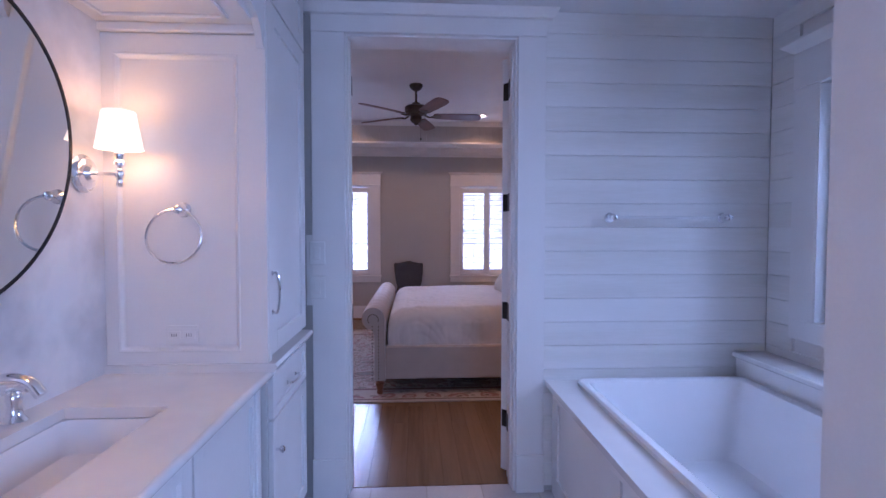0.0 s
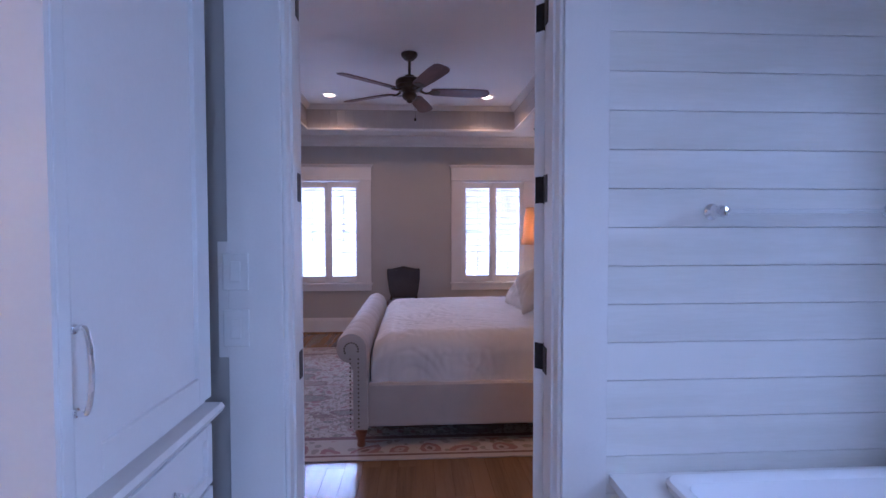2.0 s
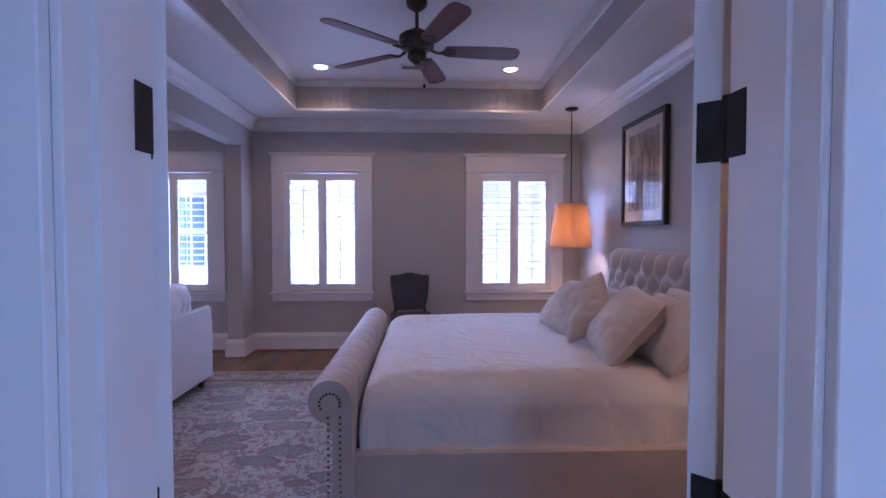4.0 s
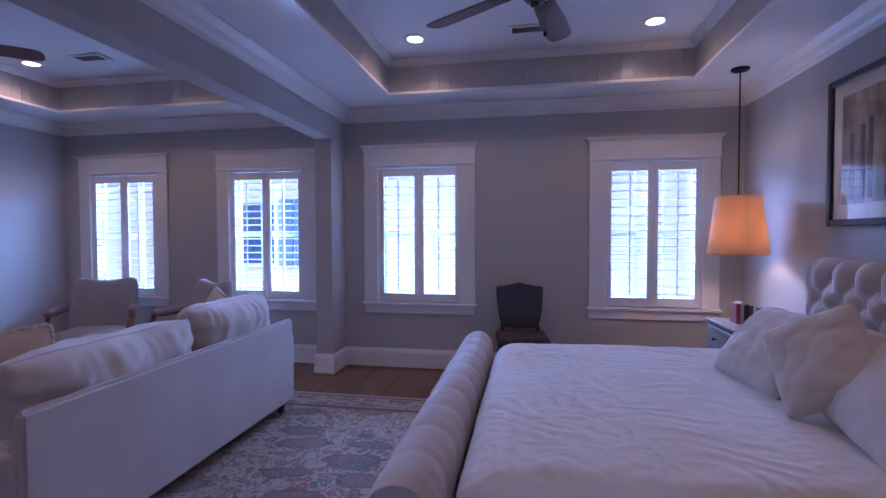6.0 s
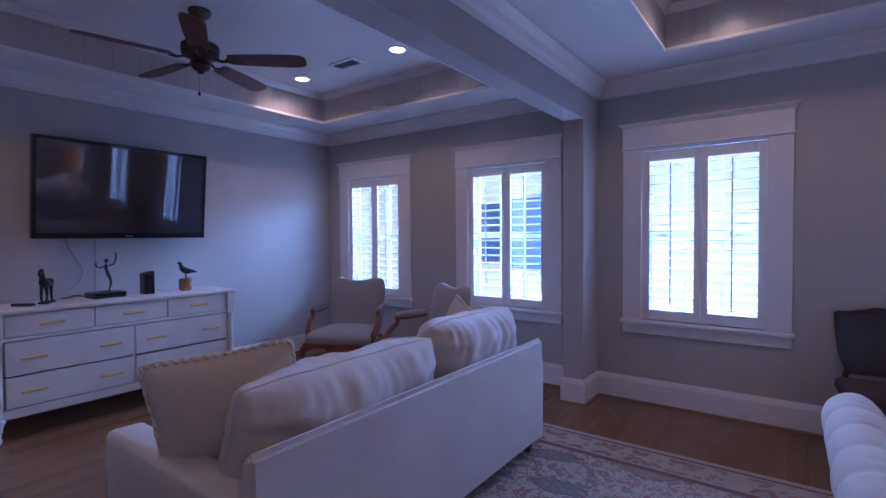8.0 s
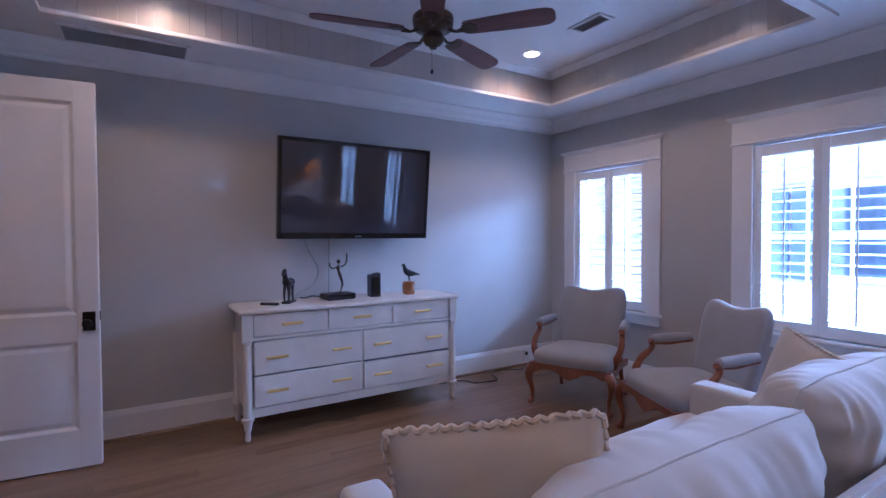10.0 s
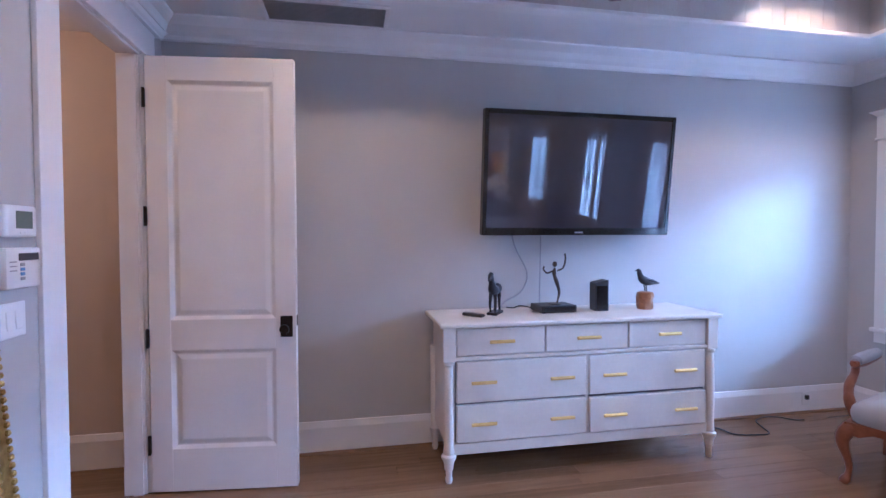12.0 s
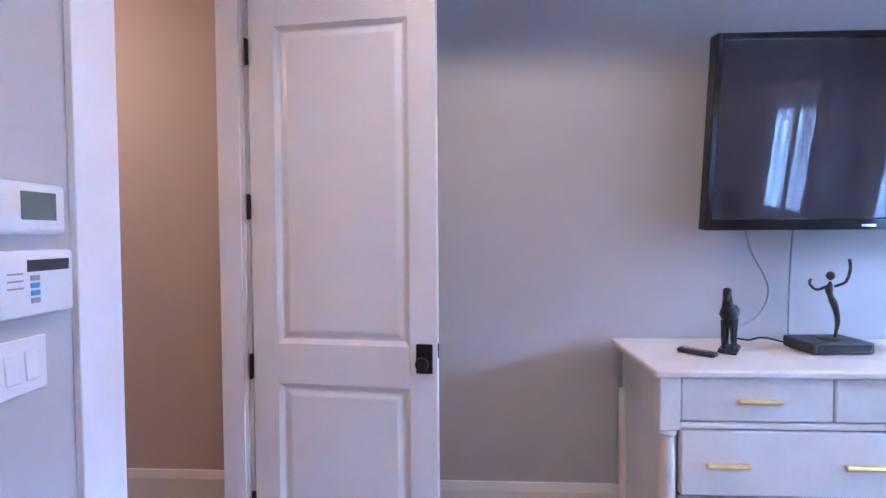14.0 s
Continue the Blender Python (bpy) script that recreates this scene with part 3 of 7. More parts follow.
def rug_material():
    """A faded Persian pattern: a pale field of rosettes and leaves, with bands along the edges."""
    m = mat("faded_persian_rug", (0.5, 0.46, 0.4), rough=0.95, bump=0.3, fine=300)
    nt = m.node_tree
    N, L = nt.nodes, nt.links
    p = N["Principled BSDF"]
    tc = N.new("ShaderNodeTexCoord")

    def math_node(op, a, b=None, c=None):
        n = N.new("ShaderNodeMath")
        n.operation = op
        for i, v in enumerate((a, b, c)):
            if v is None:
                continue
            if isinstance(v, (int, float)):
                n.inputs[i].default_value = v
            else:
                L.new(v, n.inputs[i])
        return n.outputs[0]

    def mix(f, a, b):
        n = N.new("ShaderNodeMix")
        n.data_type = "RGBA"
        L.new(f, n.inputs[0])
        for i, v in ((6, a), (7, b)):
            if isinstance(v, tuple):
                n.inputs[i].default_value = (*v, 1)
            else:
                L.new(v, n.inputs[i])
        return n.outputs[2]

    sep = N.new("ShaderNodeSeparateXYZ")
    L.new(tc.outputs["Object"], sep.inputs[0])
    def tex(kind, scale, vec, **kw):
        n = N.new(kind)
        n.inputs["Scale"].default_value = scale
        for k, v in kw.items():
            if k == "detail": n.inputs["Detail"].default_value = v
            if k == "loose": n.inputs["Randomness"].default_value = v
            if k == "feature": n.feature = v
        L.new(vec, n.inputs["Vector"])
        return n

    def band(v, a, b):
        return math_node("MULTIPLY", math_node("GREATER_THAN", v, a), math_node("LESS_THAN", v, b))

    obj = tc.outputs["Object"]
    warp = tex("ShaderNodeTexNoise", 3.0, obj, detail=2)
    wv = N.new("ShaderNodeVectorMath")
    wv.operation = "MULTIPLY_ADD"
    wv.inputs[1].default_value = (0.22, 0.22, 0)
    L.new(warp.outputs["Color"], wv.inputs[0])
    L.new(obj, wv.inputs[2])
    squeeze = N.new("ShaderNodeMapping")
    squeeze.inputs["Scale"].default_value = (1.0, 2.1, 1.0)
    squeeze.inputs["Rotation"].default_value = (0, 0, 0.5)
    L.new(wv.outputs[0], squeeze.inputs[0])
    vor = tex("ShaderNodeTexVoronoi", 2.1, squeeze.outputs[0], loose=0.75)
    vine = tex("ShaderNodeTexVoronoi", 11.0, wv.outputs[0], feature="DISTANCE_TO_EDGE")
    petal = tex("ShaderNodeTexVoronoi", 15.0, wv.outputs[0], loose=1.0)
    speck = tex("ShaderNodeTexVoronoi", 38.0, obj)
    fine = tex("ShaderNodeTexNoise", 70, obj, detail=4)
    rose_v = tex("ShaderNodeTexVoronoi", 4.6, wv.outputs[0], loose=0.3)
    jit = math_node("MULTIPLY", math_node("SUBTRACT", fine.outputs["Fac"], 0.5), 0.22)
    dist = math_node("ADD", vor.outputs["Distance"], jit)
    inside = math_node("LESS_THAN", dist, 0.40)
    core = math_node("LESS_THAN", dist, 0.13)
    cream, rose, slate, dark = (0.42, 0.37, 0.31), (0.24, 0.115, 0.12), (0.165, 0.165, 0.145), (0.12, 0.05, 0.058)
    hue = math_node("GREATER_THAN", vor.outputs["Color"], 0.5)
    dots = math_node("LESS_THAN", math_node("ADD", speck.outputs["Distance"], jit), 0.34)
    flower = math_node("LESS_THAN", math_node("ADD", petal.outputs["Distance"], jit), 0.40)
    heart = math_node("LESS_THAN", petal.outputs["Distance"], 0.12)
    stem = math_node("LESS_THAN", math_node("ADD", vine.outputs["Distance"], math_node("MULTIPLY", jit, 0.2)), 0.035)
    phue = math_node("GREATER_THAN", petal.outputs["Color"], 0.52)
    field = mix(math_node("LESS_THAN", math_node("ADD", speck.outputs["Distance"], jit), 0.27), mix(stem, cream, (0.22, 0.18, 0.15)), (0.17, 0.12, 0.105))
    field = mix(flower, field, mix(phue, mix(hue, rose, (0.25, 0.17, 0.15)), (0.17, 0.165, 0.135)))
    field = mix(heart, field, (0.40, 0.34, 0.29))
    fill = mix(dots, mix(hue, slate, (0.23, 0.205, 0.17)), mix(hue, (0.29, 0.25, 0.22), rose))
    fill = mix(core, fill, mix(hue, rose, cream))
    col = mix(inside, field, fill)
    col = mix(band(dist, 0.37, 0.42), col, (0.15, 0.09, 0.085))
    hx, hy = RUG[1] - RUG[0], RUG[3] - RUG[2]
    ex = math_node("SUBTRACT", hx / 2, math_node("ABSOLUTE", sep.outputs["X"]))
    ey = math_node("SUBTRACT", hy / 2, math_node("ABSOLUTE", sep.outputs["Y"]))
    e = math_node("MINIMUM", ex, ey)
    rd = math_node("ADD", rose_v.outputs["Distance"], math_node("MULTIPLY", jit, 0.5))
    bcol = mix(flower, cream, (0.24, 0.21, 0.18))
    bcol = mix(math_node("LESS_THAN", rd, 0.36), bcol, rose)
    bcol = mix(math_node("LESS_THAN", rd, 0.22), bcol, (0.34, 0.28, 0.25))
    bcol = mix(math_node("LESS_THAN", rd, 0.11), bcol, dark)
    col = mix(math_node("LESS_THAN", e, 0.34), col, bcol)
    for a, b, c in ((0.30, 0.345, dark), (0.045, 0.07, dark), (0.0, 0.045, (0.42, 0.37, 0.33)), (0.07, 0.09, cream), (0.28, 0.30, cream)):
        col = mix(band(e, a, b), col, c)
    fade = tex("ShaderNodeTexNoise", 34, obj, detail=5)
    col = mix(math_node("MULTIPLY", fade.outputs["Fac"], 0.40), col, (0.31, 0.27, 0.24))
    L.new(col, p.inputs["Base Color"])
    return m


RUG = (-2.55, 1.45, 3.80, 6.81)

# ---- windows ----
louver_bm = bmesh.new()
prof = [(0.044 * math.cos(a), 0.0065 * math.sin(a)) for a in [2 * math.pi * i / 10 for i in range(10)]]
SW = 0.345
rings(louver_bm, [[Vector((x, y, z)) for y, z in prof] for x in (-SW / 2, SW / 2)])
louver_mesh = bpy.data.meshes.new("louver")
louver_bm.to_mesh(louver_mesh)
louver_bm.free()
louver_mesh.materials.append(trim_paint)


def bedroom_window(cx, i):
    w = thing("window_%d" % i, Matrix.Translation((cx, Y1, 0)), "white cased window with open plantation shutters", "window", "bedroom windows", "structure")
    h = WIN_W / 2
    for s in (-1, 1):
        x = sorted((s * h, s * (h + 0.152)))
        part("casing_leg", boxes(((x[0], -0.022, WIN_B), (x[1], 0, WIN_T)), bevel=0.002), trim_paint, w)
    part("casing_head", boxes(((-h - 0.155, -0.028, WIN_T), (h + 0.155, 0, WIN_T + 0.185)), bevel=0.002), trim_paint, w)
    part("casing_band", boxes(((-h - 0.165, -0.036, WIN_T + 0.004), (h + 0.165, 0, WIN_T + 0.022)), bevel=0.004), trim_paint, w)
    bm = bmesh.new()
    rings(bm, [[Vector((sx * (h + 0.155 + o), -y, WIN_T + 0.185 + z)) for sx, y in ((-1, 0), (-1, 0.028 + o), (1, 0.028 + o), (1, 0))] for o, z in ((0, 0), (0.006, 0.008), (0.022, 0.028), (0.034, 0.036), (0.034, 0.042))])
    part("casing_cap", bm, trim_paint, w)
    part("window_stool", boxes(((-h - 0.17, -0.05, WIN_B - 0.03), (h + 0.17, 0.16, WIN_B)), bevel=0.006), trim_paint, w)
    part("apron", boxes(((-h - 0.152, -0.022, WIN_B - 0.115), (h + 0.152, 0, WIN_B - 0.03)), bevel=0.003), trim_paint, w)
    part("jamb_liner", boxes(((-h, 0, WIN_B), (-h + 0.012, 0.2, WIN_T)), ((h - 0.012, 0, WIN_B), (h, 0.2, WIN_T)), ((-h + 0.012, 0, WIN_T - 0.012), (h - 0.012, 0.2, WIN_T))), trim_paint, w)
    # sashes with a meeting rail and upright bars
    a, y0, y1 = h - 0.012, 0.13, 0.165
    zm = (WIN_B + WIN_T) / 2
    bm = boxes(((-a, y0, WIN_B), (-a + 0.045, y1, WIN_T - 0.012)), ((a - 0.045, y0, WIN_B), (a, y1, WIN_T - 0.012)), ((-a + 0.045, y0, WIN_B), (a - 0.045, y1, WIN_B + 0.06)),
               ((-a + 0.045, y0, WIN_T - 0.06), (a - 0.045, y1, WIN_T - 0.012)), ((-a + 0.045, y0, zm - 0.02), (a - 0.045, y1, zm + 0.02)))
    for x in (-0.135, 0.135):
        box(bm, (x - 0.009, y0 + 0.006, WIN_B + 0.06), (x + 0.009, y1 - 0.006, zm - 0.02))
        box(bm, (x - 0.009, y0 + 0.006, zm + 0.02), (x + 0.009, y1 - 0.006, WIN_T - 0.06))
    part("window_frame", bm, trim_paint, w)
    pane = part("pane", boxes(((-a + 0.04, 0.146, WIN_B + 0.05), (a - 0.04, 0.15, WIN_T - 0.05))), glass, w)
    pane.visible_shadow = False
    # two shutter leaves in the opening
    zb, zt = WIN_B + 0.009, WIN_T - 0.018
    for s in (-1, 1):
        x0, x1 = sorted((s * 0.0008, s * (h - 0.0125)))
        st = 0.05
        sh = part("shutter", boxes(((x0, 0.004, zb), (x0 + st, 0.034, zt)), ((x1 - st, 0.004, zb), (x1, 0.034, zt)), ((x0 + st, 0.004, zb), (x1 - st, 0.034, zb + 0.085)), ((x0 + st, 0.004, zt - 0.085), (x1 - st, 0.034, zt)), bevel=0.002), trim_paint, w, "white plantation shutter leaf")
        n = 16
        z0, z1 = zb + 0.085, zt - 0.085
        pitch = (z1 - z0) / n
        sc = (x1 - x0 - 2 * st) / SW
        for k in range(n):
            share("louver", louver_mesh, Matrix.Translation(((x0 + x1) / 2, 0.019, z0 + (k + 0.5) * pitch)) @ pose(0, 0, 0, -3.0 + random.uniform(-0.8, 0.8)) @ Matrix.Diagonal((sc, 1, 1, 1)), sh)
        xc = (x0 + x1) / 2
        part("tilt_rod", boxes(((xc - 0.005, -0.034, z0 + 0.03), (xc + 0.005, -0.024, z1 - 0.02)), bevel=0.002), trim_paint, sh)
    return w


for i, cx in enumerate(WINDOWS):
    bedroom_window(cx, i + 1)

# bathroom window: dark wood sash in a white casing
bw = thing("window_5", Matrix(), "dark wood casement window in a white casing above the tub", "window", "", "structure")
wy0, wy1, wz0, wz1 = BW
xf = AX1 - 0.018
for a, b in (((xf - 0.02, wy1, wz0), (AX1, wy1 + 0.15, wz1)), ((xf - 0.02, wy0 - 0.15, wz0), (AX1, wy0, wz1))):
    part("casing_leg", boxes((a, b), bevel=0.002), trim_paint, bw)
part("casing_head", boxes(((xf - 0.026, wy0 - 0.15, wz1), (AX1, wy1 + 0.15, wz1 + 0.18)), bevel=0.002), trim_paint, bw)
bm = bmesh.new()
rings(bm, [[Vector((xf - 0.026 - o if near else AX1, y, wz1 + 0.18 + z)) for near, y in ((0, wy0 - 0.15 - o), (1, wy0 - 0.15 - o), (1, wy1 + 0.15 + o), (0, wy1 + 0.15 + o))] for o, z in ((0, 0), (0.008, 0.008), (0.03, 0.03), (0.045, 0.045), (0.045, 0.055))])
part("casing_cap", bm, trim_paint, bw)
part("casing_apron", boxes(((xf - 0.02, wy0 - 0.15, wz0 - 0.10), (AX1, wy1 + 0.15, wz0)), bevel=0.002), trim_paint, bw)
part("reveal", boxes(((xf - 0.018, wy1 - 0.008, wz0), (AX1 + 0.025, wy1, wz1)), ((xf - 0.018, wy0, wz0), (AX1 + 0.025, wy0 + 0.008, wz1)), ((xf - 0.018, wy0 + 0.008, wz1 - 0.008), (AX1 + 0.025, wy1 - 0.008, wz1)), ((xf - 0.018, wy0 + 0.008, wz0), (AX1 + 0.025, wy1 - 0.008, wz0 + 0.008))), trim_paint, bw)
part("window_frame", boxes(((AX1 + 0.025, wy1 - 0.05, wz0), (AX1 + 0.125, wy1, wz1)), ((AX1 + 0.025, wy0, wz0), (AX1 + 0.125, wy0 + 0.05, wz1)), ((AX1 + 0.025, wy0 + 0.05, wz0), (AX1 + 0.125, wy1 - 0.05, wz0 + 0.05)), ((AX1 + 0.025, wy0 + 0.05, wz1 - 0.05), (AX1 + 0.125, wy1 - 0.05, wz1)), bevel=0.004), dark_wood, bw, "dark stained window frame")
part("sash", boxes(((AX1 + 0.065, wy1 - 0.11, wz0 + 0.05), (AX1 + 0.105, wy1 - 0.05, wz1 - 0.05)), ((AX1 + 0.065, wy0 + 0.05, wz0 + 0.05), (AX1 + 0.105, wy0 + 0.11, wz1 - 0.05)), ((AX1 + 0.065, wy0 + 0.11, wz0 + 0.05), (AX1 + 0.105, wy1 - 0.11, wz0 + 0.11)), ((AX1 + 0.065, wy0 + 0.11, wz1 - 0.11), (AX1 + 0.105, wy1 - 0.11, wz1 - 0.05)), bevel=0.005), dark_wood, bw, "dark stained sash")
pane = part("pane", boxes(((AX1 + 0.083, wy0 + 0.1, wz0 + 0.1), (AX1 + 0.087, wy1 - 0.1, wz1 - 0.1))), glass, bw)
pane.visible_shadow = False

# Unseen window, added only to give the south fill lamp an opening.
sw = thing("window_6", Matrix(), "unseen white cased window added to let in fill light", "window", "", "structure")
(sa, sb), (sc0, sc1) = SWX, SWZ
for p0, p1 in (((sa - 0.1, AY0, sc0), (sa, AY0 + 0.02, sc1)), ((sb, AY0, sc0), (sb + 0.1, AY0 + 0.02, sc1)), ((sa - 0.1, AY0, sc1), (sb + 0.1, AY0 + 0.025, sc1 + 0.12)), ((sa - 0.1, AY0, sc0 - 0.1), (sb + 0.1, AY0 + 0.03, sc0))):
    part("casing", boxes((p0, p1), bevel=0.002), trim_paint, sw)
part("sash", boxes(((sa, AY0 - 0.08, sc0), (sa + 0.05, AY0 - 0.04, sc1)), ((sb - 0.05, AY0 - 0.08, sc0), (sb, AY0 - 0.04, sc1)), ((sa + 0.05, AY0 - 0.08, sc0), (sb - 0.05, AY0 - 0.04, sc0 + 0.05)), ((sa + 0.05, AY0 - 0.08, sc1 - 0.05), (sb - 0.05, AY0 - 0.04, sc1))), trim_paint, sw)

# ---- outside: the neighbouring house and a pale drive ----
siding = mat("white_lap_siding", (0.68, 0.62, 0.60), (0.60, 0.55, 0.54), 0.6, scale=2, bump=0.02)
house = thing("neighbour_house", Matrix(), "white sided house next door with blue-grey shutters", "house")
bm = bmesh.new()
for i in range(26):
    z = -0.5 + i * 0.18
    prism(bm, [(0, 0), (0.03, 0), (0.006, 0.19), (0, 0.19)], 22, Matrix(((0, 0, 1, -13), (-1, 0, 0, 13.4), (0, 1, 0, z), (0, 0, 0, 1))))
part("wall", bm, siding, house)
part("roof", prism(bmesh.new(), [(12.9, 4.1), (18, 7.0), (18, 7.2), (12.8, 4.3)], 22.6, Matrix(((0, 0, 1, -13.3), (1, 0, 0, 0), (0, 1, 0, 0), (0, 0, 0, 1)))), mat("grey_shingles", (0.16, 0.16, 0.17), (0.10, 0.10, 0.11), 0.9, scale=9), house)
house_glass = mat("dark_house_glass", (0.06, 0.08, 0.11), rough=0.08, bump=0.0)
shut_blue = mat("slate_blue_shutters", (0.14, 0.19, 0.27), (0.11, 0.15, 0.22), 0.5, bump=0.02)
for hx in (-6.35, -4.5):
    hw = part("window", boxes(((hx - 0.5, 13.30, 0.7), (hx + 0.5, 13.37, 2.3)), bevel=0.01), siding, house)
    part("pane", boxes(((hx - 0.42, 13.29, 0.78), (hx + 0.42, 13.30, 1.47)), ((hx - 0.42, 13.29, 1.53), (hx + 0.42, 13.30, 2.22))), house_glass, hw)
    for s in (-1, 1):
        part("shutter", boxes(((hx + s * 0.72 - 0.18, 13.30, 0.7), (hx + s * 0.72 + 0.18, 13.36, 2.3)), bevel=0.01), shut_blue, house, "slate blue exterior shutter")
tagged(part("drive", boxes(((-14, 8.2, -0.62), (9, 13.2, -0.592))), mat("pale_concrete", (0.62, 0.61, 0.59), (0.52, 0.51, 0.5), 0.85, scale=2, bump=0.05)), "pale concrete drive between the houses", "drive", kind="structure")

# ---- ceiling things ----


def ceiling_fan(x, y, turn):
    f = thing("ceiling_fan", Matrix.Translation((x, y, ZT)), "antique bronze ceiling fan with five reddish wood blades", "ceiling fan", "ceiling fans")
    part("canopy", lathe(bmesh.new(), [(0.075, 0), (0.078, -0.012), (0.07, -0.035), (0.04, -0.062), (0.02, -0.07)], 24), bronze, f, smooth=True)
    part("downrod", lathe(bmesh.new(), [(0.013, -0.06), (0.013, -0.21)], 12), bronze, f, smooth=True)
    part("motor_housing", lathe(bmesh.new(), [(0.02, -0.2), (0.045, -0.205), (0.05, -0.225), (0.11, -0.24), (0.128, -0.255), (0.13, -0.285), (0.122, -0.295), (0.128, -0.305), (0.12, -0.33), (0.075, -0.345), (0.06, -0.36)], 28), bronze, f, smooth=True)
    part("switch_cup", lathe(bmesh.new(), [(0.06, -0.36), (0.066, -0.37), (0.068, -0.40), (0.05, -0.425), (0.026, -0.435), (0.022, -0.45), (0.008, -0.455)], 24), bronze, f, smooth=True)
    bl = bmesh.new()
    prof = [(0.20, 0.052), (0.23, 0.062), (0.45, 0.074), (0.62, 0.078), (0.70, 0.074), (0.735, 0.058), (0.75, 0.03)]
    outline = [(px, py) for px, py in prof] + [(px, -py) for px, py in reversed(prof)]
    prism(bl, outline, 0.008)
    blade_src = None
    for k in range(5):
        m = pose(0, 0, -0.352, 0, 0, turn + 72 * k)
        ir = bmesh.new()
        tube(ir, [(0.10, 0, 0.01), (0.15, 0, -0.012), (0.20, 0.022, -0.004)], [0.012, 0.009, 0.007], 6)
        tube(ir, [(0.15, 0, -0.012), (0.20, -0.022, -0.004)], [0.009, 0.007], 6)
        prism(ir, [(0.19, -0.034), (0.25, -0.05), (0.285, -0.02), (0.285, 0.02), (0.25, 0.05), (0.19, 0.034)], 0.004, Matrix.Translation((0, 0, -0.004)) @ pose(0, 0, 0, -12))
        iron_ = part("blade_iron", ir, bronze, f, "bronze blade bracket")
        iron_.matrix_basis = m
        if blade_src is None:
            blade_src = part("blade", bl, walnut_blade, f)
            bo = blade_src
        else:
            bo = share("blade", blade_src.data, Matrix(), f)
        bo.matrix_basis = m @ pose(0, 0, 0.001, -12)
    ch = bmesh.new()
    tube(ch, [(0.05, -0.04, -0.40), (0.052, -0.04, -0.60)], 0.0016, 5)
    part("pull_chain", ch, bronze, f)
    part("chain_fob", lathe(bmesh.new(), [(0.003, 0), (0.009, -0.008), (0.011, -0.018), (0.006, -0.028)], 10, Matrix.Translation((0.052, -0.04, -0.60))), black_metal, f, smooth=True)
    return f


ceiling_fan(0.075, 5.33, 4)
ceiling_fan(-3.99, 5.21, 41)


def downlight(x, y):
    d = thing("recessed_light", Matrix.Translation((x, y, ZT)), "lit round recessed ceiling downlight with white trim", "downlight", "recessed downlights")
    part("trim_ring", lathe(bmesh.new(), [(0.066, 0), (0.095, -0.001), (0.095, -0.005), (0.07, -0.008), (0.066, -0.004)], 28), white_plastic, d, smooth=True)
    part("lens", lathe(bmesh.new(), [(0.064, -0.0045), (0.062, -0.0085)], 28), can_glow, d, "glowing lens")
    lamp("downlight_lamp", "SPOT", pose(x, y, ZT - 0.03), 4.6, (1.0, 0.50, 0.20), radius=0.06, spot=radians(150))


# Downlights at y = 3.75 are unseen, added as a mirror of the north row.
for x in (-0.90, 1.0):
    downlight(x, 6.715)
    downlight(x, 3.75)
for x in (-4.64, -3.33):
    downlight(x, 6.61)
    downlight(x, 3.75)


def ceiling_vent(x0, x1, y0, y1, z, along, label, n, name="ceiling_vent"):
    v = thing(name, Matrix.Translation(((x0 + x1) / 2, (y0 + y1) / 2, z)), label, "vent")
    a, b, t = (x1 - x0) / 2, (y1 - y0) / 2, 0.028
    part("backing", boxes(((-a + t, -b + t, -0.002), (a - t, b - t, -0.0005))), gap_shade, v)
    part("frame", boxes(((-a, -b, -0.014), (-a + t, b, 0)), ((a - t, -b, -0.014), (a, b, 0)), ((-a + t, -b, -0.014), (a - t, -b + t, 0)), ((-a + t, b - t, -0.014), (a - t, b, 0)), bevel=0.003), white_plastic if z > ZC + 0.1 else trim_paint, v)
    for k in range(n):
        if along == "y":
            x = -a + t + (k + 0.5) * (2 * a - 2 * t) / n
            sl = boxes(((-0.006, -b + t, -0.0008), (0.006, b - t, 0.0008)))
            o = part("slat", sl, grille_mat, v)
            o.matrix_basis = Matrix.Translation((x, 0, -0.008)) @ pose(0, 0, 0, 0, 40)
        else:
            y = -b + t + (k + 0.5) * (2 * b - 2 * t) / n
            o = part("slat", boxes(((-a + t, -0.006, -0.0008), (a - t, 0.006, 0.0008))), grille_mat, v)
            o.matrix_basis = Matrix.Translation((0, y, -0.008)) @ pose(0, 0, 0, 40)


ceiling_vent(-5.435, -5.13, 3.19, 3.94, ZC, "y", "white return air grille with dark slots in the ceiling", 16)
ceiling_vent(-0.12, 0.18, 6.60, 6.76, ZT, "x", "small white supply vent in the ceiling tray", 7)
ceiling_vent(-4.10, -3.78, 6.49, 6.66, ZT, "x", "small white supply vent in the ceiling tray", 7)


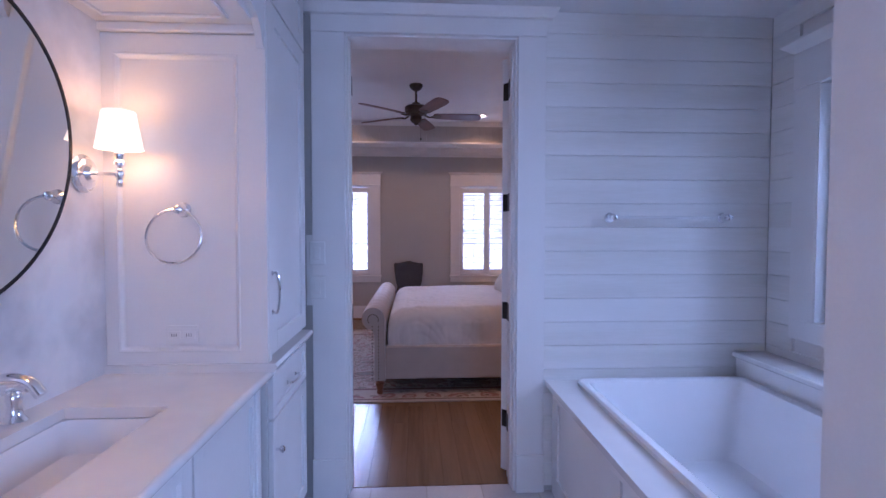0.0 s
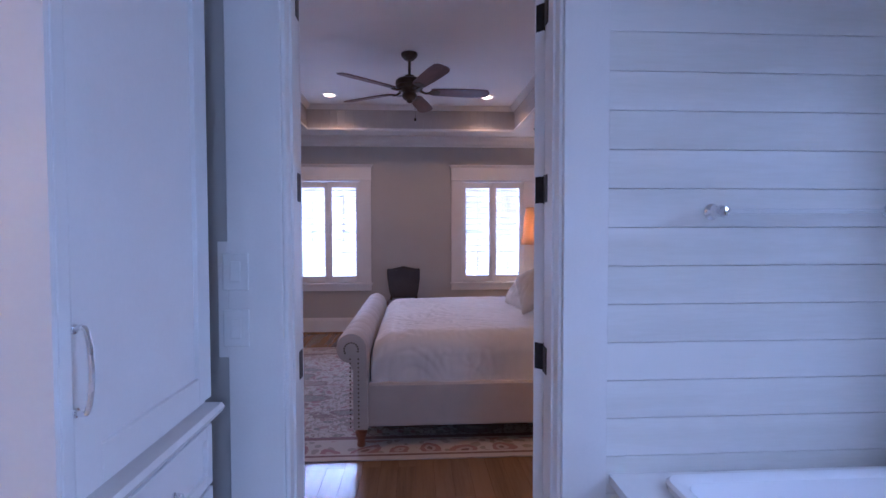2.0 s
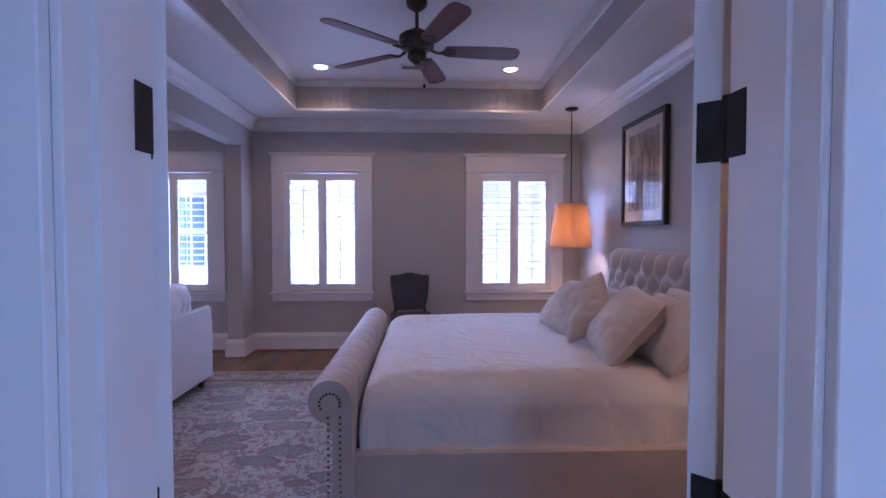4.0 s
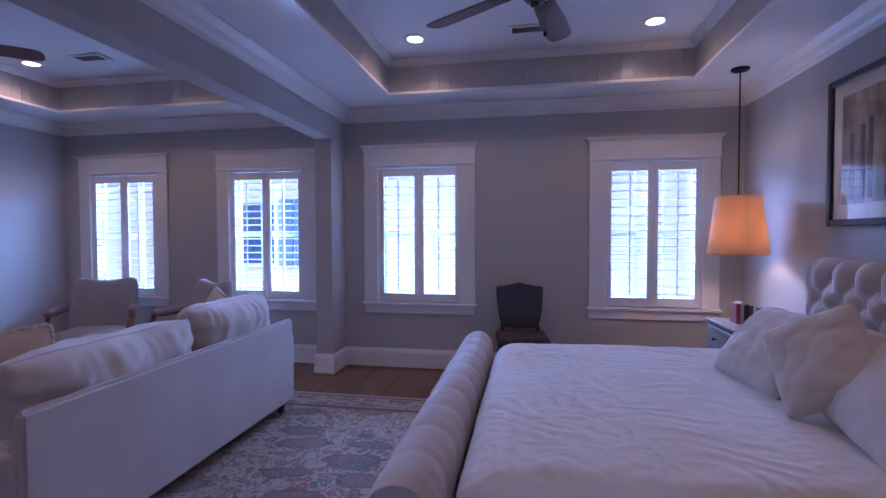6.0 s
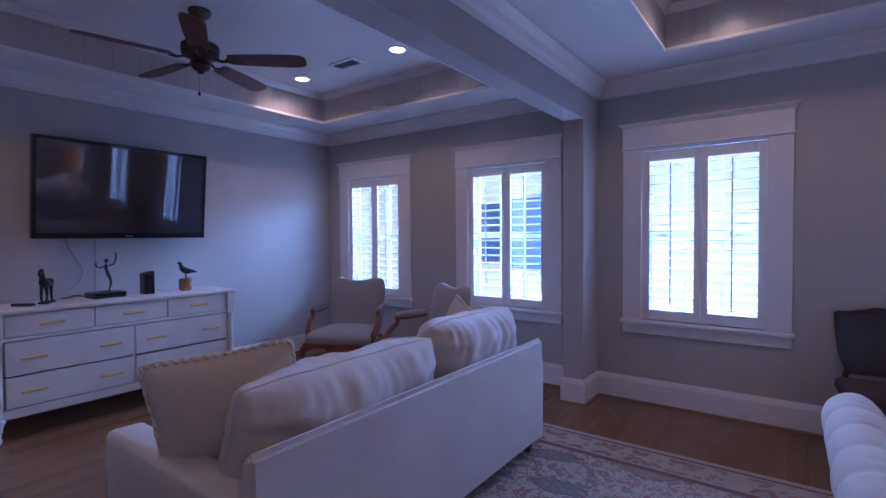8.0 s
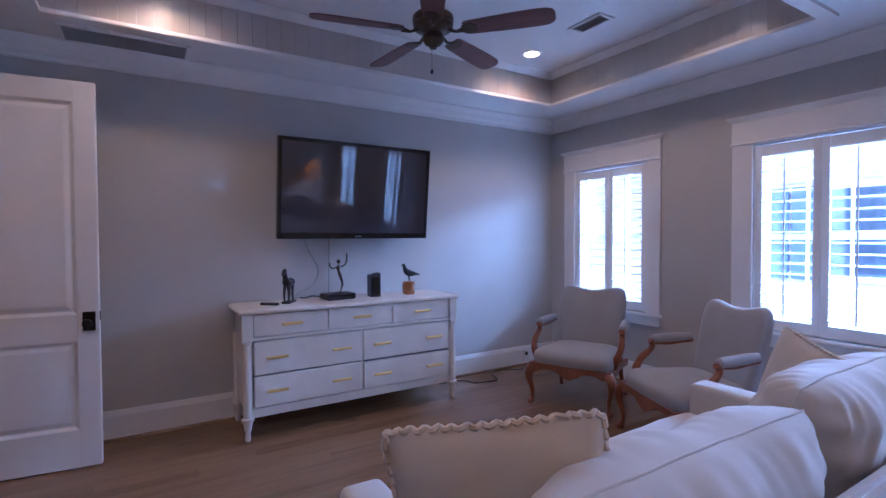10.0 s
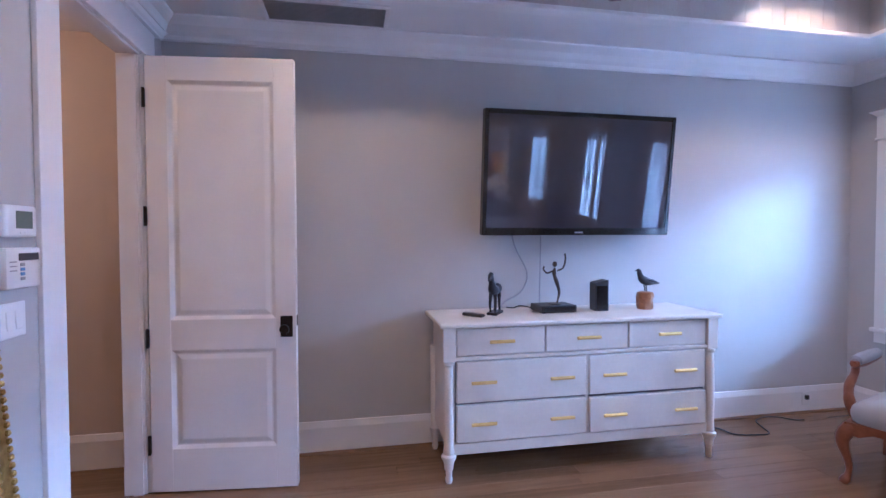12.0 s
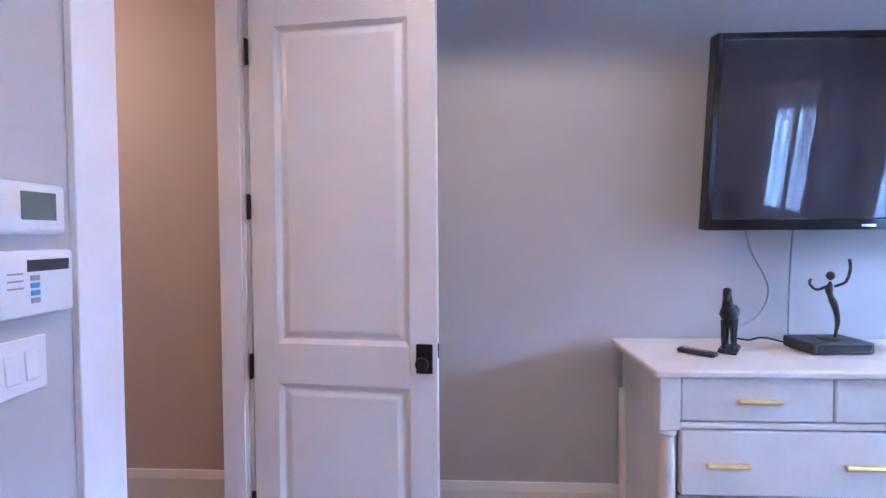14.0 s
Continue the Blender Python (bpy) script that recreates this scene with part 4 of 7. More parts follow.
def pendant(x, y):
    p = thing("pendant_lamp", Matrix.Translation((x, y, ZC)), "lit tapered cream linen pendant lamp on a dark rod", "pendant lamp", "bedside pendants")
    part("canopy", lathe(bmesh.new(), [(0.068, 0), (0.07, -0.008), (0.062, -0.02), (0.012, -0.026)], 24), black_metal, p, smooth=True)
    part("rod", lathe(bmesh.new(), [(0.006, -0.02), (0.006, -1.02)], 10), black_metal, p)
    bm = bmesh.new()
    rings(bm, [[Vector((r * math.cos(2 * math.pi * i / 36), r * math.sin(2 * math.pi * i / 36), z)) for i in range(36)] for r, z in ((0.166, -1.035), (0.225, -1.515), (0.221, -1.515), (0.162, -1.035), (0.166, -1.035))], caps=False)
    sh = part("shade", bm, shade_cloth, p, "glowing cream linen shade", smooth=True)
    for z, r in ((-1.04, 0.1675), (-1.508, 0.2255)):
        bm = bmesh.new()
        rings(bm, [[Vector(((r + o) * math.cos(2 * math.pi * i / 36), (r + o) * math.sin(2 * math.pi * i / 36), z + h)) for i in range(36)] for o, h in ((0, 0.006), (0.002, 0.006), (0.002, -0.006), (0, -0.006))], caps=False)
        part("shade_rim", bm, shade_cloth, sh)
    for a in (-95, 25, 145):
        c, s = math.cos(radians(a)), math.sin(radians(a))
        bm = bmesh.new()
        tube(bm, [(0.1675 * c, 0.1675 * s, -1.04), (0.2275 * c, 0.2275 * s, -1.51)], 0.003, 6)
        part("shade_seam", bm, shade_cloth, sh)
    part("spider", boxes(((-0.163, -0.003, -1.045), (0.163, 0.003, -1.041)), ((-0.003, -0.163, -1.046), (0.003, 0.163, -1.042))), black_metal, p)
    part("socket", lathe(bmesh.new(), [(0.018, -1.02), (0.02, -1.10), (0.014, -1.11)], 14), black_metal, p)
    part("bulb", lathe(bmesh.new(), [(0.012, -1.11), (0.02, -1.14), (0.03, -1.18), (0.026, -1.215), (0.008, -1.23)], 16), bulb_glow, p, "glowing bulb", smooth=True)
    lamp("pendant_bulb_lamp", "POINT", Matrix.Translation((x, y, ZC - 1.33)), 3.0, (1.0, 0.50, 0.20), radius=0.05)


pendant(1.735, 7.05)
pendant(1.735, 3.35)

# ---- bedroom things ----
rug = tagged(part("area_rug", boxes(((RUG[0] - (RUG[0] + RUG[1]) / 2, RUG[2] - (RUG[2] + RUG[3]) / 2, 0.001), (RUG[1] - (RUG[0] + RUG[1]) / 2, RUG[3] - (RUG[2] + RUG[3]) / 2, 0.011)), bevel=0.003), rug_material()), "large faded rose and slate Persian rug under bed and sofa", "rug")
rug.location = ((RUG[0] + RUG[1]) / 2, (RUG[2] + RUG[3]) / 2, 0)
RZ = 0.011


def turned_foot(h, r):
    return [(r * 0.55, 0), (r * 0.7, h * 0.08), (r * 0.62, h * 0.3), (r * 0.9, h * 0.6), (r, h * 0.72), (r * 0.75, h * 0.8), (r * 0.95, h * 0.9), (r * 0.95, h)]


def nail_run(pts, r=0.008):
    bm = bmesh.new()
    for p, ax in pts:
        lathe(bm, [(r, 0), (r * 0.8, r * 0.4), (r * 0.2, r * 0.6)], 6, Matrix.Translation(p) @ Vector(ax).to_track_quat("Z", "Y").to_matrix().to_4x4())
    return bm


# bed: head to the east wall
BY0, BY1 = 3.945, 6.04
bed = thing("upholstered_bed", Matrix.Translation((0.9, 5.0, RZ)), "beige linen sleigh bed with tufted headboard and rolled footboard", "bed")
bed.location = (0, 0, RZ)
part("side_rail", boxes(((-0.2, 3.985, 0.13), (1.86, 4.045, 0.42)), bevel=0.012), linen_bed, bed)
part("side_rail", boxes(((-0.2, 5.955, 0.13), (1.86, 6.015, 0.42)), bevel=0.012), linen_bed, bed)


def roll_profile(n=22):
    """Footboard outline in x, z: a panel whose top rolls outwards."""
    pts = [(-0.19, 0.13), (-0.19, 0.66)]
    for i in range(n + 1):
        a = radians(0 + 262 * i / n)
        pts.append((-0.295 + 0.105 * math.cos(a), 0.668 + 0.105 * math.sin(a)))
    pts += [(-0.285, 0.52), (-0.285, 0.13)]
    return pts


bm = bmesh.new()
loops = []
NS = 120
for i in range(NS + 1):
    y = BY0 + (BY1 - BY0) * i / NS
    end = min(i, NS - i)
    ease = 0.94 + 0.06 * min(1, end / 3)
    ch = abs(math.sin(math.pi * (y - BY0) / (BY1 - BY0) * 10))
    k = (0.915 + 0.085 * ch ** 0.45) if 2 < end else 0.98
    lp = []
    for x, z in roll_profile():
        if z > 0.54:
            x, z = -0.295 + (x + 0.295) * k * ease, 0.668 + (z - 0.668) * k * ease
        w = noise.noise(Vector((x * 9, y * 6, z * 9))) * 0.004 + (0.0035 * noise.noise(Vector((x * 12, y * 70, z * 12))) if z > 0.54 and end > 2 else 0)
        lp.append(Vector((x + w, y, z + w)))
    loops.append(lp)
part("footboard", rings(bm, loops), linen_bed, bed, "rolled channelled footboard", smooth=True)
nails = []
for ye, s in ((BY0, -1), (BY1, 1)):
    for i in range(12):
        a = radians(-15 + 225 * i / 11)
        nails.append(((-0.295 + 0.045 * math.cos(a), ye, 0.66 + 0.045 * math.sin(a)), (0, s, 0)))
    for i in range(17):
        for x in (-0.249, -0.302):
            nails.append(((x, ye, 0.15 + 0.028 * i), (0, s, 0)))
part("nailhead_trim", nail_run(nails, 0.0065), bronze, bed, "bronze nailheads", kind="stuff")
for x, y in ((-0.24, 4.0), (-0.24, 5.98), (1.92, 3.9), (1.92, 6.1)):
    part("foot", lathe(bmesh.new(), turned_foot(0.135, 0.042), 16, Matrix.Translation((x, y, 0))), cherry, bed, "turned wooden foot", smooth=True)
# tufted headboard
HB0, HB1 = 3.78, 6.27
TU, TV = 0.1038, 0.109    # half the width and the height between rows of buttons
bm = bmesh.new()
NU, NV = 240, 64
front = []
ZR, RR, NB = 1.165, 0.072, 46      # the roll's axis height and radius; rows below it
for j in range(NV + 1):
    row = []
    for i in range(NU + 1):
        y = HB0 + (HB1 - HB0) * i / NU
        z = 0.45 + (ZR - 0.45) * min(1, j / NB)
        gu, gv = (y - HB0) / TU, (min(z, 0.48 + 6 * TV) - 0.48) / TV
        p, q = (gu + gv) / 2, (gu - gv) / 2
        dp, dq = abs(p - round(p)), abs(q - round(q))
        h = 0.026 * min(1, (min(dp, dq) * 2.4)) ** 0.55 + 0.030 * min(1, math.hypot(dp, dq) * 1.6)
        edge = min(1, min(i, NU - i) * (HB1 - HB0) / NU / 0.06)
        h = 0.045 + (h - 0.045) * edge
        a = radians(118) * max(0, j - NB) / (NV - NB)
        h = h + (0.042 - h) * min(1, a / 2.2)
        row.append(bm.verts.new((1.895 + RR - (RR + h) * math.cos(a), y, z + (RR + h) * math.sin(a))))
    front.append(row)
for j in range(NV):
    for i in range(NU):
        bm.faces.new((front[j][i], front[j][i + 1], front[j + 1][i + 1], front[j + 1][i]))
part("headboard_tufting", bm, linen_bed, bed, "deep diamond-tufted linen", smooth=True)
bm = bmesh.new()
lp = []
for x_, z_ in [(1.90, 0.11), (1.90, 1.12)] + [(1.962 + 0.058 * math.cos(radians(a)), 1.20 + 0.058 * math.sin(radians(a))) for a in range(170, -90, -20)] + [(2.02, 1.1), (2.02, 0.11)]:
    lp.append((x_, z_))
rings(bm, [[Vector((x_, y, z_)) for x_, z_ in lp] for y in (HB0, HB0 + 0.01, HB1 - 0.01, HB1)])
part("headboard_frame", bm, linen_bed, bed, smooth=True)
bt = bmesh.new()
for i in range(-1, 26):
    for j in range(7):
        if (i + j) % 2 == 0:
            y, z = HB0 + i * TU, 0.48 + j * TV
            if HB0 + 0.12 < y < HB1 - 0.12 and z < 1.2:
                lathe(bt, [(0.012, 0), (0.010, 0.006), (0.003, 0.009)], 8, pose(1.888, y, z, 0, -90))
part("tuft_buttons", bt, linen_bed, bed, kind="stuff")
part("mattress", boxes(((-0.17, 4.09, 0.30), (1.85, 5.91, 0.65)), bevel=0.05), duvet_cloth, bed)

# duvet: one sheet with thickness, draped over the sides
bm = bmesh.new()
NX, NYY = 190, 230
verts = []
yc, half = 5.0, 0.975
for i in range(NX + 1):
    x = -0.175 + (1.80 + 0.175) * i / NX
    row = []
    for j in range(NYY + 1):
        s = (j / NYY * 2 - 1) * (half + 0.30)
        a = abs(s)
        sg = 1 if s > 0 else -1
        R = 0.15
        if a < half - R:
            y, z = s, 0.735
        elif a < half - R + R * math.pi / 2:
            t = (a - (half - R)) / R
            y, z = sg * (half - R + R * math.sin(t)), 0.735 - R * (1 - math.cos(t))
        else:
            d = a - (half - R + R * math.pi / 2)
            fold = 0.014 * math.sin(x * 17 + 2 * math.sin(x * 5)) * min(1, d / 0.15)
            y, z = sg * (half + 0.05 * d + fold), 0.735 - R - d
        q = Vector((x, y, z))
        w1 = Vector((x * 3.4 + 2.2 * noise.noise(q * 2.2), y * 9 + 3.4 * noise.noise(q * 2.6 + Vector((9, 0, 0))), 4.1))
        w2 = Vector((x * 8 + 1.5 * noise.noise(q * 4 + Vector((0, 5, 0))), y * 19 + 1.8 * noise.noise(q * 2.6), 8.3))
        w3 = Vector((x * 15 + y * 6, y * 17 - x * 7 + 1.6 * noise.noise(q * 5), 2.2))
        press = max(0.4, min(0.72, 0.55 + 0.8 * noise.noise(Vector((x * 2.1, y * 2.1, 5.5)))))
        f1, f2, f3 = (max(0, 1 - 3.2 * abs(noise.noise(w))) for w in (w1, w2, w3))
        f1, f2, f3 = (f * f * (3 - 2 * f) for f in (f1, f2, f3))
        near = 1.0 if x < 0.7 else max(0.4, 1.0 - (x - 0.7))
        wr = 0.006 * noise.noise(q * 2.4) + near * press * (0.0080 * f1 + 0.0036 * f2 + 0.0046 * f3 * (1 if x < 0.5 else 0.5))
        e0 = max(0, 1 - (x + 0.175) / 0.13)
        foot = 0.12 * (1 - math.sqrt(max(0, 1 - e0 * e0)))
        top = min(1, max(0, (half + 0.03 - a) / 0.08))
        row.append(bm.verts.new((x + (0.006 * noise.noise(q * 12)), yc + y + wr * 1.0 * (1 - top), z + wr * top - foot + 0.02 * math.sin(math.pi * (x + 0.2) / 2.2))))
    verts.append(row)
for i in range(NX):
    for j in range(NYY):
        bm.faces.new((verts[i][j], verts[i + 1][j], verts[i + 1][j + 1], verts[i][j + 1]))
duvet = tagged(part("duvet", bm, duvet_cloth, smooth=True), "crumpled cream cotton duvet spread over the bed", "duvet")
sol = duvet.modifiers.new("thickness", "SOLIDIFY")
sol.thickness, sol.offset = 0.022, -1


def bed_pillow(x, y, z, w, h, d, lean, yaw, roll, label, seed, cloth=None, group="bed pillows", name="bed_pillow", flange=True):
    """A pillow standing on its lower edge at x, y, z; its face looks to -x at yaw 0, its top leans back."""
    m = pose(x, y, z, 0, 0, -90 + yaw) @ pose(0, 0, 0, -lean) @ pose(0, 0, h / 2 * 0.96, 0, roll, 0)
    t = thing(name, m, label, "pillow", group)
    part("cover", pillow_mesh(w, h, d, 34, 0.026, seed, 0.045, 2.8), cloth or pillow_cloth, t, smooth=True)
    if flange:
        bm = bmesh.new()
        a, b, e = w / 2, h / 2, 0.012
        pts = []
        for k in range(44):
            s = k / 11
            i, f = int(s), s - int(s)
            c = [(-a, -b), (a, -b), (a, b), (-a, b)]
            p0, p1 = Vector(c[i]), Vector(c[(i + 1) % 4])
            p = p0.lerp(p1, f)
            u, v = p.x / a, p.y / b
            soft = 1 - 0.055 * abs(u * v) ** 5
            pts.append((p.x * (1 - 0.047 * (1 - v * v)) * soft, noise.noise(Vector((p.x * 9, p.y * 9, seed))) * 0.004, p.y * (1 - 0.047 * (1 - u * u)) * soft))
        tube(bm, pts + [pts[0]], 0.0028, 6)
        part("piping", bm, cloth or pillow_cloth, t)
    return t


PZ = 0.765
for args in ((1.58, 4.42, 0, 0.66, 0.36, 0.19, 11, 0, 0, "cream linen sleeping pillow propped on the headboard", 1), (1.36, 5.46, 0, 0.62, 0.38, 0.17, 52, 3, 0, "cream linen pillow lying behind a euro pillow", 4),
             (1.31, 4.34, 0, 0.66, 0.39, 0.20, 33, -3, 1, "cream linen pillow stacked before another", 3),
             (1.08, 4.43, 0.015, 0.56, 0.44, 0.21, 39, -4, 5, "square cream euro pillow leaning back", 5), (1.02, 5.16, 0, 0.53, 0.43, 0.20, 40, 7, -1, "square cream euro pillow leaning back", 6),
             (1.05, 4.66, 0.06, 0.35, 0.36, 0.16, 20, 34, -30, "small square cream throw pillow leaning on others", 7)):
    bed_pillow(args[0], args[1], PZ - 0.012 + args[2], *args[3:])

# nightstands


def nightstand(y):
    n = thing("nightstand", Matrix.Translation((1.80, y, 0)), "grey-washed wooden nightstand with two drawers", "nightstand", "nightstands")
    wood = MATS.get("grey_washed_wood") or mat("grey_washed_wood", (0.30, 0.27, 0.25), (0.18, 0.16, 0.15), 0.5, scale=5, fine=50, stretch=(6, 0.7, 6), bump=0.08)
    part("top", boxes(((-0.27, -0.40, 0.705), (0.24, 0.40, 0.735)), bevel=0.005), wood, n)
    part("body", boxes(((-0.245, -0.385, 0.12), (0.235, 0.385, 0.705)), bevel=0.003), wood, n)
    for z0, z1 in ((0.50, 0.685), (0.29, 0.48)):
        dr = part("drawer", boxes(((-0.262, -0.36, z0), (-0.245, 0.36, z1)), bevel=0.004), wood, n)
        for yy in (-0.18, 0.18):
            part("knob", lathe(bmesh.new(), [(0.006, 0), (0.006, 0.012), (0.014, 0.018), (0.012, 0.026), (0.003, 0.029)], 12, pose(-0.262, yy, (z0 + z1) / 2, 0, -90)), black_metal, dr, smooth=True)
    for sx in (-0.22, 0.21):
        for sy in (-0.35, 0.35):
            part("leg", boxes(((sx - 0.022, sy - 0.022, 0), (sx + 0.022, sy + 0.022, 0.12)), bevel=0.004), wood, n)


nightstand(6.76)
nightstand(3.30)
BK = [("red_book_cloth", (0.30, 0.06, 0.05), 0.03, 0.16), ("white_book_cover", (0.70, 0.68, 0.62), 0.022, 0.17), ("black_book_cover", (0.025, 0.022, 0.024), 0.035, 0.15), ("brown_book_cover", (0.16, 0.08, 0.05), 0.028, 0.145)]
bx = 1.66
paper = mat("book_paper", (0.68, 0.63, 0.52), rough=0.9, bump=0.05, fine=200, stretch=(8, 1, 1))
for nm, col, t, h in BK:
    bk = thing("book", Matrix.Translation((bx, 6.92, 0.735)), {"red": "red cloth hardback", "whi": "white jacketed hardback", "bla": "black hardback", "bro": "brown leather hardback"}[nm[:3]] + " book standing on the nightstand", "book", "bedside books")
    cv = mat(nm, col, rough=0.5, bump=0.03)
    part("cover", boxes(((0, -0.06, 0), (0.003, 0.06, h)), ((t - 0.003, -0.06, 0), (t, 0.06, h)), ((0.003, -0.06, 0), (t - 0.003, -0.057, h))), cv, bk)
    part("pages", boxes(((0.003, -0.057, 0.004), (t - 0.003, 0.056, h - 0.004))), paper, bk)
    bx += t + 0.002
bxo = thing("keepsake_box", pose(1.90, 6.86, 0.735, 0, 0, 8), "small dark lidded keepsake box on the nightstand", "box")
part("box_body", boxes(((-0.07, -0.05, 0), (0.07, 0.05, 0.10)), bevel=0.003), dark_wood, bxo)
part("lid", boxes(((-0.074, -0.054, 0.10), (0.074, 0.054, 0.128)), bevel=0.004), dark_wood, bxo)

# framed prints above the bed


def framed_print(y0, y1, z0, z1, seed, label):
    f = thing("framed_print", Matrix.Translation((X1, (y0 + y1) / 2, (z0 + z1) / 2)), label, "picture", "framed prints above the bed")
    a, b, w = (y1 - y0) / 2, (z1 - z0) / 2, 0.042
    if seed == 2:
        frm = mat("pale_pewter_frame", (0.20, 0.19, 0.18), (0.12, 0.115, 0.11), 0.38, 0.5, scale=12, bump=0.05)
    else:
        frm = mat("dark_pewter_frame", (0.06, 0.055, 0.05), (0.03, 0.028, 0.026), 0.35, 0.4, scale=12, bump=0.05)
    for p0, p1 in (((-0.045, -a, -b), (0, -a + w, b)), ((-0.045, a - w, -b), (0, a, b)), ((-0.045, -a + w, -b), (0, a - w, -b + w)), ((-0.045, -a + w, b - w), (0, a - w, b))):
        part("frame_rail", boxes((p0, p1), bevel=0.005), frm, f)
    part("mat_board", boxes(((-0.022, -a + w, -b + w), (-0.012, a - w, b - w))), mat("cream_mat_board", (0.70, 0.68, 0.63), rough=0.9) if "cream_mat_board" not in MATS else MATS["cream_mat_board"], f, "cream mat board")
    m = mat("sepia_print_%d" % seed, (0.45, 0.40, 0.34), (0.03, 0.028, 0.026), 0.5, scale=5.5, fine=26, bump=0.0, stretch=(1, 1.9, 0.55))
    part("print", boxes(((-0.0245, -a + w + 0.085, -b + w + 0.095), (-0.022, a - w - 0.085, b - w - 0.085))), m, f, "sepia photograph")
    if seed == 1:
        part("print_detail", boxes(*[((-0.0265, y - 0.018, -b + 0.16), (-0.0245, y + 0.018, b - 0.30 - abs(y) * 0.4)) for y in (-0.2, -0.12, 0.02, 0.09, 0.19)]), frm, f, "dark uprights in the photograph")
    else:
        part("print_detail", boxes(*[((-0.0265, y - 0.012, -b + 0.3), (-0.0245, y + 0.012, b - 0.14)) for y in (-0.22, -0.16, -0.08, 0.1, 0.17, 0.23)]), frm, f, "dark trunks in the photograph")
    g = part("glazing", boxes(((-0.034, -a + w, -b + w), (-0.032, a - w, b - w))), clear_glass, f)
    g.visible_shadow = False


framed_print(5.55, 6.385, 1.495, 2.445, 1, "dark framed sepia architectural photograph under glass")
framed_print(4.05, 4.88, 1.495, 2.43, 2, "pewter framed sepia photograph of tall trees under glass")

# shield-back chair by the north wall
ch = thing("side_chair", pose(-0.02, 7.36, 0, 0, 0, 6), "dark leather shield-back chair with patterned seat", "chair")
bm = bmesh.new()
shield = [(-0.175, 0.52), (0.175, 0.52), (0.205, 0.62), (0.228, 0.80), (0.232, 0.93), (0.15, 0.915), (0.07, 0.945), (0.0, 0.965), (-0.07, 0.945), (-0.15, 0.915), (-0.232, 0.93), (-0.228, 0.80), (-0.205, 0.62)]
prism(bm, shield, 0.05, Matrix(((1, 0, 0, 0), (0, 0.12, 1, 0.12), (0, 1, 0, 0), (0, 0, 0, 1))))
bmesh.ops.bevel(bm, geom=list(bm.edges), offset=0.012, segments=2, affect="EDGES")
part("backrest", bm, leather, ch, smooth=True)
part("nailhead_trim", nail_run([((x * 0.93, 0.1195 + 0.12 * (0.72 + (z - 0.72) * 0.93) - 0.0005, 0.72 + (z - 0.72) * 0.93), (0, -1, 0)) for (x0_, z0_), (x1_, z1_) in zip(shield, shield[1:] + shield[:1]) for x, z in [(x0_ + (x1_ - x0_) * k / 4, z0_ + (z1_ - z0_) * k / 4) for k in range(4)]], 0.006), bronze, ch, kind="stuff")
bm = box(bmesh.new(), (-0.24, -0.28, 0.41), (0.24, 0.20, 0.50), 0.035, 3)
part("seat", bm, seat_velvet, ch, "dark patterned seat cushion", smooth=True)
part("apron", boxes(((-0.22, -0.26, 0.35), (0.22, 0.18, 0.41)), bevel=0.006), dark_wood, ch)
for x in (-0.19, 0.19):
    part("back_post", tube(bmesh.new(), [(x, 0.17, 0.36), (x * 0.92, 0.20, 0.54)], 0.018), dark_wood, ch)
    for y, k in ((-0.23, -0.03), (0.16, 0.06)):
        part("leg", tube(bmesh.new(), curve_pts([(x, y, 0.36), (x * 1.08, y + k * 0.4, 0.24), (x, y + k * 0.2, 0.10), (x * 1.08, y + k, 0.0)], 5), [0.024, 0.026, 0.027, 0.026, 0.025, 0.024, 0.022, 0.02, 0.018, 0.016, 0.015, 0.014, 0.014, 0.015, 0.017, 0.02]), dark_wood, ch, smooth=True)

# ---- sitting area ----
sofa = thing("sofa", Matrix.Translation((0, 0, RZ)), "off-white slipcovered sofa with loose back cushions", "sofa")
SX0, SX1, SY0, SY1 = -2.93, -1.845, 4.20, 6.39


def soft_box(a, b, r=0.03, seg=3, wob=0.004, seed=0, cuts=6):
    bm = box(bmesh.new(), a, b, r, seg)
    bmesh.ops.subdivide_edges(bm, edges=[e for e in bm.edges if e.calc_length() > 0.25], cuts=cuts, use_grid_fill=True)
    for v in bm.verts:
        v.co += Vector((noise.noise(v.co * 5 + Vector((seed, 0, 0))), noise.noise(v.co * 5 + Vector((0, seed, 9))), noise.noise(v.co * 5 + Vector((5, 0, seed))))) * wob
    return bm


bm = prism(bmesh.new(), [(SX1, 0.09), (SX1, 0.757), (SX1 - 0.05, 0.757), (SX1 - 0.13, 0.44), (SX1 - 0.13, 0.09)], SY1 - SY0 - 0.05, Matrix(((1, 0, 0, 0), (0, 0, 1, SY0 + 0.02), (0, 1, 0, 0), (0, 0, 0, 1))))
bmesh.ops.bevel(bm, geom=list(bm.edges), offset=0.02, segments=4, affect="EDGES", clamp_overlap=True)
part("back_panel", bm, sofa_cloth, sofa, smooth=True)
part("arm", soft_box((SX0, SY0, 0.08), (SX1 - 0.03, SY0 + 0.16, 0.60), 0.03, 3, 0.004, 2), sofa_cloth, sofa, smooth=True)
part("arm", soft_box((SX0, SY1 - 0.16, 0.08), (SX1 - 0.006, SY1, 0.625), 0.03, 3, 0.004, 3), sofa_cloth, sofa, smooth=True)
part("seat_base", soft_box((SX0 + 0.03, SY0 + 0.15, 0.09), (SX1 - 0.12, SY1 - 0.15, 0.32), 0.02, 2, 0.003, 4), sofa_cloth, sofa, smooth=True)
ym_ = (SY0 + SY1) / 2
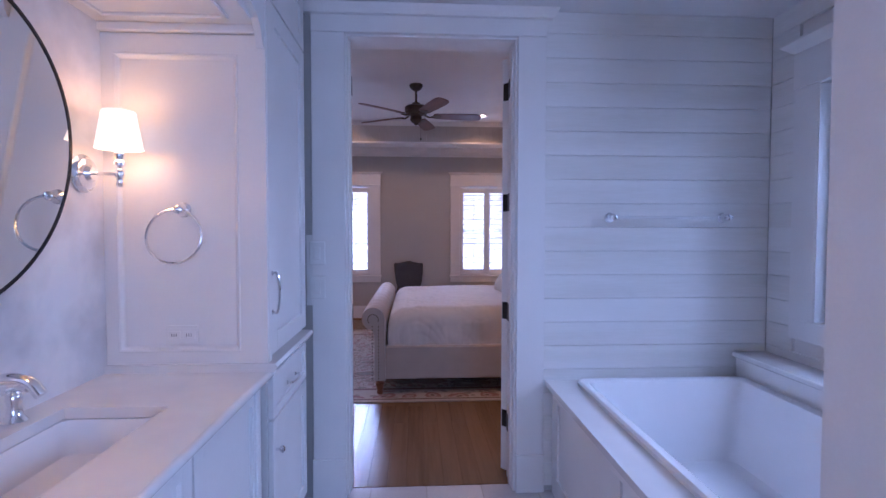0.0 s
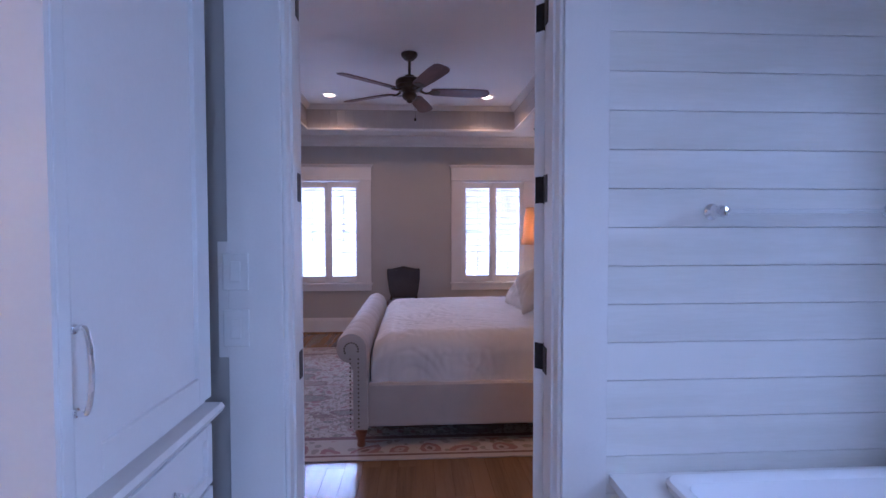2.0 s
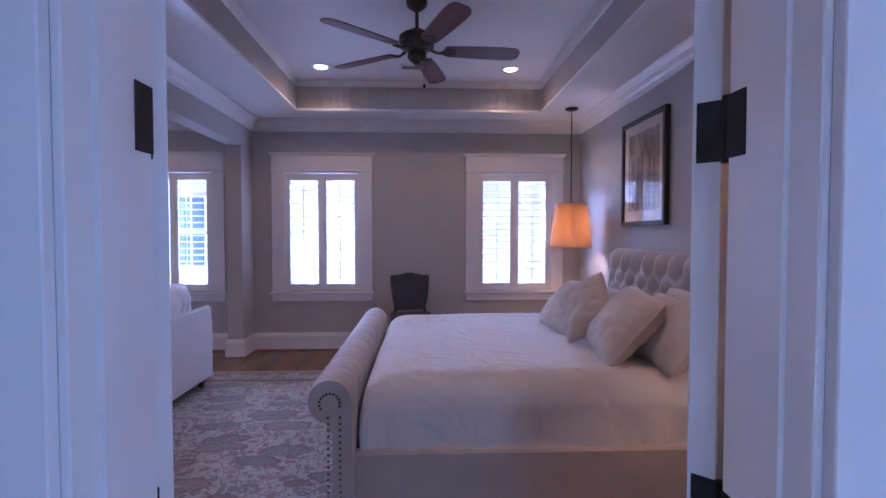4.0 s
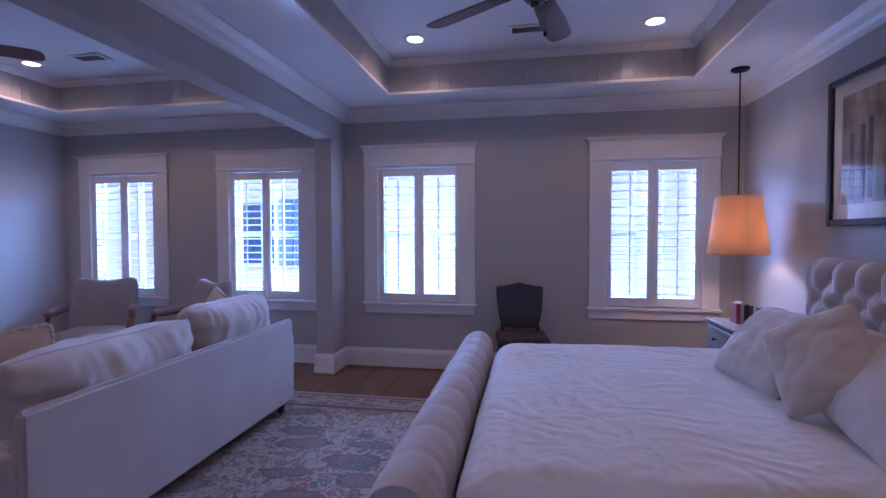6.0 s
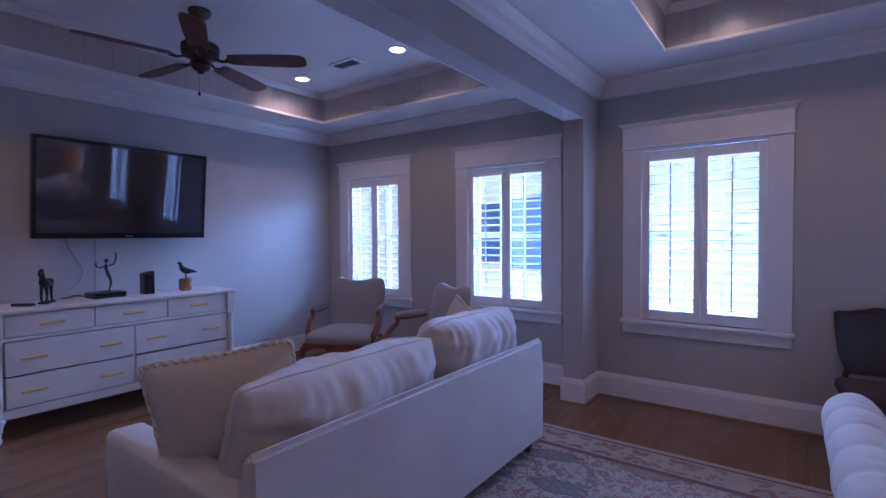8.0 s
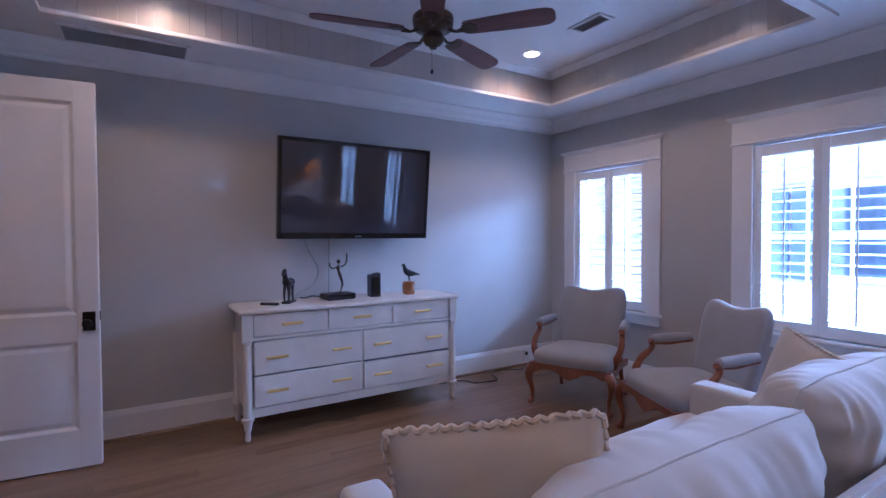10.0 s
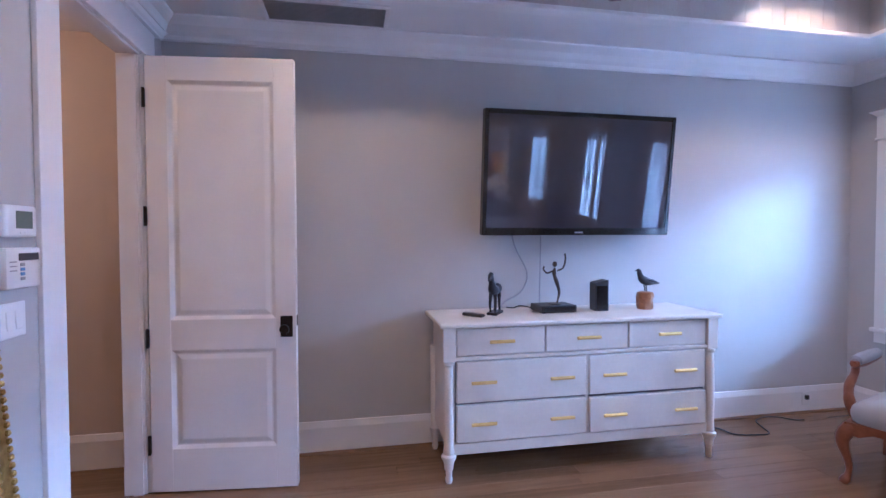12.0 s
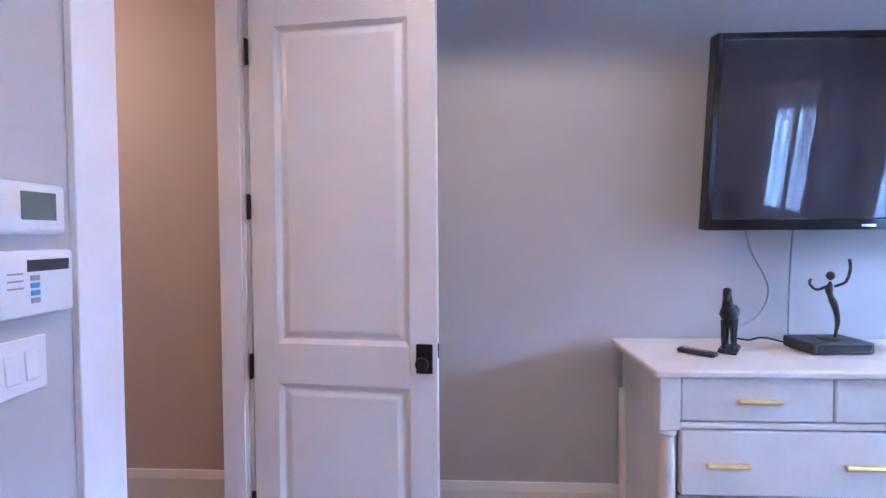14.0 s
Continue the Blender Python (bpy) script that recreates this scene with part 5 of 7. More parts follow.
for k, (a, b) in enumerate(((SY0 + 0.165, ym_ - 0.004), (ym_ + 0.004, SY1 - 0.165))):
    part("seat_cushion", soft_box((SX0 - 0.01, a, 0.32), (SX1 - 0.28, b, 0.475), 0.045, 3, 0.012, 5 + k), sofa_cloth, sofa, smooth=True)
for x in (SX0 + 0.08, SX1 - 0.08):
    for y in (SY0 + 0.09, SY1 - 0.09):
        part("foot", lathe(bmesh.new(), [(0.025, 0), (0.035, 0.085)], 4, Matrix.Translation((x, y, 0)) @ pose(0, 0, 0, 0, 0, 45)), dark_wood, sofa, "dark tapered block foot")


def back_cushion(yc_, w, h, seed, lean):
    """A fat knife-edged cushion: one seam round it, gathers running off the seam."""
    m = pose(-2.165, yc_, 0.475 + RZ, 0, 0, -90) @ pose(0, 0, 0, -lean) @ pose(0, 0, h / 2, 0, 0, 0)
    t = thing("sofa_cushion", m, "off-white loose sofa back cushion with gathered seam", "cushion", "sofa back cushions")
    bm = bmesh.new()
    n = 96
    grid = {}
    for side in (1, -1):
        for i in range(n + 1):
            for j in range(n + 1):
                rim = i in (0, n) or j in (0, n)
                if side < 0 and rim:
                    grid[side, i, j] = grid[1, i, j]
                    continue
                u, v = math.sin(math.pi / 2 * (2 * i / n - 1)), math.sin(math.pi / 2 * (2 * j / n - 1))
                k = max(0.0, (1 - u ** 4) * (1 - abs(v) ** 3)) ** 0.5
                soft = 1 - 0.06 * abs(u * v) ** 4
                x = w / 2 * u * (1 - 0.03 * (1 - v * v)) * soft
                z = h / 2 * v * (1 - 0.02 * (1 - u * u) + 0.05 * noise.noise(Vector((u * 2.5, 1.0, seed)))) * soft
                edge_v, edge_u = math.exp(-(1 - abs(v)) / 0.3), math.exp(-(1 - abs(u)) / 0.25)
                gx = (1 - 2 * abs(math.sin(x * 40 + 5 * noise.noise(Vector((x * 3, z * 2, seed))) + 1.5 * side))) * max(0.1, 0.5 + 1.6 * noise.noise(Vector((x * 4, 2, seed + side))))
                gz = math.sin(z * 60 + 4 * noise.noise(Vector((z * 4, side, seed + 3))))
                wr = 0.013 * gx * edge_v + 0.010 * gz * edge_u + 0.034 * noise.noise(Vector((x * 3.5, z * 4, side * 2 + seed))) + 0.017 * noise.noise(Vector((x * 13 + z * 6, z * 9, side + seed)))
                grid[side, i, j] = bm.verts.new((x, side * 0.185 * k + wr * min(1, k * 1.8) + (0.012 * noise.noise(Vector((x * 5, z * 5, seed))) if rim else 0), z))
        for i in range(n):
            for j in range(n):
                f = (grid[side, i, j], grid[side, i + 1, j], grid[side, i + 1, j + 1], grid[side, i, j + 1])
                bm.faces.new(f if side > 0 else f[::-1])
    ring = [(i, 0) for i in range(n)] + [(n, j) for j in range(n)] + [(i, n) for i in range(n, 0, -1)] + [(0, j) for j in range(n, 0, -1)]
    seam = [grid[1, i, j].co.copy() for i, j in ring[::2]]
    part("cover", bm, sofa_cloth, t, smooth=True)
    part("piping", tube(bmesh.new(), seam + [seam[0]], 0.0045, 6), sofa_cloth, t, smooth=True)


back_cushion(4.84, 1.13, 0.465, 11, 17)
back_cushion(5.84, 0.88, 0.51, 12, 12)


def ruffled_pillow(m, size, seed, cloth, label):
    t = thing("throw_pillow", m, label, "pillow", "sofa throw pillows")
    part("cover", pillow_mesh(size, size, 0.17, 22, 0.012, seed), cloth, t, smooth=True)
    a = size / 2
    pts = []
    for k in range(361):
        q = (k % 360) / 90
        i, f = int(q), q - int(q)
        c = [(-a, -a), (a, -a), (a, a), (-a, a)]
        p = Vector(c[i]).lerp(Vector(c[(i + 1) % 4]), f)
        u, v = p.x / a, p.y / a
        soft = (1 - 0.055 * abs(u * v) ** 5) * (1 + 0.004 * math.sin(k * 1.1) + 0.016 * noise.noise(Vector((k * 0.23, seed, 0))))
        pts.append((p.x * (1 - 0.06 * (1 - v * v)) * soft, 0.007 * math.sin(k * 1.1 + 1.3 + 2 * noise.noise(Vector((k * 0.11, 3, seed)))), p.y * (1 - 0.06 * (1 - u * u)) * soft))
    part("ruffle", tube(bmesh.new(), pts, 0.0085, 6), cloth, t, "short ruffled edge", smooth=True)


ruffled_pillow(pose(-2.36, 4.46, 0.475 + RZ, 0, 0, 56) @ pose(0, 0, 0, 12) @ pose(0, 0, 0.262, 0, -7), 0.56, 21, gold_cloth, "pale gold throw pillow with a ruffled edge on the sofa")
ruffled_pillow(pose(-2.36, 5.98, 0.525 + RZ, 0, 0, -40) @ pose(0, 0, 0, -14) @ pose(0, 0, 0.25, 0, 8), 0.48, 22, pillow_cloth, "small cream ruffled throw pillow in the sofa corner")


def armchair(m, label):
    c = thing("armchair", m, label, "armchair", "carved armchairs")
    # back with a dipped top and rounded shoulders
    top = [(-0.305, 0.62), (-0.312, 0.80), (-0.308, 0.89), (-0.292, 0.945), (-0.262, 0.975), (-0.22, 0.984), (-0.17, 0.977), (-0.09, 0.958), (0, 0.95), (0.09, 0.958), (0.17, 0.977), (0.22, 0.984), (0.262, 0.975), (0.292, 0.945), (0.308, 0.89), (0.312, 0.80), (0.305, 0.62), (0.29, 0.42), (-0.29, 0.42)]
    bm = bmesh.new()
    loops = []
    for shrink, y in ((0.05, 0.0), (0.018, 0.003), (0.004, 0.014), (0.0, 0.035), (0.004, 0.06), (0.02, 0.076), (0.06, 0.084), (0.14, 0.09), (0.22, 0.092)):
        loops.append([Vector((x * (1 - shrink / 0.31), 0.185 - y + 0.22 * (0.70 + (z - 0.70) * (1 - shrink / 0.29)), 0.70 + (z - 0.70) * (1 - shrink / 0.29))) for x, z in top])
    part("backrest", rings(bm, loops), grey_cloth, c, "pale grey upholstered back", smooth=True)
    bm = bmesh.new()
    lo = []
    for k, z in ((0.96, 0.352), (1.0, 0.362), (1.02, 0.39), (1.02, 0.415), (1.0, 0.437), (0.95, 0.455), (0.86, 0.469), (0.7, 0.480), (0.45, 0.487), (0.15, 0.489)):
        ring = []
        for i in range(44):
            a = 2 * math.pi * i / 44
            cx = math.copysign(abs(math.cos(a)) ** 0.36, math.cos(a))
            sy = math.copysign(abs(math.sin(a)) ** 0.36, math.sin(a))
            ring.append(Vector((k * cx * (0.325 - 0.032 * sy), -0.035 + k * sy * 0.30 - (0.018 * (1 - cx * cx) if sy < 0 else 0), z)))
        lo.append(ring)
    part("seat", rings(bm, lo), grey_cloth, c, "pale grey upholstered seat", smooth=True)
    # scalloped apron
    bm = bmesh.new()
    sc = [(-0.35, 0.36), (0.35, 0.36), (0.35, 0.29), (0.28, 0.285), (0.22, 0.315), (0.12, 0.31), (0.07, 0.275), (0, 0.245), (-0.07, 0.275), (-0.12, 0.31), (-0.22, 0.315), (-0.28, 0.285), (-0.35, 0.29)]
    prism(bm, sc, 0.025, Matrix(((1, 0, 0, 0), (0, 0, 1, -0.345), (0, 1, 0, 0), (0, 0, 0, 1))))
    part("front_apron", bm, cherry, c, "carved scalloped apron")
    for s in (-1, 1):
        bm = bmesh.new()
        prism(bm, [(-0.33, 0.36), (0.25, 0.36), (0.25, 0.30), (0.0, 0.315), (-0.25, 0.29), (-0.33, 0.285)], 0.022, Matrix(((0, 0, s, s * 0.325), (1, 0, 0, 0), (0, 1, 0, 0), (0, 0, 0, 1))))
        part("side_apron", bm, cherry, c)
        # cabriole front leg with a ball foot
        x = s * 0.325
        part("leg", tube(bmesh.new(), curve_pts([(x, -0.315, 0.34), (x * 1.10, -0.345, 0.25), (x * 1.02, -0.325, 0.12), (x * 1.02, -0.33, 0.05), (x * 1.08, -0.35, 0.0)], 4), [0.034, 0.038, 0.04, 0.038, 0.034, 0.029, 0.024, 0.021, 0.019, 0.017, 0.016, 0.016, 0.018, 0.024, 0.028, 0.026, 0.02], 10), cherry, c, "carved cabriole leg", smooth=True)
        part("leg", tube(bmesh.new(), curve_pts([(s * 0.28, 0.24, 0.36), (s * 0.285, 0.26, 0.2), (s * 0.30, 0.33, 0.0)], 4), [0.024, 0.023, 0.022, 0.021, 0.02, 0.019, 0.018, 0.018, 0.02], 8), cherry, c, smooth=True)
        part("arm_support", tube(bmesh.new(), curve_pts([(s * 0.335, -0.20, 0.37), (s * 0.36, -0.205, 0.44), (s * 0.38, -0.15, 0.52), (s * 0.372, -0.075, 0.59), (s * 0.37, -0.065, 0.635), (s * 0.37, -0.085, 0.655)], 4), [0.03] * 6 + [0.026] * 5 + [0.022] * 6 + [0.026] * 4, 10), cherry, c, "carved S-shaped arm support", smooth=True)
        part("arm_rail", tube(bmesh.new(), [(s * 0.37, -0.085, 0.645), (s * 0.355, 0.05, 0.638), (s * 0.33, 0.24, 0.66)], [0.02, 0.02, 0.018], 8), cherry, c, smooth=True)
        part("arm_pad", tube(bmesh.new(), [(s * 0.37, -0.075, 0.665), (s * 0.37, -0.06, 0.668), (s * 0.362, 0.03, 0.672), (s * 0.345, 0.14, 0.680), (s * 0.333, 0.23, 0.685)], [0.018, 0.032, 0.036, 0.035, 0.028], 12), grey_cloth, c, "padded arm", smooth=True)
    return c


armchair(pose(-4.39, 6.97, 0, 0, 0, 24.8), "carved cherry armchair in pale grey cloth by the corner window")
armchair(pose(-3.31, 6.88, 0, 0, 0, -24), "carved cherry armchair in pale grey cloth near the pilaster")

# dresser
dr = thing("dresser", Matrix(), "distressed cream seven-drawer dresser with brass pulls", "dresser")
DX, DXB, DY0, DY1 = -4.985, -5.50, 4.215, 6.015
part("top", boxes(((DXB - 0.01, DY0 - 0.025, 0.915), (DX + 0.03, DY1 + 0.025, 0.942)), bevel=0.006), dresser_paint, dr)
part("carcass", boxes(((DXB, DY0 + 0.03, 0.20), (DX - 0.028, DY1 - 0.03, 0.915))), dresser_paint, dr)
part("top_rail", boxes(((DX - 0.03, DY0 + 0.06, 0.72), (DX + 0.004, DY1 - 0.06, 0.742)), bevel=0.004), dresser_paint, dr)
part("bottom_rail", boxes(((DX - 0.03, DY0 + 0.06, 0.165), (DX - 0.004, DY1 - 0.06, 0.232)), bevel=0.004), dresser_paint, dr)
for y in (DY0 + 0.035, DY1 - 0.035):
    part("corner_block", boxes(((DX - 0.05, y - 0.038, 0.715), (DX + 0.012, y + 0.038, 0.915)), bevel=0.004), dresser_paint, dr)
    part("column", lathe(bmesh.new(), [(0.014, 0), (0.02, 0.01), (0.022, 0.03), (0.016, 0.045), (0.02, 0.06), (0.016, 0.07), (0.026, 0.085), (0.028, 0.11), (0.034, 0.135), (0.044, 0.15), (0.044, 0.165), (0.03, 0.175), (0.034, 0.19), (0.03, 0.21), (0.031, 0.45), (0.027, 0.66), (0.026, 0.69), (0.034, 0.7), (0.034, 0.715)], 18, Matrix.Translation((DX - 0.018, y, 0))), dresser_paint, dr, "turned corner column", smooth=True)
    part("rear_leg", lathe(bmesh.new(), [(0.014, 0), (0.022, 0.03), (0.016, 0.05), (0.028, 0.1), (0.04, 0.15), (0.03, 0.17), (0.03, 0.71)], 14, Matrix.Translation((DXB + 0.03, y, 0))), dresser_paint, dr, smooth=True)


def drawer(y0, y1, z0, z1, pulls, tilt=0.0, out=0.0):
    d = part("drawer", boxes(((DX - 0.028, y0, z0), (DX + out, y1, z1)), bevel=0.005), dresser_paint, dr)
    for y in pulls:
        bm = bmesh.new()
        tube(bm, [(DX + out, y - 0.05, (z0 + z1) / 2 + 0.0), (DX + out + 0.022, y - 0.05, (z0 + z1) / 2)], 0.005, 6)
        tube(bm, [(DX + out, y + 0.05, (z0 + z1) / 2), (DX + out + 0.022, y + 0.05, (z0 + z1) / 2)], 0.005, 6)
        tube(bm, [(DX + out + 0.022, y - 0.075, (z0 + z1) / 2), (DX + out + 0.022, y + 0.075, (z0 + z1) / 2)], 0.0105, 8)
        part("bar_pull", bm, brass, d, "brass bar pull")


a0, a1 = DY0 + 0.075, DY1 - 0.075
w3 = (a1 - a0) / 3
for k in range(3):
    drawer(a0 + k * w3 + 0.004, a0 + (k + 1) * w3 - 0.004, 0.747, 0.908, [a0 + (k + 0.5) * w3])
h2 = (a0 + a1) / 2
for k in range(2):
    y0, y1 = (a0 + 0.004, h2 - 0.012) if k == 0 else (h2 + 0.012, a1 - 0.004)
    for z0, z1, o in ((0.470, 0.712, 0.002), (0.238, 0.452 if k else 0.458, 0.01 if k else 0.004)):
        drawer(y0, y1, z0, z1, [y0 + 0.16, y1 - 0.16], out=o)
# Dark sheet behind the drawer fronts, its colour giving the gaps their shade.
part("drawer_gap", boxes(((DX - 0.034, a0, 0.236), (DX - 0.026, a1, 0.716))), gap_shade, dr)
part("centre_stile", boxes(((DX - 0.027, h2 - 0.010, 0.236), (DX - 0.006, h2 + 0.010, 0.716))), dresser_paint, dr)

# television on a tilting wall bracket
tv = thing("television", pose(-5.34, 5.236, 1.86, 0, 6.2, 0.75), "large black flat-screen television tilted on the wall", "television")
a, b = 0.69, 0.41
part("bezel", boxes(((-0.03, -a, -b), (0.03, -a + 0.028, b)), ((-0.03, a - 0.028, -b), (0.03, a, b)), ((-0.03, -a + 0.028, -b), (0.03, a - 0.028, -b + 0.05)), ((-0.03, -a + 0.028, b - 0.03), (0.03, a - 0.028, b)), bevel=0.003), tv_black, tv)
part("screen", boxes(((-0.02, -a + 0.027, -b + 0.049), (0.024, a - 0.027, b - 0.029))), tv_screen, tv, "dark reflective screen")
part("rear_shell", boxes(((-0.075, -a + 0.12, -b + 0.1), (-0.03, a - 0.12, b - 0.1)), bevel=0.01), grey_plastic, tv)
part("badge", boxes(((0.03, -0.03, -b + 0.014), (0.0315, 0.03, -b + 0.024))), chrome, tv, "small pale maker's badge")
part("wall_bracket", boxes(((-0.2, -0.25, -0.15), (-0.075, 0.25, 0.15))), grey_plastic, tv)

# on the dresser
DT = 0.942
hs = bmesh.new()
box(hs, (-0.035, -0.075, 0), (0.035, 0.075, 0.018), 0.005)
for x, y, k in ((-0.016, -0.045, -0.01), (0.016, -0.05, 0.012), (-0.016, 0.045, 0.01), (0.016, 0.05, -0.01)):
    tube(hs, curve_pts([(x, y, 0.015), (x, y + k, 0.07), (x * 0.9, y * 0.95, 0.135)], 3), [0.008, 0.007, 0.008, 0.009, 0.010, 0.012, 0.014], 7)
tube(hs, curve_pts([(0, 0.075, 0.15), (0, 0.05, 0.163), (0, 0, 0.155), (0, -0.045, 0.165), (0, -0.065, 0.195), (0, -0.078, 0.235), (0, -0.085, 0.262)], 3), [0.016, 0.026, 0.031, 0.034, 0.034, 0.033, 0.032, 0.033, 0.034, 0.034, 0.03, 0.026, 0.023, 0.02, 0.018, 0.017, 0.016, 0.015, 0.012], 10)
tube(hs, [(0, -0.08, 0.262), (0, -0.105, 0.248), (0, -0.128, 0.225)], [0.017, 0.015, 0.008], 8)
tube(hs, curve_pts([(0, 0.078, 0.16), (0, 0.098, 0.13), (0, 0.095, 0.07)], 3), [0.01, 0.012, 0.011, 0.01, 0.008, 0.006, 0.003], 6)
o = tagged(part("horse_figurine", hs, iron, smooth=True), "dark cast metal horse figurine on the dresser", "figurine")
o.matrix_basis = pose(-5.26, 4.61, DT, 0, 0, 56)
dn = bmesh.new()
tube(dn, curve_pts([(0.02, 0.01, 0), (-0.005, 0.03, 0.07), (0.01, 0.012, 0.135), (0.0, -0.004, 0.19), (0.0, 0.0, 0.235)], 4), [0.005, 0.006, 0.007, 0.009, 0.010, 0.010, 0.011, 0.012, 0.014, 0.015, 0.013, 0.011, 0.013, 0.015, 0.013, 0.009, 0.006], 9)
tube(dn, curve_pts([(0.0, 0.015, 0.215), (0.0, 0.055, 0.235), (0.0, 0.07, 0.29), (0, 0.066, 0.33)], 3), 0.006, 6)
tube(dn, curve_pts([(0.0, -0.012, 0.215), (0.0, -0.05, 0.20), (0.0, -0.075, 0.225), (0, -0.07, 0.245)], 3), 0.006, 6)
lathe(dn, [(0.004, 0), (0.014, 0.008), (0.017, 0.02), (0.012, 0.034), (0.003, 0.038)], 10, Matrix.Translation((0, 0.0, 0.24)))
lathe(dn, [(0.045, -0.006), (0.045, 0), (0.02, 0.004)], 16)
o = tagged(part("dancer_figurine", dn, bronze, smooth=True), "slender bronze abstract dancing figurine", "figurine")
o.matrix_basis = pose(-5.28, 5.03, DT + 0.056, 0, 0, -12)
cb = thing("cable_box", pose(-5.28, 5.02, DT, 0, 0, 4), "black set-top box on the dresser", "set-top box")
part("case", boxes(((-0.09, -0.125, 0.004), (0.09, 0.125, 0.05)), bevel=0.006), grey_plastic, cb)
part("front_panel", boxes(((0.09, -0.11, 0.012), (0.092, 0.11, 0.042))), tv_black, cb)
for y in (-0.1, 0.1):
    part("foot", boxes(((-0.07, y - 0.012, 0), (0.07, y + 0.012, 0.004))), black_cable, cb)
sp = thing("speaker", pose(-5.27, 5.345, DT, 0, 0, -4), "small charcoal upright speaker with slanted top", "speaker")
bm = bmesh.new()
prism(bm, [(-0.046, 0), (0.046, 0), (0.046, 0.188), (-0.046, 0.208)], 0.10, Matrix(((0, 0, 1, -0.05), (-1, 0, 0, 0), (0, 1, 0, 0), (0, 0, 0, 1))))
bmesh.ops.bevel(bm, geom=list(bm.edges), offset=0.004, segments=1, affect="EDGES")
part("case", bm, grey_plastic, sp)
part("grille", boxes(((0.05, -0.037, 0.01), (0.053, 0.037, 0.17)), bevel=0.002), tv_black, sp)
bd = thing("bird_figurine", pose(-5.26, 5.68, DT, 0, 0, 10), "dark metal bird perched on a burl wood block", "figurine")
bm = bmesh.new()
lathe(bm, [(0.05, 0), (0.056, 0.02), (0.053, 0.06), (0.058, 0.09), (0.052, 0.115), (0.03, 0.12)], 9)
for v in bm.verts:
    v.co += Vector((noise.noise(v.co * 18), noise.noise(v.co * 18 + Vector((4, 0, 0))), 0)) * 0.008
part("wood_block", bm, burl, bd, smooth=True)
bm = bmesh.new()
tube(bm, curve_pts([(0, 0.13, 0.172), (0, 0.075, 0.178), (0, 0.03, 0.185), (0, -0.02, 0.205), (0, -0.04, 0.235), (0, -0.05, 0.262), (0, -0.062, 0.268), (0, -0.085, 0.262)], 3), [0.004, 0.008, 0.011, 0.013, 0.018, 0.023, 0.027, 0.029, 0.03, 0.029, 0.025, 0.021, 0.019, 0.017, 0.016, 0.015, 0.014, 0.012, 0.009, 0.006, 0.004, 0.002], 10)
for s in (-1, 1):
    tube(bm, [(s * 0.008, 0.012, 0.118), (s * 0.009, 0.0, 0.175)], 0.0035, 6)
    tube(bm, [(s * 0.02, -0.01, 0.205), (s * 0.028, 0.04, 0.195), (s * 0.014, 0.11, 0.178)], [0.008, 0.012, 0.002], 7)
part("bird", bm, iron, bd, smooth=True)
rm = thing("remote_control", pose(-5.2, 4.45, DT, 0, 0, -48), "small dark remote control lying on the dresser", "remote")
part("case", boxes(((-0.022, -0.075, 0.0), (0.022, 0.075, 0.02)), bevel=0.006), grey_plastic, rm)
part("buttons", boxes(*[((-0.014 + 0.011 * i, -0.05 + 0.02 * j, 0.02), (-0.007 + 0.011 * i, -0.04 + 0.02 * j, 0.0215)) for i in range(3) for j in range(5)]), cable_mat, rm, kind="stuff")
for nm, pts, mt, lab in (("tv_cable", [(-5.5, 4.80, 1.48), (-5.52, 4.84, 1.36), (-5.53, 4.93, 1.18), (-5.52, 4.88, 1.05), (-5.46, 4.74, 0.99), (-5.40, 4.68, 0.947)], cable_mat, "grey television cable hanging down the wall"),
                         ("tv_cable", [(-5.5, 5.02, 1.48), (-5.53, 5.03, 1.3), (-5.53, 5.025, 1.1), (-5.525, 5.02, 0.9)], cable_mat, "grey television cable hanging down the wall"),
                         ("box_cable", [(-5.34, 4.90, 0.96), (-5.42, 4.84, 0.965), (-5.45, 4.80, 0.948), (-5.48, 4.76, 0.948)], black_cable, "black cable behind the set-top box"),
                         ("extension_lead", [(-5.42, 6.10, 0.006), (-5.40, 6.36, 0.006), (-5.27, 6.41, 0.006), (-5.23, 6.54, 0.006), (-5.23, 6.67, 0.006), (-5.34, 6.72, 0.006), (-5.45, 6.77, 0.006), (-5.50, 6.88, 0.006), (-5.49, 7.0, 0.006), (-5.41, 7.08, 0.006), (-5.40, 7.16, 0.006)], black_cable, "black extension cord lying on the floor")):
    tagged(part(nm, tube(bmesh.new(), curve_pts(pts, 6), 0.0055 if mt is cable_mat else 0.0045, 6), mt, smooth=True), lab, "cable")
po = thing("wall_outlet", Matrix.Translation((X0 + 0.019, 7.31, 0.122)), "white wall outlet low in the baseboard with a plug", "outlet")
part("cover_plate", boxes(((0, -0.034, -0.052), (0.006, 0.034, 0.052)), bevel=0.002), white_plastic, po)
part("plug", boxes(((0.006, -0.014, -0.005), (0.03, 0.014, 0.03)), bevel=0.004), black_cable, po)

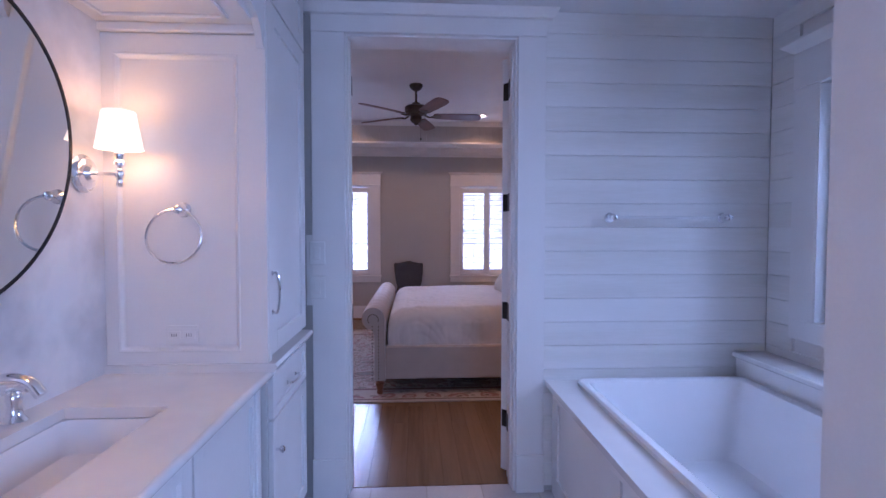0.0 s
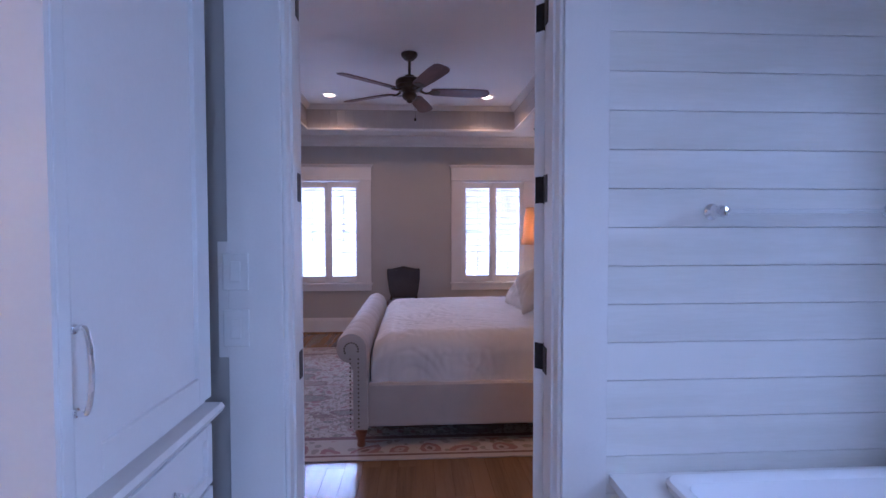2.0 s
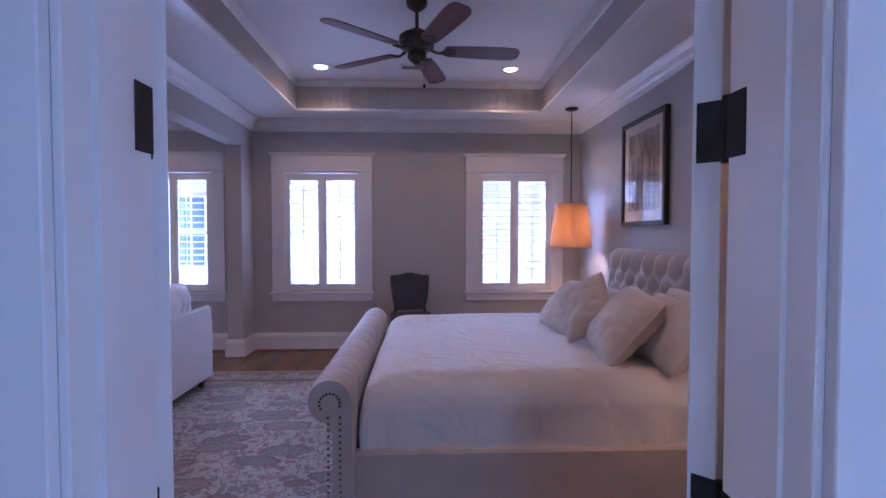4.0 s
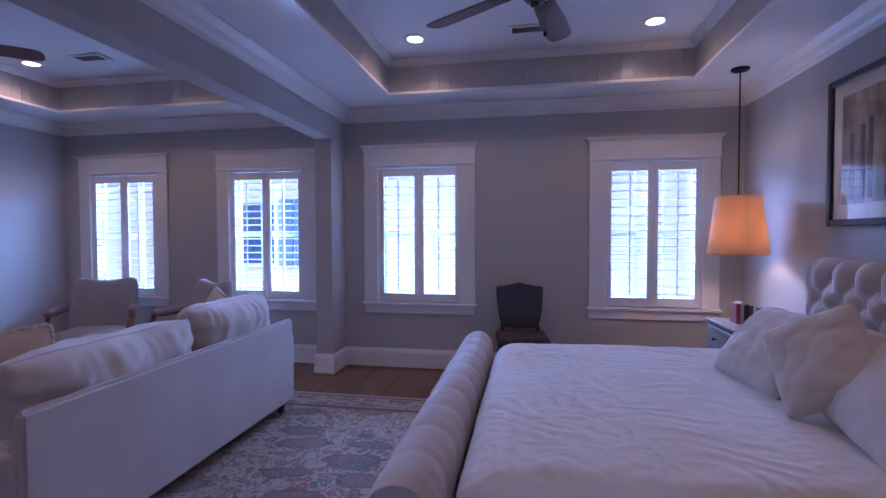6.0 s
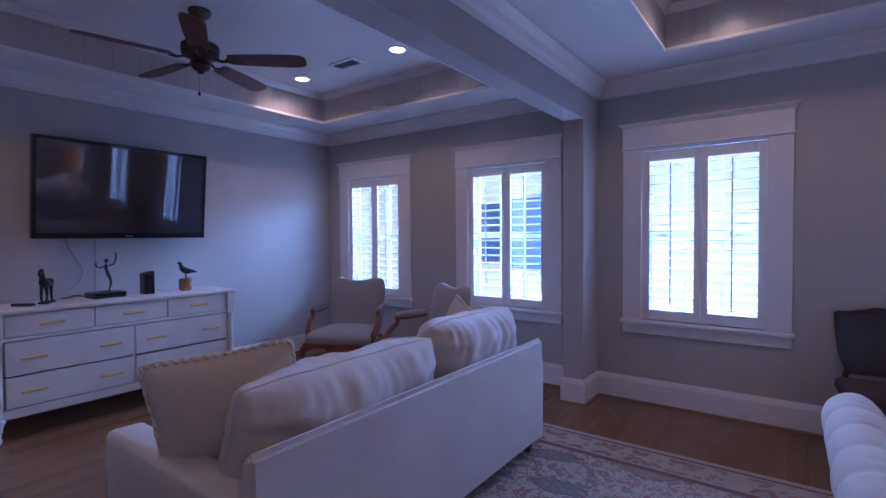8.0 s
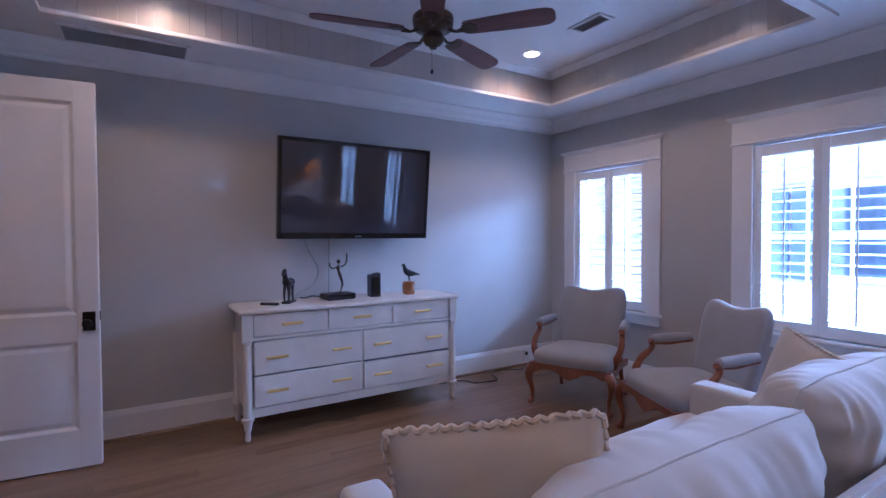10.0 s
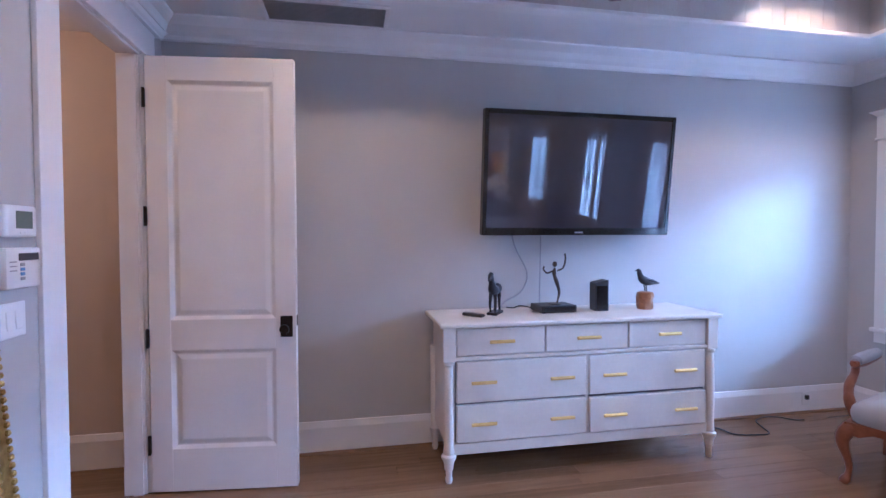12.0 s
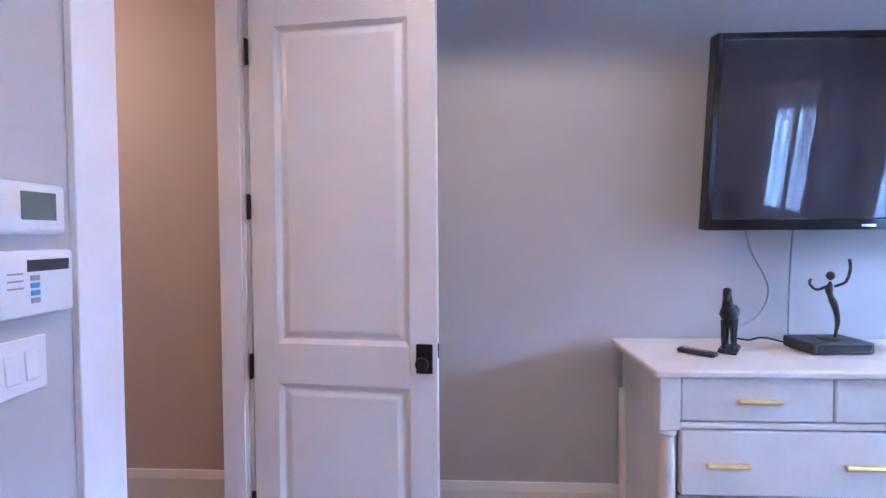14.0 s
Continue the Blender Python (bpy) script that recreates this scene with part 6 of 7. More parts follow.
# controls by the hall doorway
th = thing("thermostat", Matrix.Translation((-4.178, Y0, 1.502)), "white wall thermostat with a grey display", "thermostat")
part("case", box(bmesh.new(), (-0.08, 0, -0.055), (0.08, 0.028, 0.055), 0.012, 3), white_plastic, th, smooth=True)
part("display", boxes(((-0.05, 0.028, -0.025), (0.035, 0.0295, 0.035))), lcd, th, "grey green display")
part("buttons", boxes(((-0.02, 0.028, -0.044), (-0.006, 0.030, -0.036)), ((0.002, 0.028, -0.044), (0.016, 0.030, -0.036))), white_plastic, th)
al = thing("alarm_keypad", Matrix.Translation((-4.185, Y0, 1.342)), "white alarm keypad with blue keys", "keypad")
part("case", box(bmesh.new(), (-0.09, 0, -0.07), (0.09, 0.026, 0.07), 0.008, 2), white_plastic, al, smooth=True)
part("display", boxes(((-0.075, 0.026, 0.025), (0.03, 0.0275, 0.05))), grey_plastic, al, "dark display strip")
for j in range(4):
    part("key", boxes(((0.002, 0.026, 0.006 - j * 0.016), (0.024, 0.029, 0.017 - j * 0.016)), bevel=0.001), blue_key if j in (1, 2) else cable_mat, al)
part("label_bars", boxes(*[((0.04, 0.026, 0.02 - 0.015 * k), (0.075, 0.0268, 0.024 - 0.015 * k)) for k in range(3)]), cable_mat, al)


def switch_plate(m, gangs, label):
    s = thing("switch_plate", m, label, "light switch")
    w = 0.036 + 0.023 * 2 * gangs
    part("plate", boxes(((-w / 2, 0, -0.06), (w / 2, 0.006, 0.06)), bevel=0.003), white_plastic, s)
    for k in range(gangs):
        x = (k - (gangs - 1) / 2) * 0.046
        r = part("rocker", boxes(((x - 0.0165, 0, -0.033), (x + 0.0165, 0.004, 0.033)), bevel=0.002), white_plastic, s)
        r.matrix_basis = pose(0, 0.0055, 0, 4)


switch_plate(Matrix.Translation((-4.155, Y0, 1.165)), 2, "white double rocker switch by the hall doorway")

# gilded frame leaning on the wall
gm = thing("floor_mirror", pose(-3.49, 2.755, 0.0, 5.2), "carved gilt framed floor mirror leaning against the wall", "mirror")
a, h, w = 0.45, 1.5, 0.085
for p0, p1 in (((-a, -0.04, 0), (-a + w, 0, h)), ((a - w, -0.04, 0), (a, 0, h)), ((-a + w, -0.04, 0), (a - w, 0, w)), ((-a + w, -0.04, h - w), (a - w, 0, h))):
    part("frame_rail", boxes((p0, p1), bevel=0.01), gold_leaf, gm, "carved gilt rail")
bm = bmesh.new()
for k in range(60):
    for x in (-a + 0.012, -a + w - 0.012, a - 0.012, a - w + 0.012):
        lathe(bm, [(0.011, 0), (0.009, 0.007), (0.002, 0.011)], 6, pose(x, 0.0, 0.012 + k * 0.025, -90))
part("beading", bm, gold_leaf, gm, "gilt beading", kind="stuff")
part("mirror_glass", boxes(((-a + w, -0.03, w), (a - w, -0.024, h - w))), mirror_mat, gm)

# ---- bathroom things ----
CX, CZ, PY = -0.48, 0.898, 1.655      # cabinet front, counter height, side panel
SK = (-0.965, -0.665, 0.72, 1.278)       # sink opening
counter = thing("vanity_counter", Matrix(), "white marble vanity counter with undermount sink cut-out", "counter")
x0, x1, ya, yb = AX0, CX - 0.0, -1.55, PY


def holed_slab(ox0, ox1, oy0, oy1, hole, z0, z1):
    """A slab with a rectangular hole, in one piece."""
    o = ((ox0, oy0), (ox1, oy0), (ox1, oy1), (ox0, oy1))
    i = ((hole[0], hole[2]), (hole[1], hole[2]), (hole[1], hole[3]), (hole[0], hole[3]))
    loops = [[Vector((*p, z)) for p in ps] for ps, z in ((o, z0), (o, z1), (i, z1), (i, z0), (o, z0))]
    return rings(bmesh.new(), loops, caps=False)


part("slab", holed_slab(x0, x1, ya, yb, SK, CZ - 0.032, CZ), stone_top, counter)
bm = bmesh.new()
tube(bm, [(x1, ya, CZ - 0.016), (x1, yb, CZ - 0.016)], 0.0155, 10)
part("front_edge", bm, stone_top, counter, "eased counter edge", smooth=True)
sink = thing("sink_basin", Matrix(), "white porcelain rectangular undermount sink", "sink")
bm = bmesh.new()
lo = []
for ins, z in ((-0.012, CZ - 0.034), (0.004, CZ - 0.034), (0.012, CZ - 0.06), (0.02, CZ - 0.13), (0.05, CZ - 0.155), (0.12, CZ - 0.16)):
    a, b, c, d = SK[0] + ins, SK[1] - ins, SK[2] + ins, SK[3] - ins
    r = 0.03
    ring = []
    for cx_, cy_, st in ((b - r, d - r, 0), (a + r, d - r, 90), (a + r, c + r, 180), (b - r, c + r, 270)):
        for q in range(5):
            an = radians(st + q * 22.5)
            ring.append(Vector((cx_ + r * math.cos(an), cy_ + r * math.sin(an), z)))
    lo.append(ring)
vs = [[bm.verts.new(p) for p in l] for l in lo]
for u, w in zip(vs, vs[1:]):
    for i in range(len(u)):
        bm.faces.new((u[i], u[(i + 1) % len(u)], w[(i + 1) % len(u)], w[i]))
bm.faces.new(vs[-1])
part("bowl", bm, porcelain, sink, smooth=True)
part("drain", lathe(bmesh.new(), [(0.022, 0), (0.024, 0.003), (0.012, 0.004)], 18, Matrix.Translation(((SK[0] + SK[1]) / 2, (SK[2] + SK[3]) / 2, CZ - 0.16))), chrome, sink, "chrome drain", smooth=True)
fc = thing("faucet", Matrix.Translation((-1.018, 1.05, CZ)), "polished chrome widespread faucet", "faucet")
part("spout", tube(bmesh.new(), curve_pts([(0, 0, 0.0), (0, 0, 0.06), (0.015, 0, 0.12), (0.07, 0, 0.155), (0.13, 0, 0.15), (0.162, 0, 0.115)], 5), [0.024] * 3 + [0.016] * 8 + [0.014] * 10 + [0.015] * 5, 12), chrome, fc, smooth=True)
for y in (-0.12, 0.12):
    hd = part("valve", lathe(bmesh.new(), [(0.028, 0), (0.03, 0.006), (0.02, 0.02), (0.015, 0.05), (0.02, 0.065), (0.018, 0.08), (0.01, 0.088)], 18, Matrix.Translation((0, y, 0))), chrome, fc, "chrome valve body", smooth=True)
    part("cross_handle", tube(tube(bmesh.new(), [(-0.035, y, 0.092), (0.035, y, 0.092)], [0.007, 0.009], 8), [(0, y - 0.035, 0.092), (0, y + 0.035, 0.092)], 0.007, 8), chrome, hd, smooth=True)


def shaker(bm, x, y0, y1, z0, z1, fr=0.06, dep=0.012):
    """A framed front in the plane x, facing +x, with a recessed middle."""
    box(bm, (x - 0.02, y0, z0), (x, y0 + fr, z1), 0.0015)
    box(bm, (x - 0.02, y1 - fr, z0), (x, y1, z1), 0.0015)
    box(bm, (x - 0.02, y0 + fr, z0), (x, y1 - fr, z0 + fr), 0.0015)
    box(bm, (x - 0.02, y0 + fr, z1 - fr), (x, y1 - fr, z1), 0.0015)
    box(bm, (x - 0.02, y0 + fr, z0 + fr), (x - dep, y1 - fr, z1 - fr))
    return bm


def bow_pull(bm, p, axis, length):
    p, axis = Vector(p), Vector(axis)
    o = Vector((1, 0, 0))
    h = length / 2
    tube(bm, curve_pts([p - axis * h, p - axis * h * 0.96 + o * 0.022, p + o * 0.03, p + axis * h * 0.96 + o * 0.022, p + axis * h], 5), 0.0055, 8)
    for s in (-1, 1):
        lathe(bm, [(0.009, 0), (0.009, 0.004), (0.004, 0.007)], 10, Matrix.Translation(p + axis * h * s) @ pose(0, 0, 0, 0, 90))
    return bm


for y0, y1 in ((-1.55, 0.05), (0.05, 1.62)):
    vc = thing("vanity_cabinet", Matrix(), "white painted vanity base cabinet with framed fronts", "cabinet", "vanity cabinets")
    part("body", boxes(((AX0, y0 + 0.001, 0.0), (CX - 0.055, y1 - 0.001, CZ - 0.18)), ((AX0, y0 + 0.001, CZ - 0.18), (SK[0] - 0.02, y1 - 0.001, CZ - 0.033)), ((SK[1] + 0.02, y0 + 0.001, CZ - 0.18), (CX - 0.055, y1 - 0.001, CZ - 0.033))), cab_paint, vc)
    n = 3
    for k in range(n):
        a, b = y0 + (y1 - y0) * k / n + 0.006, y0 + (y1 - y0) * (k + 1) / n - 0.006
        part("door", shaker(bmesh.new(), CX - 0.033, a, b, 0.11, CZ - 0.045), cab_paint, vc)
    part("post", boxes(((CX - 0.054, y1 - 0.05, 0.0), (CX - 0.022, y1 - 0.004, CZ - 0.034)), bevel=0.003), cab_paint, vc)

tc = thing("linen_cabinet", Matrix(), "tall white painted linen cabinet with a counter ledge", "cabinet")
YE = 2.262
part("upper_body", boxes(((AX0, PY, CZ + 0.03), (CX - 0.022, YE, AZ - 0.001))), cab_paint, tc)
part("lower_body", boxes(((AX0, PY + 0.03, 0.0), (CX - 0.022, YE, CZ - 0.012))), cab_paint, tc)
ud = part("upper_door", shaker(bmesh.new(), CX, PY + 0.03, YE - 0.006, CZ + 0.05, 2.30, 0.075), cab_paint, tc, "tall framed door")
part("upper_panel", shaker(bmesh.new(), CX, PY + 0.03, YE - 0.006, 2.31, AZ - 0.02, 0.06), cab_paint, tc)
part("stile", boxes(((CX - 0.022, PY, CZ + 0.03), (CX + 0.001, PY + 0.028, AZ - 0.001)), bevel=0.001), cab_paint, tc)
part("pull", bow_pull(bmesh.new(), (CX, PY + 0.034, 1.187), (0, 0, 1), 0.15), chrome, ud, "chrome bow pull", smooth=True)
bm = bmesh.new()
rings(bm, [[Vector((x, y, z)) for x, z in ((AX0, CZ + 0.03), (CX + 0.028, CZ + 0.03), (CX + 0.036, CZ + 0.018), (CX + 0.03, CZ + 0.004), (CX + 0.008, CZ - 0.012), (AX0, CZ - 0.012))] for y in (PY - 0.03, YE)])
part("ledge", bm, stone_top, tc, "marble ledge with moulded edge")
dw = part("drawer", shaker(bmesh.new(), CX, PY + 0.04, YE - 0.006, 0.69, CZ - 0.03, 0.035), cab_paint, tc)
part("pull", bow_pull(bmesh.new(), (CX, (PY + YE) / 2, 0.775), (0, 1, 0), 0.13), chrome, dw, "chrome bow pull", smooth=True)
ld = part("lower_door", shaker(bmesh.new(), CX, PY + 0.04, YE - 0.006, 0.10, 0.68), cab_paint, tc)
part("knob", lathe(bmesh.new(), [(0.006, 0), (0.006, 0.014), (0.014, 0.02), (0.015, 0.028), (0.008, 0.034)], 14, pose(CX, PY + 0.07, 0.56, 0, 90)), chrome, ld, "chrome knob", smooth=True)
# framed side above the counter, with a bead round the field
bm = bmesh.new()
sx0, sx1, sz0, sz1 = AX0 + 0.043, CX - 0.10, 0.972, 2.07
for p0, p1 in (((AX0, PY - 0.012, CZ + 0.001), (sx0, PY, 2.14)), ((sx1, PY - 0.012, CZ + 0.001), (CX - 0.002, PY, 2.14)), ((sx0, PY - 0.012, CZ + 0.001), (sx1, PY, sz0)), ((sx0, PY - 0.012, sz1), (sx1, PY, 2.14))):
    box(bm, p0, p1)
part("side_frame", bm, cab_paint, tc)
bm = bmesh.new()
lo = []
for ins, d in ((0, 0.012), (0.004, 0.016), (0.010, 0.014), (0.016, 0.004), (0.020, 0.001)):
    lo.append([Vector((x, PY - d, z)) for x, z in ((sx0 + ins, sz0 + ins), (sx1 - ins, sz0 + ins), (sx1 - ins, sz1 - ins), (sx0 + ins, sz1 - ins))])
rings(bm, lo, caps=False)
part("panel_bead", bm, cab_paint, tc)
# soffit over the vanity with an ogee bracket at its end
so = setting("trim_soffit", "white painted soffit with an ogee bracket over the vanity")
part("soffit_board", boxes(((AX0, ya, 2.172), (CX - 0.03, PY - 0.013, 2.197))), cab_paint, so)
part("soffit_bead", boxes(((AX0 + 0.05, ya, 2.160), (CX - 0.10, ya + 0.02, 2.172)), ((AX0 + 0.05, PY - 0.11, 2.160), (CX - 0.1, PY - 0.09, 2.172)), ((AX0 + 0.05, ya, 2.160), (AX0 + 0.07, PY - 0.09, 2.172)), ((CX - 0.12, ya, 2.160), (CX - 0.10, PY - 0.09, 2.172)), ((AX0, PY - 0.035, 2.142), (CX - 0.03, PY - 0.012, 2.172)), bevel=0.003), cab_paint, so)
part("valance", boxes(((CX - 0.03, ya, 2.222), (CX - 0.004, PY - 0.001, AZ - 0.001)), bevel=0.002), cab_paint, so)
bm = bmesh.new()
og = [(y_, z_ - 0.028) for y_, z_ in ((PY - 0.001, 2.12), (PY - 0.02, 2.122), (PY - 0.035, 2.14), (PY - 0.05, 2.175), (PY - 0.08, 2.205), (PY - 0.13, 2.222), (PY - 0.17, 2.235), (PY - 0.19, 2.252), (PY - 0.001, 2.252))]
prism(bm, og, 0.026, Matrix(((0, 0, 1, CX - 0.03), (1, 0, 0, 0), (0, 1, 0, 0), (0, 0, 0, 1))))
part("bracket", bm, cab_paint, so)

mi = thing("round_mirror", pose(AX0 + 0.062, 0.957, 1.623, 0, 96), "large round mirror in a thin dark frame, tipped forward", "mirror")
MR = 0.424
part("glass", lathe(bmesh.new(), [(MR - 0.008, -0.008), (MR - 0.008, 0.006)], 96), mirror_mat, mi)
bm = bmesh.new()
rings(bm, [[Vector((r * math.cos(2 * math.pi * i / 96), r * math.sin(2 * math.pi * i / 96), z)) for i in range(96)] for r, z in ((MR - 0.010, -0.012), (MR, -0.012), (MR + 0.002, -0.002), (MR, 0.008), (MR - 0.010, 0.008), (MR - 0.010, -0.012))], caps=False)
part("frame", bm, iron, mi, "thin dark metal rim", smooth=True)
for y in (-0.2, 0.2):
    part("pivot", lathe(bmesh.new(), [(0.03, -0.061), (0.03, -0.052), (0.012, -0.048), (0.012, -0.006)], 18, pose(0, y, 0)), iron, mi, "dark metal pivot", smooth=True)

def wall_sconce(y, up, down):
    sc_ = thing("wall_sconce", Matrix.Translation((AX0, y, 1.618)), "polished nickel wall sconce with lit white shade", "wall sconce", "vanity sconces")
    part("back_plate", lathe(bmesh.new(), [(0.065, 0), (0.066, 0.006), (0.056, 0.012), (0.052, 0.02), (0.03, 0.026), (0.022, 0.04)], 28, pose(0, 0, 0, 0, 90)), chrome, sc_, smooth=True)
    part("arm", tube(bmesh.new(), [(0.03, 0, 0), (0.12, 0, 0)], 0.006, 10), chrome, sc_, smooth=True)
    part("stem", lathe(bmesh.new(), [(0.008, -0.045), (0.012, -0.038), (0.009, -0.025), (0.013, -0.012), (0.016, 0), (0.013, 0.012), (0.008, 0.02), (0.018, 0.03), (0.018, 0.04), (0.011, 0.048), (0.016, 0.058), (0.016, 0.07), (0.01, 0.1)], 18, Matrix.Translation((0.125, 0, 0))), chrome, sc_, smooth=True)
    bm = bmesh.new()
    rings(bm, [[Vector((0.125 + r * math.cos(2 * math.pi * i / 32), r * math.sin(2 * math.pi * i / 32), z)) for i in range(32)] for r, z in ((0.073, 0.085), (0.051, 0.212), (0.049, 0.212), (0.071, 0.085), (0.073, 0.085))], caps=False)
    part("shade", bm, sconce_shade, sc_, "glowing white tapered shade", smooth=True)
    part("bulb", lathe(bmesh.new(), [(0.008, 0.1), (0.016, 0.12), (0.02, 0.15), (0.01, 0.18)], 12, Matrix.Translation((0.125, 0, 0))), bulb_glow, sc_, "glowing bulb")
    lamp("sconce_bulb_lamp", "POINT", Matrix.Translation((AX0 + 0.125, y, 1.618 + 0.215)), up, (1.0, 0.38, 0.03), radius=0.03)
    lamp("sconce_down_lamp", "POINT", Matrix.Translation((AX0 + 0.125, y, 1.618 + 0.075)), down, (1.0, 0.38, 0.03), radius=0.03)


wall_sconce(1.532, 0.11, 0.20)
# Unseen second sconce, added and made stronger to warm the side panel.
wall_sconce(0.42, 0.6, 1.7)

tr = thing("towel_ring", Matrix.Translation((-0.785, PY, 1.50)), "polished chrome towel ring", "towel ring")
part("rose", lathe(bmesh.new(), [(0.026, 0), (0.028, 0.006), (0.018, 0.014), (0.012, 0.03), (0.018, 0.04), (0.016, 0.052), (0.006, 0.058)], 22, pose(0, 0, 0, 90)), chrome, tr, smooth=True)
bm = bmesh.new()
tube(bm, [(-0.012 + 0.097 * math.sin(2 * math.pi * k / 48), -0.045 - 0.012 * (1 - math.cos(2 * math.pi * k / 48)), -0.097 + 0.097 * math.cos(2 * math.pi * k / 48)) for k in range(49)], 0.0055, 8)
part("ring", bm, chrome, tr, smooth=True)
ou = thing("wall_outlet", Matrix.Translation((-0.798, PY, 1.035)), "white double outlet beside the vanity", "outlet")
part("cover_plate", boxes(((-0.058, -0.006, -0.036), (0.058, 0, 0.036)), bevel=0.002), cab_paint, ou)
for x in (-0.027, 0.027):
    part("socket", boxes(((x - 0.022, -0.009, -0.015), (x + 0.022, -0.006, 0.015)), bevel=0.002), cab_paint, ou)
    part("slots", boxes(*[((x - 0.010 + 0.008 * k, -0.0095, -0.006), (x - 0.008 + 0.008 * k, -0.009, 0.006)) for k in range(3)]), black_cable, ou)
sp_ = setting("trim_switch_board", "white painted board behind the bathroom switches")
part("board", boxes(((CX - 0.02, YB - 0.019, 1.035), (BATH_DOOR[0] - 0.171, YB, 1.405)), bevel=0.002), trim_paint, sp_)
for z in (1.31, 1.13):
    switch_plate(Matrix.Translation((-0.442, YB - 0.0205, z)) @ pose(0, 0, 0, 0, 0, 180), 1, "white rocker switch beside the bathroom doorway")

# tub with its deck, panelled front and window ledge
TZ, TX = 0.617, 0.775
T = (0.955, 1.80, 0.90, 2.265)
tub = thing("bathtub", Matrix(), "white rectangular drop-in bathtub", "bathtub")
bm = bmesh.new()
lo = []
for ins, z in ((-0.035, TZ + 0.001), (-0.038, TZ + 0.02), (-0.03, TZ + 0.03), (0.0, TZ + 0.03), (0.012, TZ + 0.022), (0.02, TZ - 0.03), (0.055, TZ - 0.30), (0.08, TZ - 0.38), (0.13, TZ - 0.41)):
    a, b, c, d = T[0] + ins, T[1] - ins, T[2] + ins, T[3] - ins
    r = 0.05
    ring = []
    for cx_, cy_, st in ((b - r, d - r, 0), (a + r, d - r, 90), (a + r, c + r, 180), (b - r, c + r, 270)):
        for q in range(6):
            an = radians(st + q * 18)
            ring.append(Vector((cx_ + r * math.cos(an), cy_ + r * math.sin(an), z)))
    lo.append(ring)
vs = [[bm.verts.new(p) for p in l] for l in lo]
for u, w in zip(vs, vs[1:]):
    for i in range(len(u)):
        bm.faces.new((u[i], u[(i + 1) % len(u)], w[(i + 1) % len(u)], w[i]))
bm.faces.new(vs[-1])
part("shell", bm, porcelain, tub, smooth=True)
part("drain", lathe(bmesh.new(), [(0.03, 0), (0.032, 0.003), (0.015, 0.005)], 18, Matrix.Translation((1.38, 1.3, TZ - 0.41))), chrome, tub, "chrome drain")
dk = thing("tub_surround", Matrix(), "white marble tub deck on a white panelled base", "tub surround")
yN = YB - 0.018
part("deck", holed_slab(TX, AX1 - 0.02, 0.72, yN, T, TZ - 0.03, TZ), stone_top, dk, "marble deck")
bm = bmesh.new()
tx = TX + 0.04
for p0, p1 in (((tx, 0.72, 0.0), (tx + 0.02, yN, 0.11)), ((tx, 0.72, TZ - 0.10), (tx + 0.02, yN, TZ - 0.031)), ((tx, yN - 0.09, 0.11), (tx + 0.02, yN, TZ - 0.10)), ((tx, 1.50, 0.11), (tx + 0.02, 1.58, TZ - 0.10)), ((tx, 0.72, 0.11), (tx + 0.02, 0.80, TZ - 0.10))):
    box(bm, p0, p1, 0.002)
part("panel_frame", bm, trim_paint, dk)
part("panel_field", boxes(((tx + 0.012, 0.8, 0.11), (tx + 0.03, yN - 0.09, TZ - 0.10))), trim_paint, dk)
lg = setting("trim_tub_ledge", "white marble ledge under the bathroom window")
part("ledge_body", boxes(((T[1] + 0.045, 0.72, TZ + 0.001), (AX1 - 0.017, yN, 0.735))), trim_paint, lg)
part("ledge_top", boxes(((T[1] + 0.02, 0.72, 0.735), (AX1 - 0.017, yN, 0.765)), bevel=0.006), stone_top, lg)

bar = thing("towel_bar", Matrix.Translation((0, YB - 0.0165, 1.50)), "glass towel bar on polished chrome posts", "towel bar")
for x in (1.116, 1.746):
    ps = part("post", lathe(bmesh.new(), [(0.026, 0), (0.027, 0.006), (0.018, 0.012), (0.012, 0.03), (0.018, 0.042), (0.02, 0.055), (0.016, 0.068), (0.005, 0.072)], 22, pose(x, 0, 0, 90)), chrome, bar, smooth=True)
    part("collar", tube(bmesh.new(), [(x - 0.022, -0.055, 0), (x + 0.022, -0.055, 0)], 0.013, 12), chrome, ps, smooth=True)
part("rod", tube(bmesh.new(), [(1.13, -0.055, 0), (1.732, -0.055, 0)], 0.008, 14), clear_glass, bar, "clear glass rod", smooth=True)

# hall lamp behind the second doorway
hl = thing("hall_ceiling_light", Matrix.Translation((-4.75, 1.3, 2.70)), "small round flush hall ceiling light", "ceiling light")
part("base", lathe(bmesh.new(), [(0.15, 0), (0.15, -0.02), (0.14, -0.03)], 28), white_plastic, hl)
part("diffuser", lathe(bmesh.new(), [(0.138, -0.03), (0.12, -0.06), (0.06, -0.08), (0.01, -0.084)], 28), can_glow, hl, "glowing diffuser", smooth=True)
lamp("hall_lamp", "POINT", Matrix.Translation((-4.75, 1.3, 2.50)), 1.3, (1.0, 0.44, 0.15), radius=0.1)

